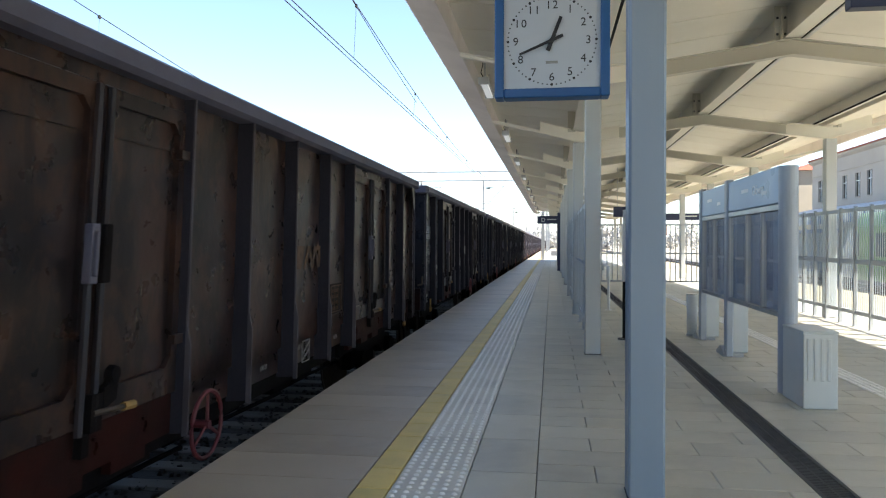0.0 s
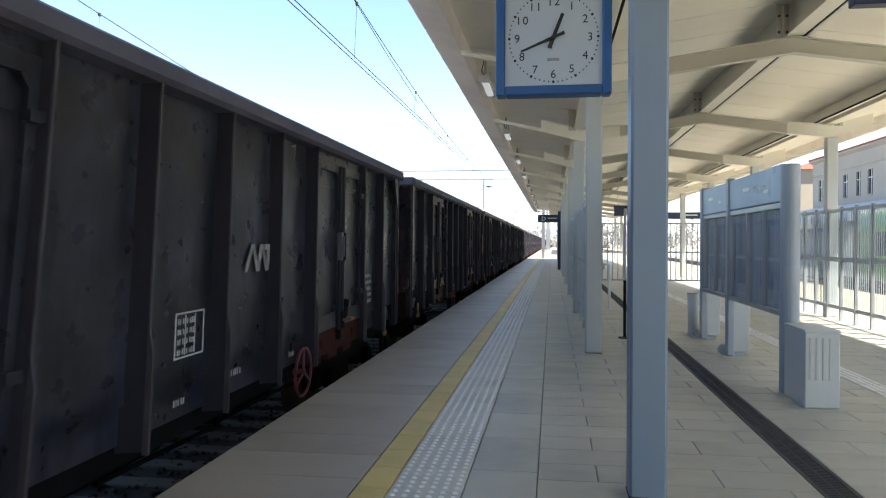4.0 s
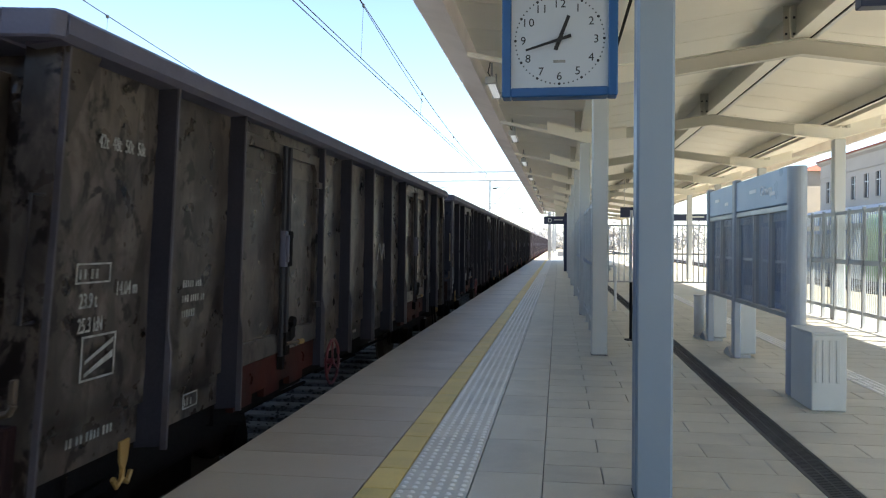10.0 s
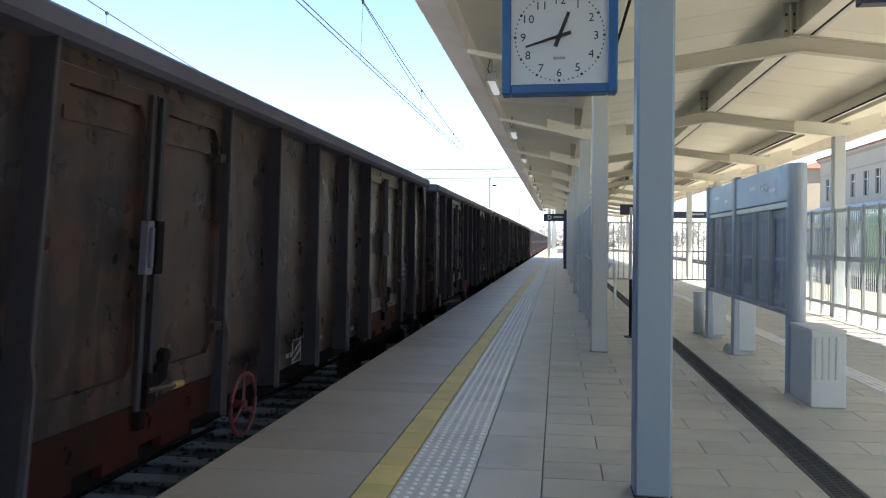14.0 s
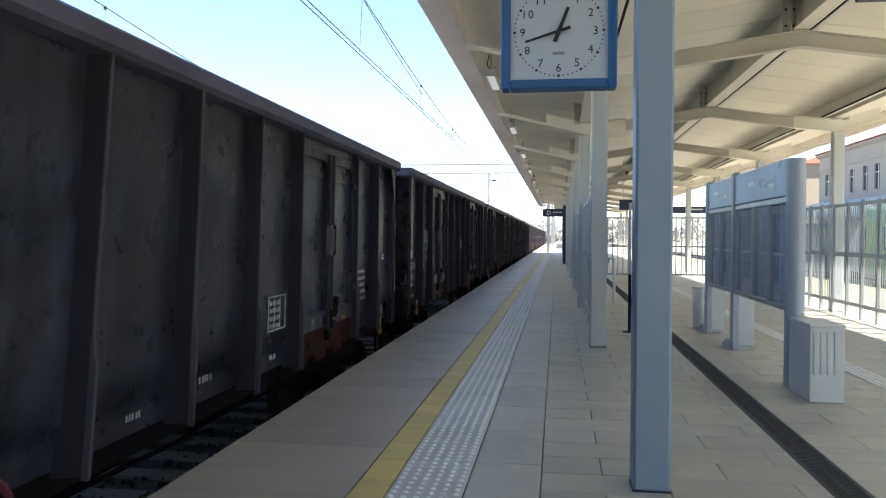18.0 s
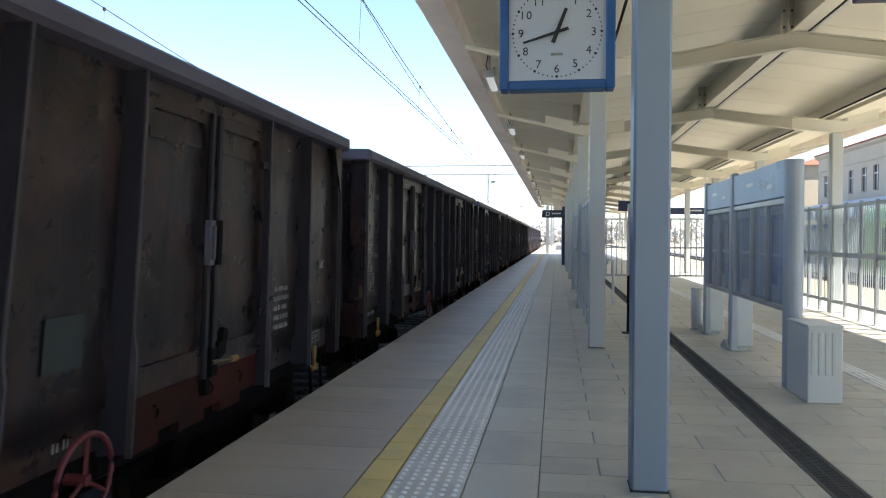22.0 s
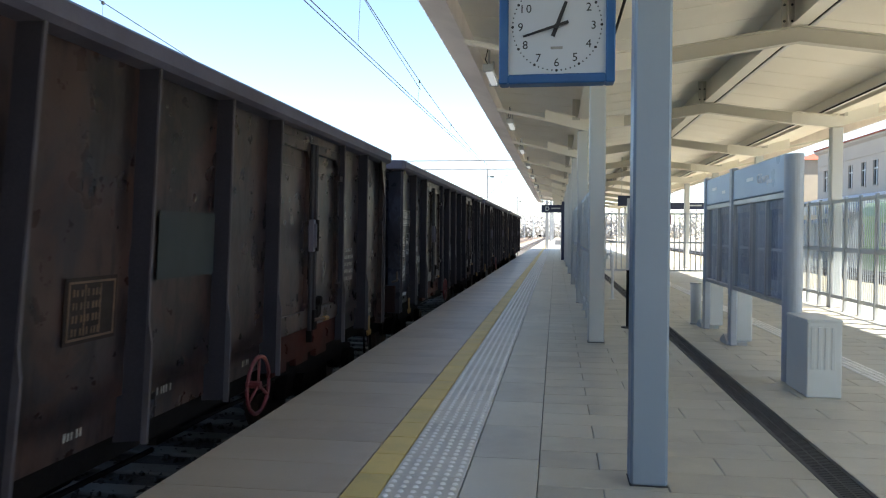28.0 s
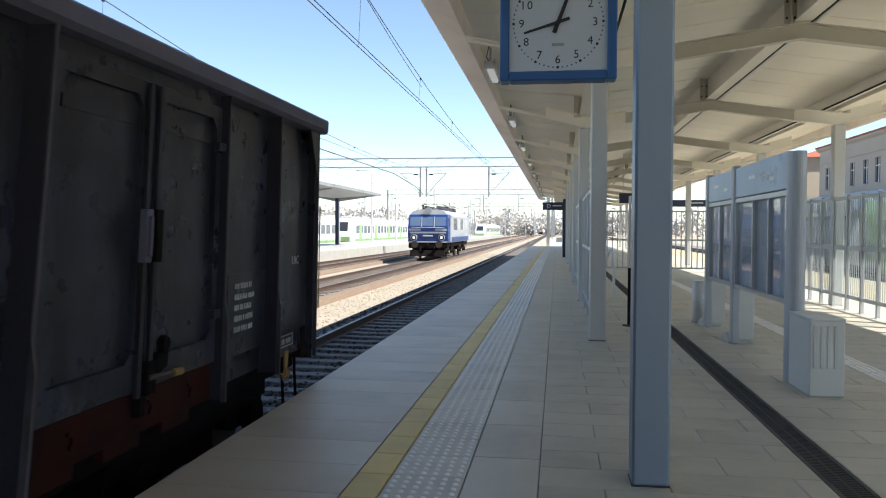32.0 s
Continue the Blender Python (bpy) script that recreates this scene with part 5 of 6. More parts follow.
for w in WINS:
    wd = part("window", Geo().box(22.12, 22.18, w - 0.45, w + 0.45, 4.85, 6.6), WINDOW_DARK, st, "narrow dark window")
    part("frame", Geo().box(22.07, 22.12, w - 0.03, w + 0.03, 4.85, 6.6).box(22.07, 22.12, w - 0.45, w + 0.45, 6.0, 6.06), WHITE, wd, "white window frame")
    part("sill", Geo().box(21.9, 22.1, w - 0.5, w + 0.5, 4.78, 4.85), PLASTER, wd)
part("cornice", Geo().prism([(21.75, 8.2), (22.0, 8.02), (22.0, 8.34), (21.75, 8.34)], "y", 19.8, 69.4), PLASTER, st, "grey cornice")
part("roof_edge", Geo().box(21.66, 21.8, 19.8, 69.4, 8.34, 8.45), ROOF_TILE, st, "thin reddish eave")
part("roof", Geo().prism([(21.8, 8.35), (34.2, 8.35), (28.0, 9.8)], "y", 19.8, 69.4), ROOF_TILE, st, "low red tiled roof")
part("string_course", Geo().box(21.93, 22.0, 20, 69.2, 7.0, 7.1), PLASTER, st)
for k in range(11):
    y = 24 + k * 4.2
    aw = part("awning", Geo().prism([(19.6, 3.66), (22.0, 4.24), (22.0, 4.32), (19.6, 3.74)], "y", y, y + 3.7), AWNING, st, "white sloping awning")
    part("awning_valance", Geo().box(19.55, 19.6, y, y + 3.7, 2.86, 3.71), VALANCE, aw, "blue valance")
    for q in range(9):
        part("valance_stripe", Geo().box(19.54, 19.549, y + 0.2 + 0.4 * q, y + 0.38 + 0.4 * q, 2.86, 3.71), WHITE, aw, "white stripe of the valance")
    part("awning_post", Geo().box(19.62, 19.74, y, y + 0.12, -1.0, 3.66), STEEL_LIGHT, aw)
house2 = thing("annex_house", "cream house with a red tiled roof beside the station", "house", m=pose(21.6, 71.5, -1.0))
part("wall", Geo().box(0, 3.4, 0, 9, 0, 8.9), PLASTER_WARM, house2, "cream plaster wall")
part("roof", Geo().add([(-0.4, -0.3, 8.9), (3.8, -0.3, 8.9), (3.8, 9.4, 8.9), (-0.4, 9.4, 8.9), (1.7, 1.2, 9.75), (1.7, 8, 9.75)], [(0, 1, 4), (1, 2, 5, 4), (2, 3, 5), (3, 0, 4, 5), (3, 2, 1, 0)]), ROOF_TILE, house2, "red tiled hip roof")
for k in range(3):
    for f in range(2):
        wn_ = part("window", Geo().box(-0.06, 0.02, 0.9 + 2.9 * k, 1.9 + 2.9 * k, 2.2 + 3.2 * f, 4.0 + 3.2 * f), WINDOW_DARK, house2)
        part("frame", Geo().box(-0.09, -0.06, 1.36 + 2.9 * k, 1.44 + 2.9 * k, 2.2 + 3.2 * f, 4.0 + 3.2 * f), WHITE, wn_)
part("string_course", Geo().box(-0.08, 0.0, 0, 9, 7.75, 7.95), WHITE, house2, "pale moulding under the eave")
part("porch_roof", Geo().prism([(-1.0, 5.0), (0.0, 5.5), (0.0, 5.6), (-1.0, 5.1)], "y", 0, 9), ROOF_TILE, house2, "narrow red tiled lean-to roof")
part("drain_pipe", Geo().tube([(-0.15, -0.15, 8.7), (-0.15, -0.15, 0.2)], 0.07, 8), UNDER, house2)
railcar(-4, 41.0, "green railcar with a white sloping nose at the station platform", x=15.6, paint=EMU_GREEN)
shelter = thing("glazed_shelter", "blue and white glazed waiting shelter", "shelter", m=pose(18.6, 55, -1.0))
part("roof", Geo().box(0, 0.9, 0, 16, 3.2, 3.45), VALANCE, shelter, "blue roof band")
for k in range(13):
    part("post", Geo().box(0.0, 0.08, k * 1.32, k * 1.32 + 0.08, 0, 3.2), STEEL_LIGHT, shelter)
part("back_wall", Geo().box(0.8, 0.9, 0, 16, 0, 3.2), LOCO_LIGHT, shelter, "pale blue back wall")
part("bench", Geo().box(0.3, 0.7, 0.5, 15.5, 0.42, 0.48), VALANCE, shelter)
red_sign = thing("red_board", "small red board on a post beyond the fence", "sign", m=pose(5.9, 44, 0))
part("board", Geo().box(-0.45, 0.45, 0, 0.05, 1.9, 2.5), RED_WHEEL, red_sign)
part("post", Geo().tube([(0, 0.05, 0), (0, 0.05, 2.5)], 0.035, 8), STEEL_LIGHT, red_sign)


# ---- freight train ----
HALF, BODY = 1.25, 6.42                       # half width of the side sheets, half length of the body
RIBS = (-6.36, -5.275, -4.195, -2.145, -1.105, 0.0, 1.105, 2.145, 4.195, 5.275, 6.36)
FLOOR_Z, TOP_Z = 0.90, 3.08
DOOR = HALF + 0.05
OUT = HALF + 0.09
SHEET = HALF + 0.035                          # face of the side sheets


def grab(points, r=0.009):
    return Geo().tube(points, r, 6)


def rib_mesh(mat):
    """A pressed hat rib: shade put into the web's colour, light into the outer flange's."""
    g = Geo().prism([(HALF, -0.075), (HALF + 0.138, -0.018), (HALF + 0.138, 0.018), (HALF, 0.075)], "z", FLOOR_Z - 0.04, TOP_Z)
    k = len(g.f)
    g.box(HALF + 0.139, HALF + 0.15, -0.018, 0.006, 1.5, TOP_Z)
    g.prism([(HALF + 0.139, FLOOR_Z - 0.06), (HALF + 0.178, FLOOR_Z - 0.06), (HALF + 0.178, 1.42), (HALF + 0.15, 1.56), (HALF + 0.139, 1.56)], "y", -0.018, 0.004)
    me = g.mesh("rib", RIB_SHADE)
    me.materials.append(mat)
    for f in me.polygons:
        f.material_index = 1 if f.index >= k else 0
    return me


def panel_mesh(w, mat):
    """A side sheet, dented between its ribs by years of grabs and loads, with a crease along its foot."""
    nx = 7
    zs = [FLOOR_Z, 1.0, 1.118, 1.13] + [1.13 + (TOP_Z - 1.13) * j / 11 for j in range(1, 12)]
    rnd = random.Random(int(w * 1000))
    v = []
    for j, z in enumerate(zs):
        for i in range(nx + 1):
            dent = (rnd.random() - 0.5) * 0.02 if 0 < i < nx and 3 < j < len(zs) - 1 else 0
            v.append((SHEET + dent - (0.026 if z < 1.125 else 0), w * i / nx, z))
    k = nx + 1
    g = Geo().add(v, [(j * k + i, j * k + i + 1, (j + 1) * k + i + 1, (j + 1) * k + i) for j in range(len(zs) - 1) for i in range(nx)])
    g.box(HALF - 0.05, HALF - 0.03, 0, w, FLOOR_Z, TOP_Z)
    return g.mesh("side_panel", mat, smooth=True)


def door_leaf(w, mat):
    """A pressed door leaf: recessed field, rubbed frame with rounded inner corners, a folded top band."""
    z0, z1 = 1.135, 2.98
    g = Geo().box(DOOR - 0.02, DOOR + 0.005, 0, w, z0, z1)
    g.box(DOOR + 0.005, DOOR + 0.018, 0.14, w - 0.14, z1 - 0.27, z1 - 0.2)
    for a, b, c, d in ((0, 0.075, z0, z1), (w - 0.075, w, z0, z1), (0.075, w - 0.075, z0, z0 + 0.17), (0.075, w - 0.075, z1 - 0.09, z1)):
        g.box(DOOR + 0.005, DOOR + 0.045, a, b, c, d)
    for y, s in ((0.075, 1), (w - 0.075, -1)):
        for z, q in ((z0 + 0.17, 1), (z1 - 0.09, -1)):
            g.prism([(y, z), (y + s * 0.07, z), (y, z + q * 0.07)], "x", DOOR + 0.005, DOOR + 0.043)
    return g.mesh("door_leaf", mat)


def handwheel(parent, m):
    g = Geo().tube([(0, 0.225 * math.cos(a), 0.225 * math.sin(a)) for a in np.linspace(0, 2 * math.pi, 25)[:-1]], 0.016, 6, True)
    for k in range(3):
        a = math.pi / 2 + k * 2 * math.pi / 3
        g.tube([(0, 0, 0), (0, 0.225 * math.cos(a), 0.225 * math.sin(a))], 0.012, 5)
    g.disc((-0.1, 0, 0), "x", 0.03, 0.12, 8)
    return part("handwheel", g, RED_WHEEL, parent, "red spoked brake handwheel", m=m)


def bogie(parent, y):
    b = part("bogie", Geo().box(-1.0, 1.0, -0.4, 0.4, 0.3, 0.68), UNDER, parent, "grimy steel bogie", m=pose(0, y, 0))
    for s in (-1, 1):
        g = Geo().prism([(-1.3, 0.38), (-1.2, 0.62), (-0.5, 0.7), (0.5, 0.7), (1.2, 0.62), (1.3, 0.38), (0.62, 0.38), (0.4, 0.52), (-0.4, 0.52), (-0.62, 0.38)], "x", s * 0.95, s * 1.08)
        part("side_frame", g, UNDER, b, bevel=0.01)
        for yy in (-0.9, 0.9):
            part("axle_box", Geo().disc((s * 1.08, yy, 0.46), "x", 0.14, s * 0.1, 10), UNDER, b)
    for yy in (-0.9, 0.9):
        g = Geo()
        for s in (-1, 1):
            g.disc((s * 0.69, yy, 0.46), "x", 0.49, s * 0.02, 28)
            g.disc((s * 0.71, yy, 0.46), "x", 0.46, s * 0.11, 28)
            g.disc((s * 0.82, yy, 0.46), "x", 0.16, s * 0.05, 14)
        g.disc((-0.95, yy, 0.46), "x", 0.08, 1.9, 10)
        part("wheelset", g, WHEEL_STEEL, b, "worn steel wheelset")
    return b


def bars(geo, y, z, w, h, x=0.0):
    """A plain painted bar on the side sheet."""
    return geo.box(SHEET + 0.015 + x, SHEET + 0.019 + x, y, y + w, z, z + h)


def frame_lines(g, y, z, w, h, t=0.012):
    bars(g, y, z, w, t)
    bars(g, y, z + h - t, w, t)
    bars(g, y, z, t, h)
    bars(g, y + w - t, z, t, h)
    return g


def sill_mesh(a, b, mat):
    """The sill under a double door: a deep plate with welded lugs and a shallow lip below it."""
    g = Geo().box(DOOR - 0.05, DOOR + 0.02, a, b, 0.87, 1.12)
    g.box(DOOR + 0.02, DOOR + 0.028, a + 0.02, b - 0.02, 1.1, 1.125)
    for y in (a + 0.36, a + 1.12, a + 1.62):
        for k in range(5):
            u, v = math.radians(-70 + 35 * k), math.radians(-70 + 35 * (k + 1))
            g.prism([(y + 0.05 * math.cos(u), 1.0 + 0.05 * math.sin(u)), (y + 0.05 * math.cos(v), 1.0 + 0.05 * math.sin(v)),
                     (y + 0.03 * math.cos(v), 1.0 + 0.03 * math.sin(v)), (y + 0.03 * math.cos(u), 1.0 + 0.03 * math.sin(u))], "x", DOOR + 0.018, DOOR + 0.036)
    for y in np.arange(a + 0.1, b - 0.3, 0.62):
        g.box(DOOR - 0.06, DOOR + 0.0, y, y + 0.36, 0.785, 0.872)
    return g.mesh("door_sill", mat)


def latch_mesh(yy):
    """The lock at the foot of the doors: a housing, its pawl and a short upright lug."""
    g = Geo().box(DOOR + 0.03, DOOR + 0.085, yy - 0.05, yy + 0.05, 1.1, 1.3)
    g.prism([(yy + 0.05, 1.2), (yy + 0.17, 1.24), (yy + 0.19, 1.4), (yy + 0.14, 1.43), (yy + 0.1, 1.34), (yy + 0.05, 1.32)], "x", DOOR + 0.05, DOOR + 0.09)
    g.disc((DOOR + 0.05, yy + 0.14, 1.38), "x", 0.045, 0.05, 10)
    g.box(DOOR + 0.02, DOOR + 0.07, yy - 0.09, yy - 0.03, 0.98, 1.1)
    return g.mesh("latch", UNDER)


def wagon(label, paint, door_paint, style, seed, end_paint=None):
    """An open box wagon with ribbed sides and two double doors a side. The origin lies on the rails under its middle."""
    rnd = random.Random(seed)
    w = thing("freight_wagon", label, "wagon", "freight wagons of the passing train")
    rib = rib_mesh(FLANGE_LIT)
    end_paint = end_paint or paint
    sheets = {}
    part("floor", Geo().box(-HALF + 0.06, HALF - 0.06, -BODY + 0.2, BODY - 0.2, 0.98, 1.06), UNDER, w, "rusty load floor")
    for s in (1, -1):
        turn = pose(0, 0, 0) if s > 0 else pose(0, 0, 0, 0, 0, 180)
        for a, b in zip(RIBS, RIBS[1:]):
            if b - a < 1.5:
                key = (round(b - a, 3), a + b < -9)
                if key not in sheets:
                    sheets[key] = panel_mesh(b - a, end_paint if key[1] else paint)
                part("side_panel", sheets[key], None, w, m=turn @ pose(0, a, 0))
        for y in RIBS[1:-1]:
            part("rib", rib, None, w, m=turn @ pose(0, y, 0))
        for y in (RIBS[0], RIBS[-1]):
            part("corner_flange", Geo().box(HALF + 0.1, HALF + 0.135, y - 0.037, y - 0.022, FLOOR_Z - 0.08, TOP_Z), FLANGE_LIT, w, m=turn @ pose(0, 0.06 if y * s > 0 else 0, 0))
        for y in (-BODY + 0.04, BODY - 0.04):
            part("corner_post", Geo().box(HALF - 0.1, HALF + 0.1, y - 0.03, y + 0.03, FLOOR_Z - 0.1, TOP_Z), end_paint, w, m=turn)
        for a, b in ((RIBS[2] + 0.045, RIBS[3] - 0.045), (RIBS[7] + 0.045, RIBS[8] - 0.045)):
            part("door_sill", sill_mesh(a, b, RED_FRAME if style != 2 or s > 0 else paint), None, w, "red painted sill under the doors", m=turn)
            part("side_sill", Geo().box(HALF - 0.12, HALF - 0.06, a, b, 0.7, 0.95), UNDER, w, m=turn)
            part("door_header", Geo().box(DOOR - 0.03, DOOR + 0.03, a, b, 2.99, TOP_Z), paint, w, m=turn)
            half = (b - a) / 2 - 0.03
            leaf = door_leaf(half, door_paint)
            for k in (0, 1):
                d = part("door_leaf", leaf, None, w, "steel double door leaf with raised frame", m=turn @ pose(0, a + k * (half + 0.06), 0))
                if s > 0:
                    yy = half - 0.03 if k == 0 else 0.03
                    part("lock_bar", Geo().tube([(DOOR + 0.062, yy, 1.1), (DOOR + 0.062, yy, 2.97)], 0.024, 6), LOCK_BAR, d, "rubbed lock bar")
                    plate = Geo().box(DOOR + 0.045, DOOR + 0.1, yy - 0.04, yy + 0.03, 1.89, 2.21)
                    if k == 0:
                        plate.box(DOOR + 0.1, DOOR + 0.13, yy - 0.035, yy - 0.015, 1.93, 2.17)
                    part("handle_plate", plate, RIM_STEEL if k == 0 else UNDER, d, "worn grey handle plate" if k == 0 else "", 0.006)
                    for z in (1.45, 2.66) if k == 1 else ():
                        part("hinge", Geo().box(DOOR + 0.03, DOOR + 0.075, half - 0.09, half + 0.03, z, z + 0.06), paint, d)
                    if k == 1:
                        part("latch", latch_mesh(0.03), None, d, "dark lock housing")
            if s > 0:
                lever = part("door_lever", Geo().tube([(DOOR + 0.08, a + half + 0.06, 1.2), (DOOR + 0.11, a + half + 0.3, 1.19)], 0.017, 8), LEVER, w, "worn door lever")
                part("lever_tip", Geo().tube([(DOOR + 0.11, a + half + 0.295, 1.19), (DOOR + 0.12, a + half + 0.39, 1.186)], 0.025, 8), YELLOW_STEEL, lever, "yellow lever tip")
        # top rim and lower side frame
        part("top_rim", Geo().prism([(s * (HALF - 0.04), TOP_Z - 0.02), (s * (HALF + 0.15), TOP_Z), (s * (HALF + 0.19), TOP_Z + 0.03), (s * (HALF + 0.19), TOP_Z + 0.12), (s * (HALF + 0.16), TOP_Z + 0.145), (s * (HALF - 0.04), TOP_Z + 0.14)], "y", -BODY - 0.08, BODY + 0.08), RIM_STEEL, w, "scuffed steel top rim")
        for e in (-1, 1):
            part("rim_corner", Geo().prism([(s * (HALF - 0.1), e * (BODY + 0.0)), (s * (HALF + 0.188), e * (BODY + 0.082)), (s * (HALF + 0.15), e * (BODY + 0.15)), (s * (HALF - 0.1), e * (BODY + 0.2))], "z", TOP_Z - 0.0, TOP_Z + 0.143), RIM_STEEL, w, bevel=0.012)
        part("sole_bar", Geo().box(s * 1.1 - 0.06, s * 1.1 + 0.06, -BODY + 0.1, BODY - 0.1, 0.72, 0.98), UNDER, w)
        for e in (-1, 1):
            part("corner_brace", Geo().add([(s * (OUT + 0.02), e * (BODY - 0.02), TOP_Z), (s * (OUT + 0.02), e * (BODY - 0.3), TOP_Z), (s * (OUT + 0.02), e * (BODY - 0.06), 2.6),
                                            (s * (OUT + 0.04), e * (BODY - 0.02), TOP_Z), (s * (OUT + 0.04), e * (BODY - 0.3), TOP_Z), (s * (OUT + 0.04), e * (BODY - 0.06), 2.6)],
                                           [(0, 1, 2), (5, 4, 3), (0, 3, 4, 1), (1, 4, 5, 2), (2, 5, 3, 0)]), end_paint, w, "flat corner gusset")
            turn = pose(0, e * 5.62, 0) if s > 0 else pose(0, e * 5.62, 0, 0, 0, 180)
            hook = part("tow_hook", Geo().prism([(-0.05, 0.98), (0.05, 0.98), (0.035, 0.86), (0.014, 0.82), (-0.014, 0.82), (-0.035, 0.86)], "x", OUT, OUT + 0.02), YELLOW_STEEL, w, "yellow strap of a tow hook", 0.004, m=turn)
            part("hook", Geo().tube([(OUT + 0.01, 0, 0.83), (OUT + 0.012, -0.005, 0.77), (OUT + 0.012, -0.05, 0.735), (OUT + 0.012, -0.09, 0.79)], 0.016, 6).tube([(OUT + 0.012, -0.005, 0.77), (OUT + 0.012, 0.05, 0.735), (OUT + 0.012, 0.085, 0.79)], 0.016, 6), YELLOW_STEEL, hook, "curved double hook")
            part("grab_rail", grab([(s * (OUT - 0.02), e * (BODY + 0.0), 2.33), (s * (OUT + 0.01), e * (BODY + 0.13), 2.33), (s * (OUT + 0.01), e * (BODY + 0.13), 1.72 if e < 0 else 1.28), (s * (OUT - 0.02), e * (BODY + 0.0), 1.72 if e < 0 else 1.28)], 0.0105), OCHRE_RAIL if seed < 3 else LOCK_BAR, w, "thin corner grab rail")
    for e in (-1, 1):
        y = e * (BODY - 0.12)
        part("end_wall", Geo().box(-HALF + 0.01, HALF - 0.01, min(y, y - e * 0.05), max(y, y - e * 0.05), 1.0, TOP_Z + 0.03), end_paint, w, "ribbed end wall")
        part("end_rim", Geo().prism([(e * (BODY - 0.2), TOP_Z - 0.02), (e * (BODY + 0.17), TOP_Z - 0.01), (e * (BODY + 0.2), TOP_Z + 0.02), (e * (BODY + 0.2), TOP_Z + 0.13), (e * (BODY + 0.17), TOP_Z + 0.15), (e * (BODY - 0.2), TOP_Z + 0.15)], "x", -HALF + 0.1, HALF - 0.1), RIM_STEEL, w, "scuffed steel end rim")
        hood = Geo().prism([(e * (BODY - 0.12), 3.0), (e * (BODY + 0.14), 2.9), (e * (BODY + 0.14), 2.835), (e * (BODY + 0.125), 2.835), (e * (BODY + 0.125), 2.89), (e * (BODY - 0.12), 2.975)], "x", -0.9, 0.9)
        part("end_hood", hood, RIM_STEEL, w, "sheet hood over the end wall")
        for x in (-0.95, 0.95):
            part("end_post", Geo().box(x - 0.05, x + 0.05, min(y, y + e * 0.14), max(y, y + e * 0.14), 0.9, 2.97), end_paint, w, bevel=0.008)
            eye = Geo().tube([(x + (0.16 if x > 0 else -0.16), y + e * (0.05 + 0.05 * math.cos(q)), 2.84 + 0.08 * math.sin(q)) for q in np.linspace(0, 2 * math.pi, 13)[:-1]], 0.022, 6, True)
            part("lifting_eye", eye, end_paint, w)
        for z in (1.05, 1.85):
            part("end_beam", Geo().box(-0.89, 0.89, min(y, y + e * 0.1), max(y, y + e * 0.1), z, z + 0.1), end_paint, w)
        part("head_stock", Geo().box(-1.28, 1.28, min(e * 6.26, e * 6.48), max(e * 6.26, e * 6.48), 0.82, 1.24), BUFFER_BEAM, w, "grimy dark red buffer beam", 0.01)
        for x in (-0.875, 0.875):
            bf = part("buffer", Geo().disc((x, e * 6.48, 1.04), "y", 0.13, e * 0.5, 14), UNDER, w)
            part("buffer_head", Geo().disc((x, e * 6.97, 1.04), "y", 0.21, e * 0.04, 18), UNDER, bf)
        part("coupling", Geo().box(-0.05, 0.05, min(e * 6.45, e * 7.02), max(e * 6.45, e * 7.02), 0.98, 1.08), UNDER, w)
        part("brake_hose", Geo().tube([(0.35, e * 6.48, 0.95), (0.36, e * 6.66, 0.8), (0.36, e * 6.78, 0.55), (0.34, e * 6.91, 0.5)], 0.025, 6), RUBBER, w)
        part("corner_step", Geo().tube([(HALF - 0.05, e * 6.26, 0.85), (HALF - 0.02, e * 6.26, 0.38), (HALF - 0.02, e * 5.91, 0.38), (HALF - 0.05, e * 5.91, 0.85)], 0.016, 6), UNDER, w)
        part("end_lever", Geo().tube([(OUT - 0.1, e * 6.5, 1.3), (OUT - 0.02, e * 6.52, 1.32), (OUT, e * 6.52, 1.36)], 0.02, 6).box(OUT - 0.03, OUT + 0.0, min(e * 6.5, e * 6.53), max(e * 6.5, e * 6.53), 1.34, 1.47), LEVER, w, "worn uncoupling lever", 0.004)
        part("draft_gear", Geo().box(-0.85, 0.85, min(e * 5.66, e * 6.4), max(e * 5.66, e * 6.4), 0.42, 0.8), UNDER, w)
        part("brake_gear", Geo().box(-0.6, 0.6, min(e * 1.6, e * 3.0), max(e * 1.6, e * 3.0), 0.35, 0.66), UNDER, w)
        bogie(w, e * 4.5)
    part("centre_sill", Geo().box(-0.2, 0.2, -6.25, 6.25, 0.66, 0.98), UNDER, w)
    part("brake_tank", Geo().disc((0.55, -0.9, 0.6), "y", 0.2, 1.3, 14), UNDER, w)
    for k in range(3):
        part("brake_rod", Geo().tube([(0.9, -3.0 + k * 2.2, 0.55), (0.9, -1.2 + k * 2.2, 0.5)], 0.02, 5), UNDER, w)
    return w


def scribble(g, y, z, h, widths, rnd):
    """A line of painted signs too small or private to letter: one plain bar for each sign."""
    for n_signs in widths:
        for _ in range(n_signs):
            w = h * rnd.uniform(0.18, 0.3)
            bars(g, y, z, w, h * rnd.uniform(0.85, 1.0))
            y += w + h * 0.42
        y += h * 0.35
    return y


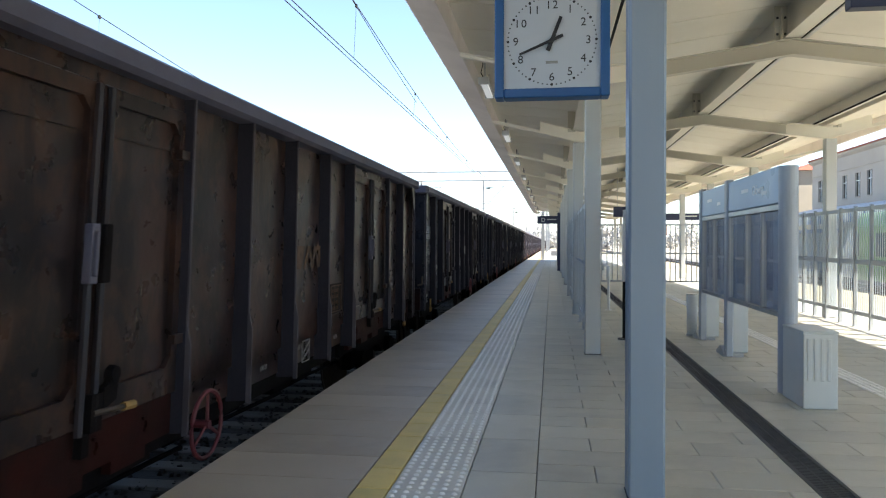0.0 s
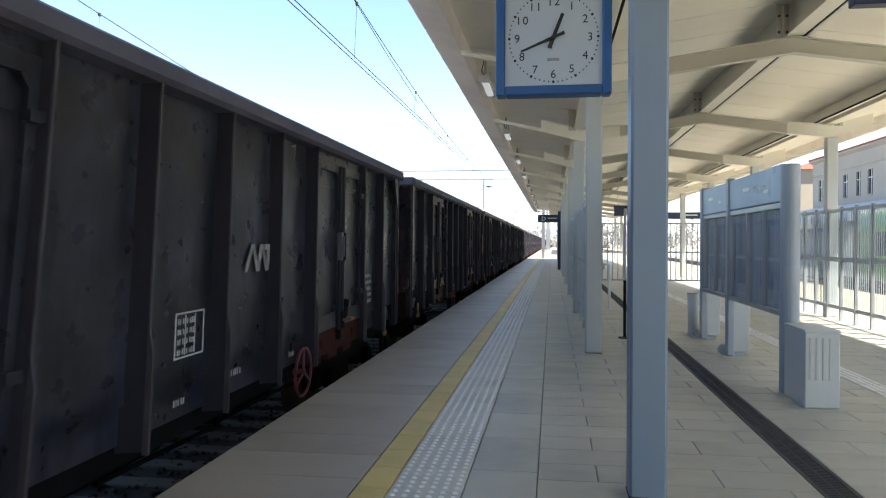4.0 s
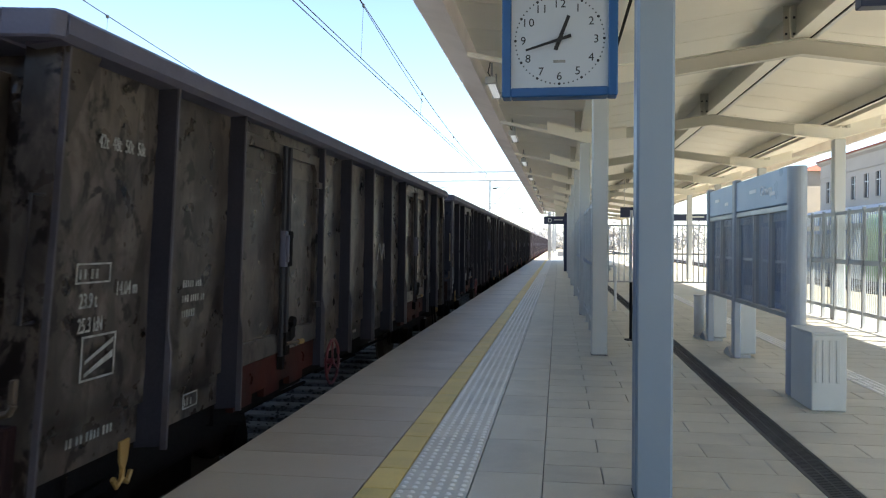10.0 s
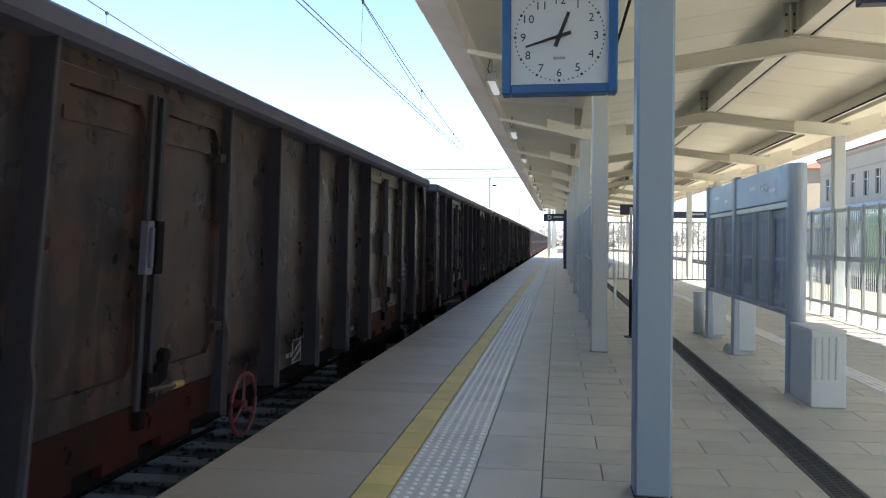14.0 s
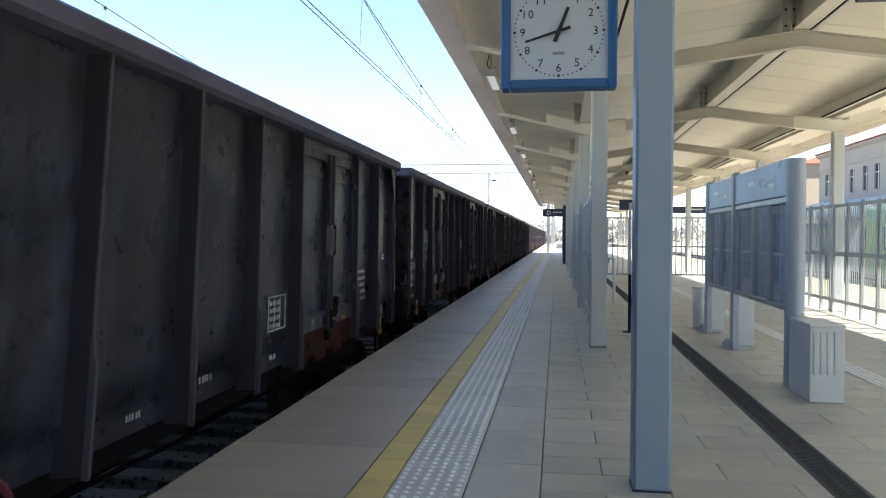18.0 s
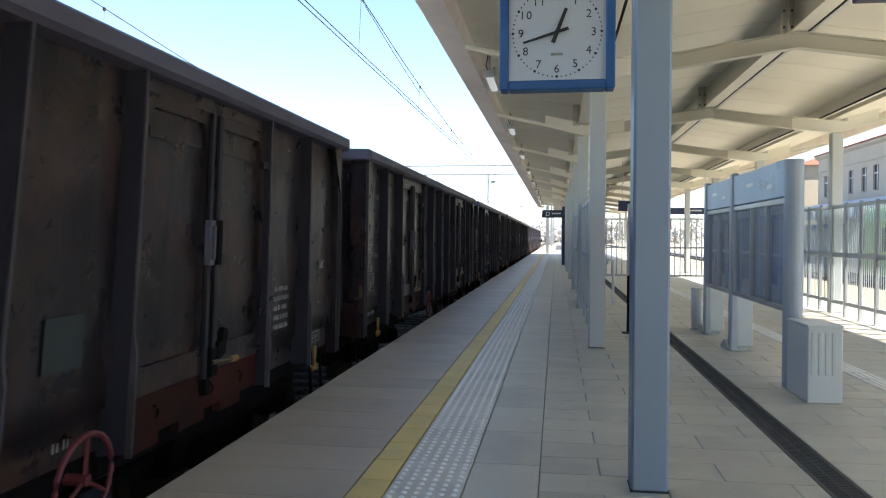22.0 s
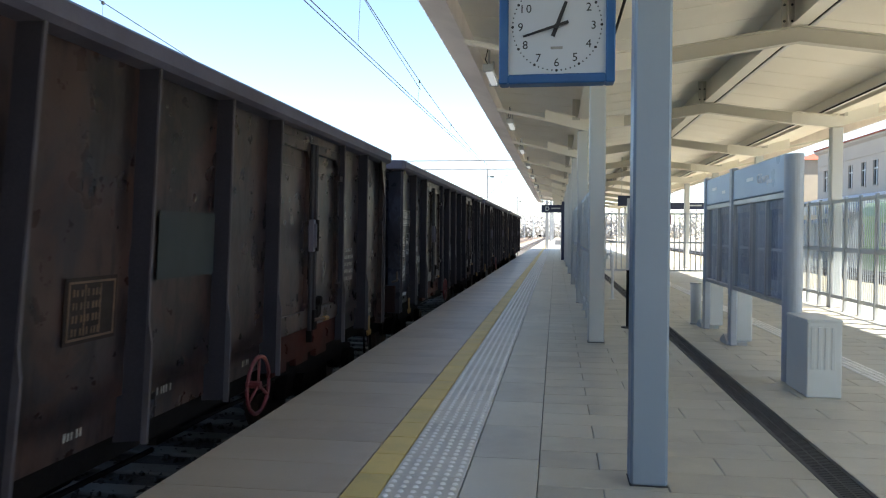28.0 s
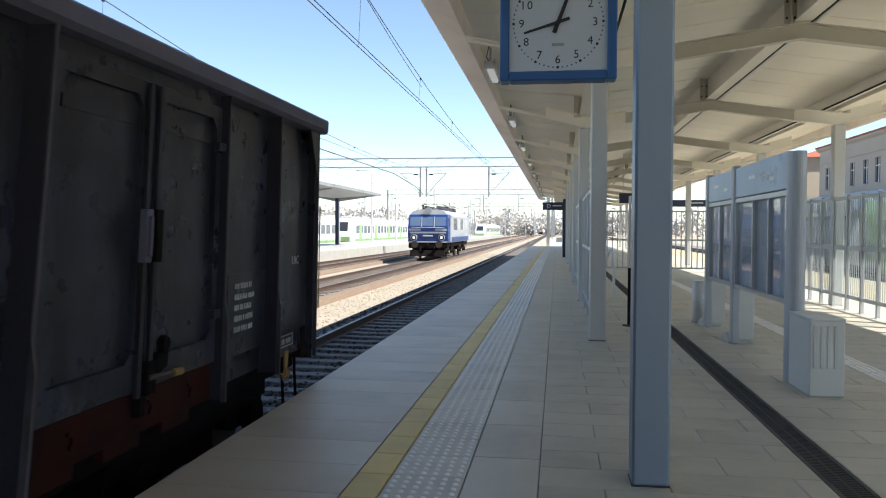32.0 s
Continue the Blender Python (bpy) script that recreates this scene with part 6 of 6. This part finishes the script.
def ramp_sign(g, y, z, w, h):
    """The loading ramp sign: a framed field with two rising stripes."""
    frame_lines(g, y, z, w, h, 0.011)
    for c0, c1, t in ((0.1, 0.42, 0.16), (0.38, 0.78, 0.1)):
        g.prism([(y + 0.12 * w, z + c0 * h), (y + 0.92 * w, z + c1 * h), (y + 0.92 * w, z + (c1 + t) * h), (y + 0.12 * w, z + (c0 + 0.07) * h)], "x", SHEET + 0.015, SHEET + 0.019)
    return g


LETTERS = {}


def word(text, size, y, z, parent, mat, narrow=1.0):
    """Stencilled letters on the side sheet; alike words share a mesh."""
    key = (text, size, mat.name)
    if key not in LETTERS:
        LETTERS[key] = lettering(text, size, mat)
    return tagged(part("lettering", LETTERS[key], None, parent, "white stencilled letters", m=pose(SHEET + 0.017, y, z) @ pose(0, 0, 0, 90, 0, 90) @ Matrix.Diagonal((narrow, 1, 1, 1))), kind="stuff")


def load_table(w, g, y, z, ink, rnd):
    """The load limits: letters over a row of figures in a ruled frame; z is its top."""
    frame_lines(g, y + 0.09, z - 0.125, 0.6, 0.125, 0.009)
    frame_lines(g, y, z - 0.25, 0.69, 0.13, 0.009)
    for k in range(1, 4):
        bars(g, y + 0.09 + 0.15 * k, z - 0.25, 0.008, 0.25)
    for k, ch in enumerate("ABBC"):
        word(ch, 0.12, y + 0.13 + 0.15 * k, z - 0.105, w, ink)
        scribble(g, y + 0.11 + 0.15 * k, z - 0.225, 0.07, (2, 1), rnd)
    word("S", 0.12, y + 0.012, z - 0.23, w, ink)


def data_boxes(w, g, y, z, ink, rnd):
    """Length bracket, volume box, floor area tag, tare and brake figures under the load table; z is their top."""
    bars(g, y, z - 0.14, 0.26, 0.009)
    for yy in (y, y + 0.251):
        bars(g, yy, z - 0.14, 0.009, 0.12)
    word("12.8m", 0.09, y + 0.02, z - 0.11, w, ink)
    frame_lines(g, y + 0.38, z - 0.13, 0.22, 0.12, 0.009)
    g.prism([(y + 0.38, z - 0.01), (y + 0.46, z + 0.07), (y + 0.68, z + 0.07), (y + 0.68, z + 0.061), (y + 0.465, z + 0.061), (y + 0.39, z - 0.01)], "x", SHEET + 0.015, SHEET + 0.019)
    bars(g, y + 0.671, z - 0.05, 0.009, 0.12)
    g.prism([(y + 0.59, z - 0.13), (y + 0.6, z - 0.13), (y + 0.68, z - 0.05), (y + 0.671, z - 0.05)], "x", SHEET + 0.015, SHEET + 0.019)
    word("72m", 0.085, y + 0.4, z - 0.105, w, ink)
    g.prism([(y + 0.36, z - 0.25), (y + 0.4, z - 0.2), (y + 0.61, z - 0.2), (y + 0.65, z - 0.25), (y + 0.61, z - 0.3), (y + 0.4, z - 0.3), (y + 0.4, z - 0.291), (y + 0.606, z - 0.291),
             (y + 0.638, z - 0.25), (y + 0.606, z - 0.209), (y + 0.404, z - 0.209), (y + 0.37, z - 0.25)], "x", SHEET + 0.015, SHEET + 0.019)
    word("35m", 0.085, y + 0.41, z - 0.282, w, ink)
    frame_lines(g, y - 0.01, z - 0.32, 0.3, 0.11, 0.009)
    scribble(g, y + 0.02, z - 0.3, 0.07, (2, 2), rnd)
    scribble(g, y, z - 0.43, 0.06, (3, 1), rnd)
    word("25.3 kN", 0.09, y, z - 0.56, w, ink)


def number_block(w, g, y, z, ink, rnd, big=0.135):
    """The wagon's number: two agreement lines, the number as plain bars, the class line; z is its top."""
    scribble(g, y + 0.02, z - big, big * 0.85, (1,), rnd)
    word("RIV", big * 1.15, y + 0.15, z - big, w, ink)
    scribble(g, y + 0.02, z - big * 2.45, big * 0.85, (1,), rnd)
    word("CZ", big * 1.2, y + 0.1, z - big * 2.45, w, ink)
    bars(g, y + 0.1, z - big * 2.6, 0.19, 0.011)
    bars(g, y + 0.3, z - big * 2.1, 0.045, 0.016)
    scribble(g, y + 0.37, z - big * 2.45, big * 0.85, (3,), rnd)
    scribble(g, y + 0.0, z - big * 3.9, big * 0.85, (2, 3, 1), rnd)
    scribble(g, y + 0.16, z - big * 4.7, 0.055, (5,), rnd)


def revision_grid(g, y, z, rnd):
    """The revision grid; z is its top."""
    frame_lines(g, y, z - 0.31, 0.42, 0.31, 0.012)
    for k in range(4):
        scribble(g, y + 0.04, z - 0.285 + 0.068 * k, 0.042, (2, 3, 3), rnd)
    bars(g, y + 0.14, z - 0.29, 0.007, 0.27)
    bars(g, y + 0.28, z - 0.29, 0.007, 0.27)


def field(w, y0, y1, z0, z1, mat, label="repainted field on the side"):
    part("paint_patch", Geo().box(SHEET + 0.009, SHEET + 0.013, y0, y1, z0, z1), mat, w, label)


def logo(w, y, z, ink, block=None):
    """A company mark: slanted strokes with or without a coloured block before them."""
    lg, hh, t = Geo(), 0.23, 0.062
    for a, b in ((0.2, 0.33), (0.46, 0.34), (0.46, 0.53), (0.66, 0.54)):
        lg.prism([(y + a, z), (y + a + t, z), (y + b + t, z + hh), (y + b, z + hh)], "x", SHEET + 0.015, SHEET + 0.019)
    lg.prism([(y + 0.67, z), (y + 0.67 + t, z), (y + 0.72 + t, z + hh), (y + 0.62, z + hh), (y + 0.62, z + hh - 0.05), (y + 0.69, z + hh - 0.05)], "x", SHEET + 0.015, SHEET + 0.019)
    tagged(part("logo_shape", lg, ink, w, "slanted logo strokes"), kind="stuff")
    if block:
        part("logo_block", Geo().prism([(y, z), (y + 0.12, z), (y + 0.25, z + hh), (y, z + hh)], "x", SHEET + 0.015, SHEET + 0.019), block, w, "orange logo block")


def markings(w, seed, wheel_y, front, middle, owner, ink):
    """Stencilled data, fields and handwheel of one wagon on its platform side: what is painted on the first two sheets, between the doors and behind them."""
    rnd = random.Random(seed)
    g, warm = Geo(), Geo()
    for what, y, z in front:
        if what == "table":
            load_table(w, g, y, z, ink, rnd)
        elif what == "boxes":
            data_boxes(w, g, y, z, ink, rnd)
        elif what == "number":
            number_block(w, g, y, z, ink, rnd)
        elif what == "ramp":
            ramp_sign(g, y, z, 0.31, 0.24)
        elif what == "white_ramp":
            field(w, y - 0.01, y + 0.31, z - 0.01, z + 0.245, FLAT_WHITE, "white ramp sign")
            black = Geo()
            for c0, c1, t in ((0.1, 0.36, 0.3), (0.0, 0.08, 0.2)):
                black.prism([(y + 0.01, z + 0.24 * c0), (y + 0.29, z + 0.24 * c1), (y + 0.29, z + 0.24 * (c1 + t)), (y + 0.01, z + 0.24 * (c0 + 0.14))], "x", SHEET + 0.015, SHEET + 0.019)
            scribble(black, y + 0.03, z + 0.185, 0.035, (3, 2), rnd)
            part("ramp_stripe", black, INK, w, "black rising stripes")
        elif what == "square":
            field(w, y, y + 0.3, z, z + 0.27, STENCIL_DIM, "small pale square label")
        elif what == "band":
            field(w, y, y + 0.7, z, z + 0.1, PATCH, "grey-green band under the figures")
        elif what == "box":
            frame_lines(g, y, z, 0.31, 0.11, 0.01)
            scribble(g, y + 0.03, z + 0.025, 0.06, (2, 2), rnd)
        elif what == "warm_box":
            warm.box(SHEET + 0.015, SHEET + 0.018, y, y + 0.16, z + 0.18, z + 0.32)
            frame_lines(warm, y - 0.1, z, 0.42, 0.12, 0.02)
            scribble(warm, y - 0.05, z + 0.03, 0.06, (3, 2), rnd)
        elif what == "lines":
            for k, line in enumerate(((5, 3), (3, 4, 2), (6,))):
                scribble(g, y, z - 0.1 * k, 0.05, line, rnd)
        else:
            word(what, 0.115, y, z, w, ink, 0.6)
    scribble(g, -6.07, 1.04, 0.05, (2, 2, 4, 3), rnd)
    frame_lines(g, -4.86, 0.98, 0.2, 0.1, 0.008)
    scribble(g, -4.84, 1.0, 0.05, (2, 1), rnd)
    for what, y, z in middle:
        if what == "grid":
            revision_grid(g, y, z, rnd)
        elif what == "warm_grid":
            revision_grid(warm, y, z, rnd)
            field(w, y - 0.02, y + 0.44, z - 0.33, z + 0.02, RUST_FIELD, "rust-brown field behind the grid")
        elif what == "ramp":
            ramp_sign(g, y, z, 0.24, 0.22)
        elif what == "pale":
            field(w, y, y + 0.8, z, z + 0.44, PATCH, "grey-green repainted field on the side")
        elif what == "dark":
            field(w, y, y + 0.68, z, z + 0.62, WAGON_GREY, "dark repainted field on the side")
        elif what == "small":
            field(w, y, y + 0.32, z, z + 0.28, PATCH, "small grey-green field on the side")
        elif what == "logo":
            logo(w, y, z, STENCIL)
        elif what == "dim_logo":
            logo(w, y, z, STENCIL_DIM)
        elif what == "orange_logo":
            logo(w, y, z, STENCIL, LOGO_ORANGE)
        elif what == "warm_logo":
            logo(w, y, z, FADED_MARK, FADED_MARK)
        elif what == "lines":
            for k, line in enumerate(((4, 3, 2), (3, 5))):
                scribble(g, y, z - 0.12 * k, 0.06, line, rnd)
    scribble(g, 0.3, 1.05, 0.05, (1, 3, 1), rnd)
    scribble(g, 1.62, 1.0, 0.05, (2, 2), rnd)
    scribble(g, -0.6, 1.0, 0.045, (3, 2), rnd)
    zo, dark = owner
    if dark:
        field(w, 4.45, 5.2, zo - 0.52, zo + 0.12, WAGON_GREY, "darker repainted field under the writing")
    for k, line in enumerate(((3, 5, 2), (8, 4), (3, 2, 5), (5, 1, 5), (4, 4, 3))):
        scribble(g, 4.58, zo - k * 0.085, 0.046, line, rnd)
    word("UIC", 0.115, 5.86, 1.76, w, ink)
    frame_lines(g, 5.58, 1.0, 0.34, 0.11, 0.009)
    scribble(g, 5.61, 1.03, 0.05, (4, 4), rnd)
    tagged(part("stencil_mark", g, ink, w, "white stencilled tables and plain sign bars"), kind="stuff")
    if warm.v:
        tagged(part("faded_mark", warm, FADED_MARK, w, "faded orange grid and sign bars"), kind="stuff")
    handwheel(w, pose(OUT + 0.1, wheel_y, 0.86))


MASTERS = {
    0: wagon("open freight wagon in dull dark grey paint, ribbed steel sides", WAGON_GREY, WAGON_GREY, 0, 1),
    1: wagon("open freight wagon with rust-brown sides and red door sills", WAGON_RUST, WAGON_RUST, 1, 2, WAGON_BROWN),
    2: wagon("open freight wagon in stained olive-grey paint, ribbed steel sides", WAGON_OLIVE, WAGON_OLIVE, 2, 3, WAGON_GREY),
    3: wagon("open freight wagon with dark brown sides under coal dust", WAGON_BROWN, WAGON_BROWN, 3, 4),
    4: wagon("open freight wagon with dark grey sides and olive-brown doors", WAGON_BROWN, WAGON_OLIVE, 0, 5, WAGON_GREY),
    6: wagon("open freight wagon in flecked olive paint over rust", WAGON_OLIVE, WAGON_OLIVE, 2, 7),
    5: wagon("open freight wagon with dark brown sides and rusty doors", WAGON_BROWN, WAGON_RUST, 1, 6),
    7: wagon("open freight wagon with rusty brown sheets and grey doors", WAGON_RUST, WAGON_GREY, 1, 8, WAGON_BROWN),
}
# from the head to the tail: paint, handwheel, front sheets, middle sheets, owner's lines (height, on a dark field)
P, Q, ONE, TWO = 1.65, -1.9, -6.09, -4.93
AWTR = (("table", ONE, 2.45), ("boxes", ONE, 2.0), ("ramp", ONE, 1.29), ("number", TWO, 1.87))
PCI = (("number", ONE, 1.86), ("table", TWO, 2.21), ("boxes", TWO, 1.94), ("ramp", TWO, 1.38))
HIGH = (("table", ONE, 2.72), ("boxes", ONE, 2.32), ("ramp", -5.65, 1.78), ("number", TWO, 2.1))
OLD = (("42t  48t  50t  58t", -5.97, 2.62), ("box", ONE, 1.88), ("23.9 t", -6.05, 1.75), ("25.3 kN", -6.05, 1.62), ("14.04 m", -5.72, 1.8), ("ramp", -6.0, 1.36), ("lines", TWO, 1.8))
BARE = (("41.7 47.9 49.7 57.7", -6.06, 2.1), ("band", -6.12, 1.96), ("25.3 kN", -5.82, 1.54), ("lines", ONE, 1.55), ("white_ramp", -4.98, 0.88))
RAISED = (("number", ONE, 2.33), ("white_ramp", ONE, 1.48), ("table", TWO, 2.66), ("boxes", TWO, 2.28))
DIM = (("number", ONE, 1.98), ("white_ramp", ONE, 1.18), ("table", TWO, 2.48), ("boxes", TWO, 2.08))
TRAIN = ((1, Q, AWTR, (("warm_logo", 0.3, 1.85), ("warm_grid", 1.5, 1.62), ("ramp", 0.5, 0.9)), (1.62, False)),
         (2, 1.3, AWTR, (("orange_logo", 0.3, 1.8), ("grid", -0.62, 1.62), ("dark", -0.75, 1.1)), (1.95, True)),
         (4, Q, PCI, (("grid", 1.44, 1.68), ("dark", 1.28, 1.25)), (1.6, False)),
         (0, P, HIGH, (("dim_logo", 0.3, 1.85), ("grid", -0.62, 1.62)), (1.62, False)),
         (3, -1.2, PCI, (("pale", 0.25, 1.75), ("lines", 0.3, 1.4)), (1.6, False)),
         (1, Q, HIGH, (("dim_logo", 0.35, 1.85),), (1.62, False)),
         (0, 1.72, HIGH, (("grid", 1.52, 1.55),), (1.62, False)),
         (1, 1.57, AWTR, (("dark", -0.72, 1.22), ("grid", -0.57, 1.65), ("pale", 0.37, 1.74)), (1.62, False)),
         (6, Q, OLD, (("dim_logo", 0.4, 1.87),), (1.75, False)),
         (0, -1.75, (("warm_box", -5.75, 1.55), ("lines", TWO, 2.4), ("lines", TWO, 1.7)), (("warm_grid", 1.5, 1.68),), (1.64, False)),
         (5, Q, PCI, (("orange_logo", 0.28, 1.78), ("grid", 1.48, 1.55), ("ramp", 0.28, 0.86), ("dark", 0.24, 1.6)), (1.6, False)),
         (1, -1.87, OLD, (("ramp", -0.44, 0.93),), (1.62, False)),
         (3, Q, AWTR, (("dim_logo", 0.35, 1.82),), (1.62, False)),
         (3, Q, OLD, (("dark", 1.3, 0.93),), (1.72, False)),
         (0, Q, AWTR, (("grid", 1.56, 1.56),), (1.62, False)),
         (7, 1.52, PCI, (("logo", 0.36, 1.78), ("grid", 1.6, 1.54)), (1.6, False)),
         (2, -2.0, PCI, (("grid", -0.6, 1.6), ("dark", -0.73, 1.15)), (1.68, True)),
         (3, 1.7, (("number", ONE, 1.83), ("table", TWO, 2.5), ("boxes", TWO, 2.15)), (("small", 1.5, 1.4),), (1.6, False)),
         (3, Q, OLD, (("pale", 0.3, 1.77), ("lines", 0.3, 1.42)), (1.66, True)),
         (1, 1.53, OLD, (("pale", 0.3, 1.56),), (1.6, False)),
         (5, 1.3, BARE, (("warm_logo", 0.35, 1.85),), (1.62, False)),
         (0, Q, PCI, (("grid", 1.5, 1.6),), (1.6, False)),
         (3, 1.63, RAISED, (("warm_grid", -0.64, 1.82), ("pale", 0.24, 1.78)), (1.85, False)),
         (2, -1.99, AWTR, (("dark", -0.74, 1.18), ("grid", -0.66, 1.62), ("dark", 0.28, 1.0), ("lines", 0.32, 1.6)), (1.7, True)),
         (3, Q, DIM, (("logo", 0.32, 1.82),), (1.62, False)),
         (0, -1.2, (("number", ONE, 1.98), ("square", -5.54, 1.08), ("lines", TWO, 1.7)), (("pale", 0.3, 1.7),), (1.62, True)))
wagons, used = [], {}
for n, (kind, *rest) in enumerate(TRAIN):
    start = 6.795 + 14.054 * n
    if kind in used:
        w = copy_thing(used[kind], pose(TRACK[0], start, RAIL_Z))
    else:
        w = MASTERS[kind]
        w.matrix_basis = pose(TRACK[0], start, RAIL_Z)
        used[kind] = w
    wagons.append((w, start))
for n, ((w, start), (kind, wheel_y, front, middle, owner)) in enumerate(zip(wagons, TRAIN)):
    markings(w, 40 + n, wheel_y, front, middle, owner, STENCIL_DIM if kind in (1, 3, 5, 6) else STENCIL)
tail = wagons[16][0]
TY = -BODY + 0.104
part("warning_triangle", Geo().prism([(0.445, 2.672), (0.635, 2.672), (0.54, 2.84)], "y", TY, TY + 0.01), HAZARD, tail, "yellow high voltage warning triangle")
part("warning_border", Geo().prism([(0.42, 2.66), (0.66, 2.66), (0.54, 2.87)], "y", TY + 0.01, TY + 0.014), INK, tail, "black triangle border")
part("warning_flash", Geo().prism([(0.555, 2.8), (0.515, 2.745), (0.538, 2.745), (0.525, 2.69), (0.57, 2.76), (0.545, 2.76)], "y", TY - 0.004, TY), INK, tail, "black lightning flash")
part("wall_ledge", Geo().box(-0.85, 0.7, TY - 0.034, TY + 0.016, 2.615, 2.635), FLANGE_LIT, tail, "pale ledge across the end wall")

# seconds and metres that the train has rolled since the start
GONE = ((0, -0.187), (1, 10.582), (2, 21.482), (3, 32.345), (6, 65.641), (7, 76.246), (8, 87.320), (9, 98.344), (10, 109.458), (11, 120.497), (12, 131.546), (13, 142.663), (14, 153.921),
        (17, 187.455), (18, 198.708), (19, 210.298), (20, 221.176), (21, 232.462), (22, 243.724), (23, 255.319), (24, 266.289), (25, 277.574), (27.5, 306.059), (28, 311.685), (29, 323.356),
        (30, 334.297), (31, 345.688), (32, 356.978))


def motions():
    """The train rolls by towards the camera's back, gathering a little speed; the clock's minute hand steps once."""
    walk(minute_hand, [(t, pose(0, 0, 0, 0, 6 * minute, 0)) for t, minute in ((0, 41.2), (4.3, 41.2), (4.6, 42.2), (32, 42.2))])
    for w, start in wagons:
        walk(w, [(t, pose(TRACK[0], start - gone, RAIL_Z)) for t, gone in GONE])


motions()
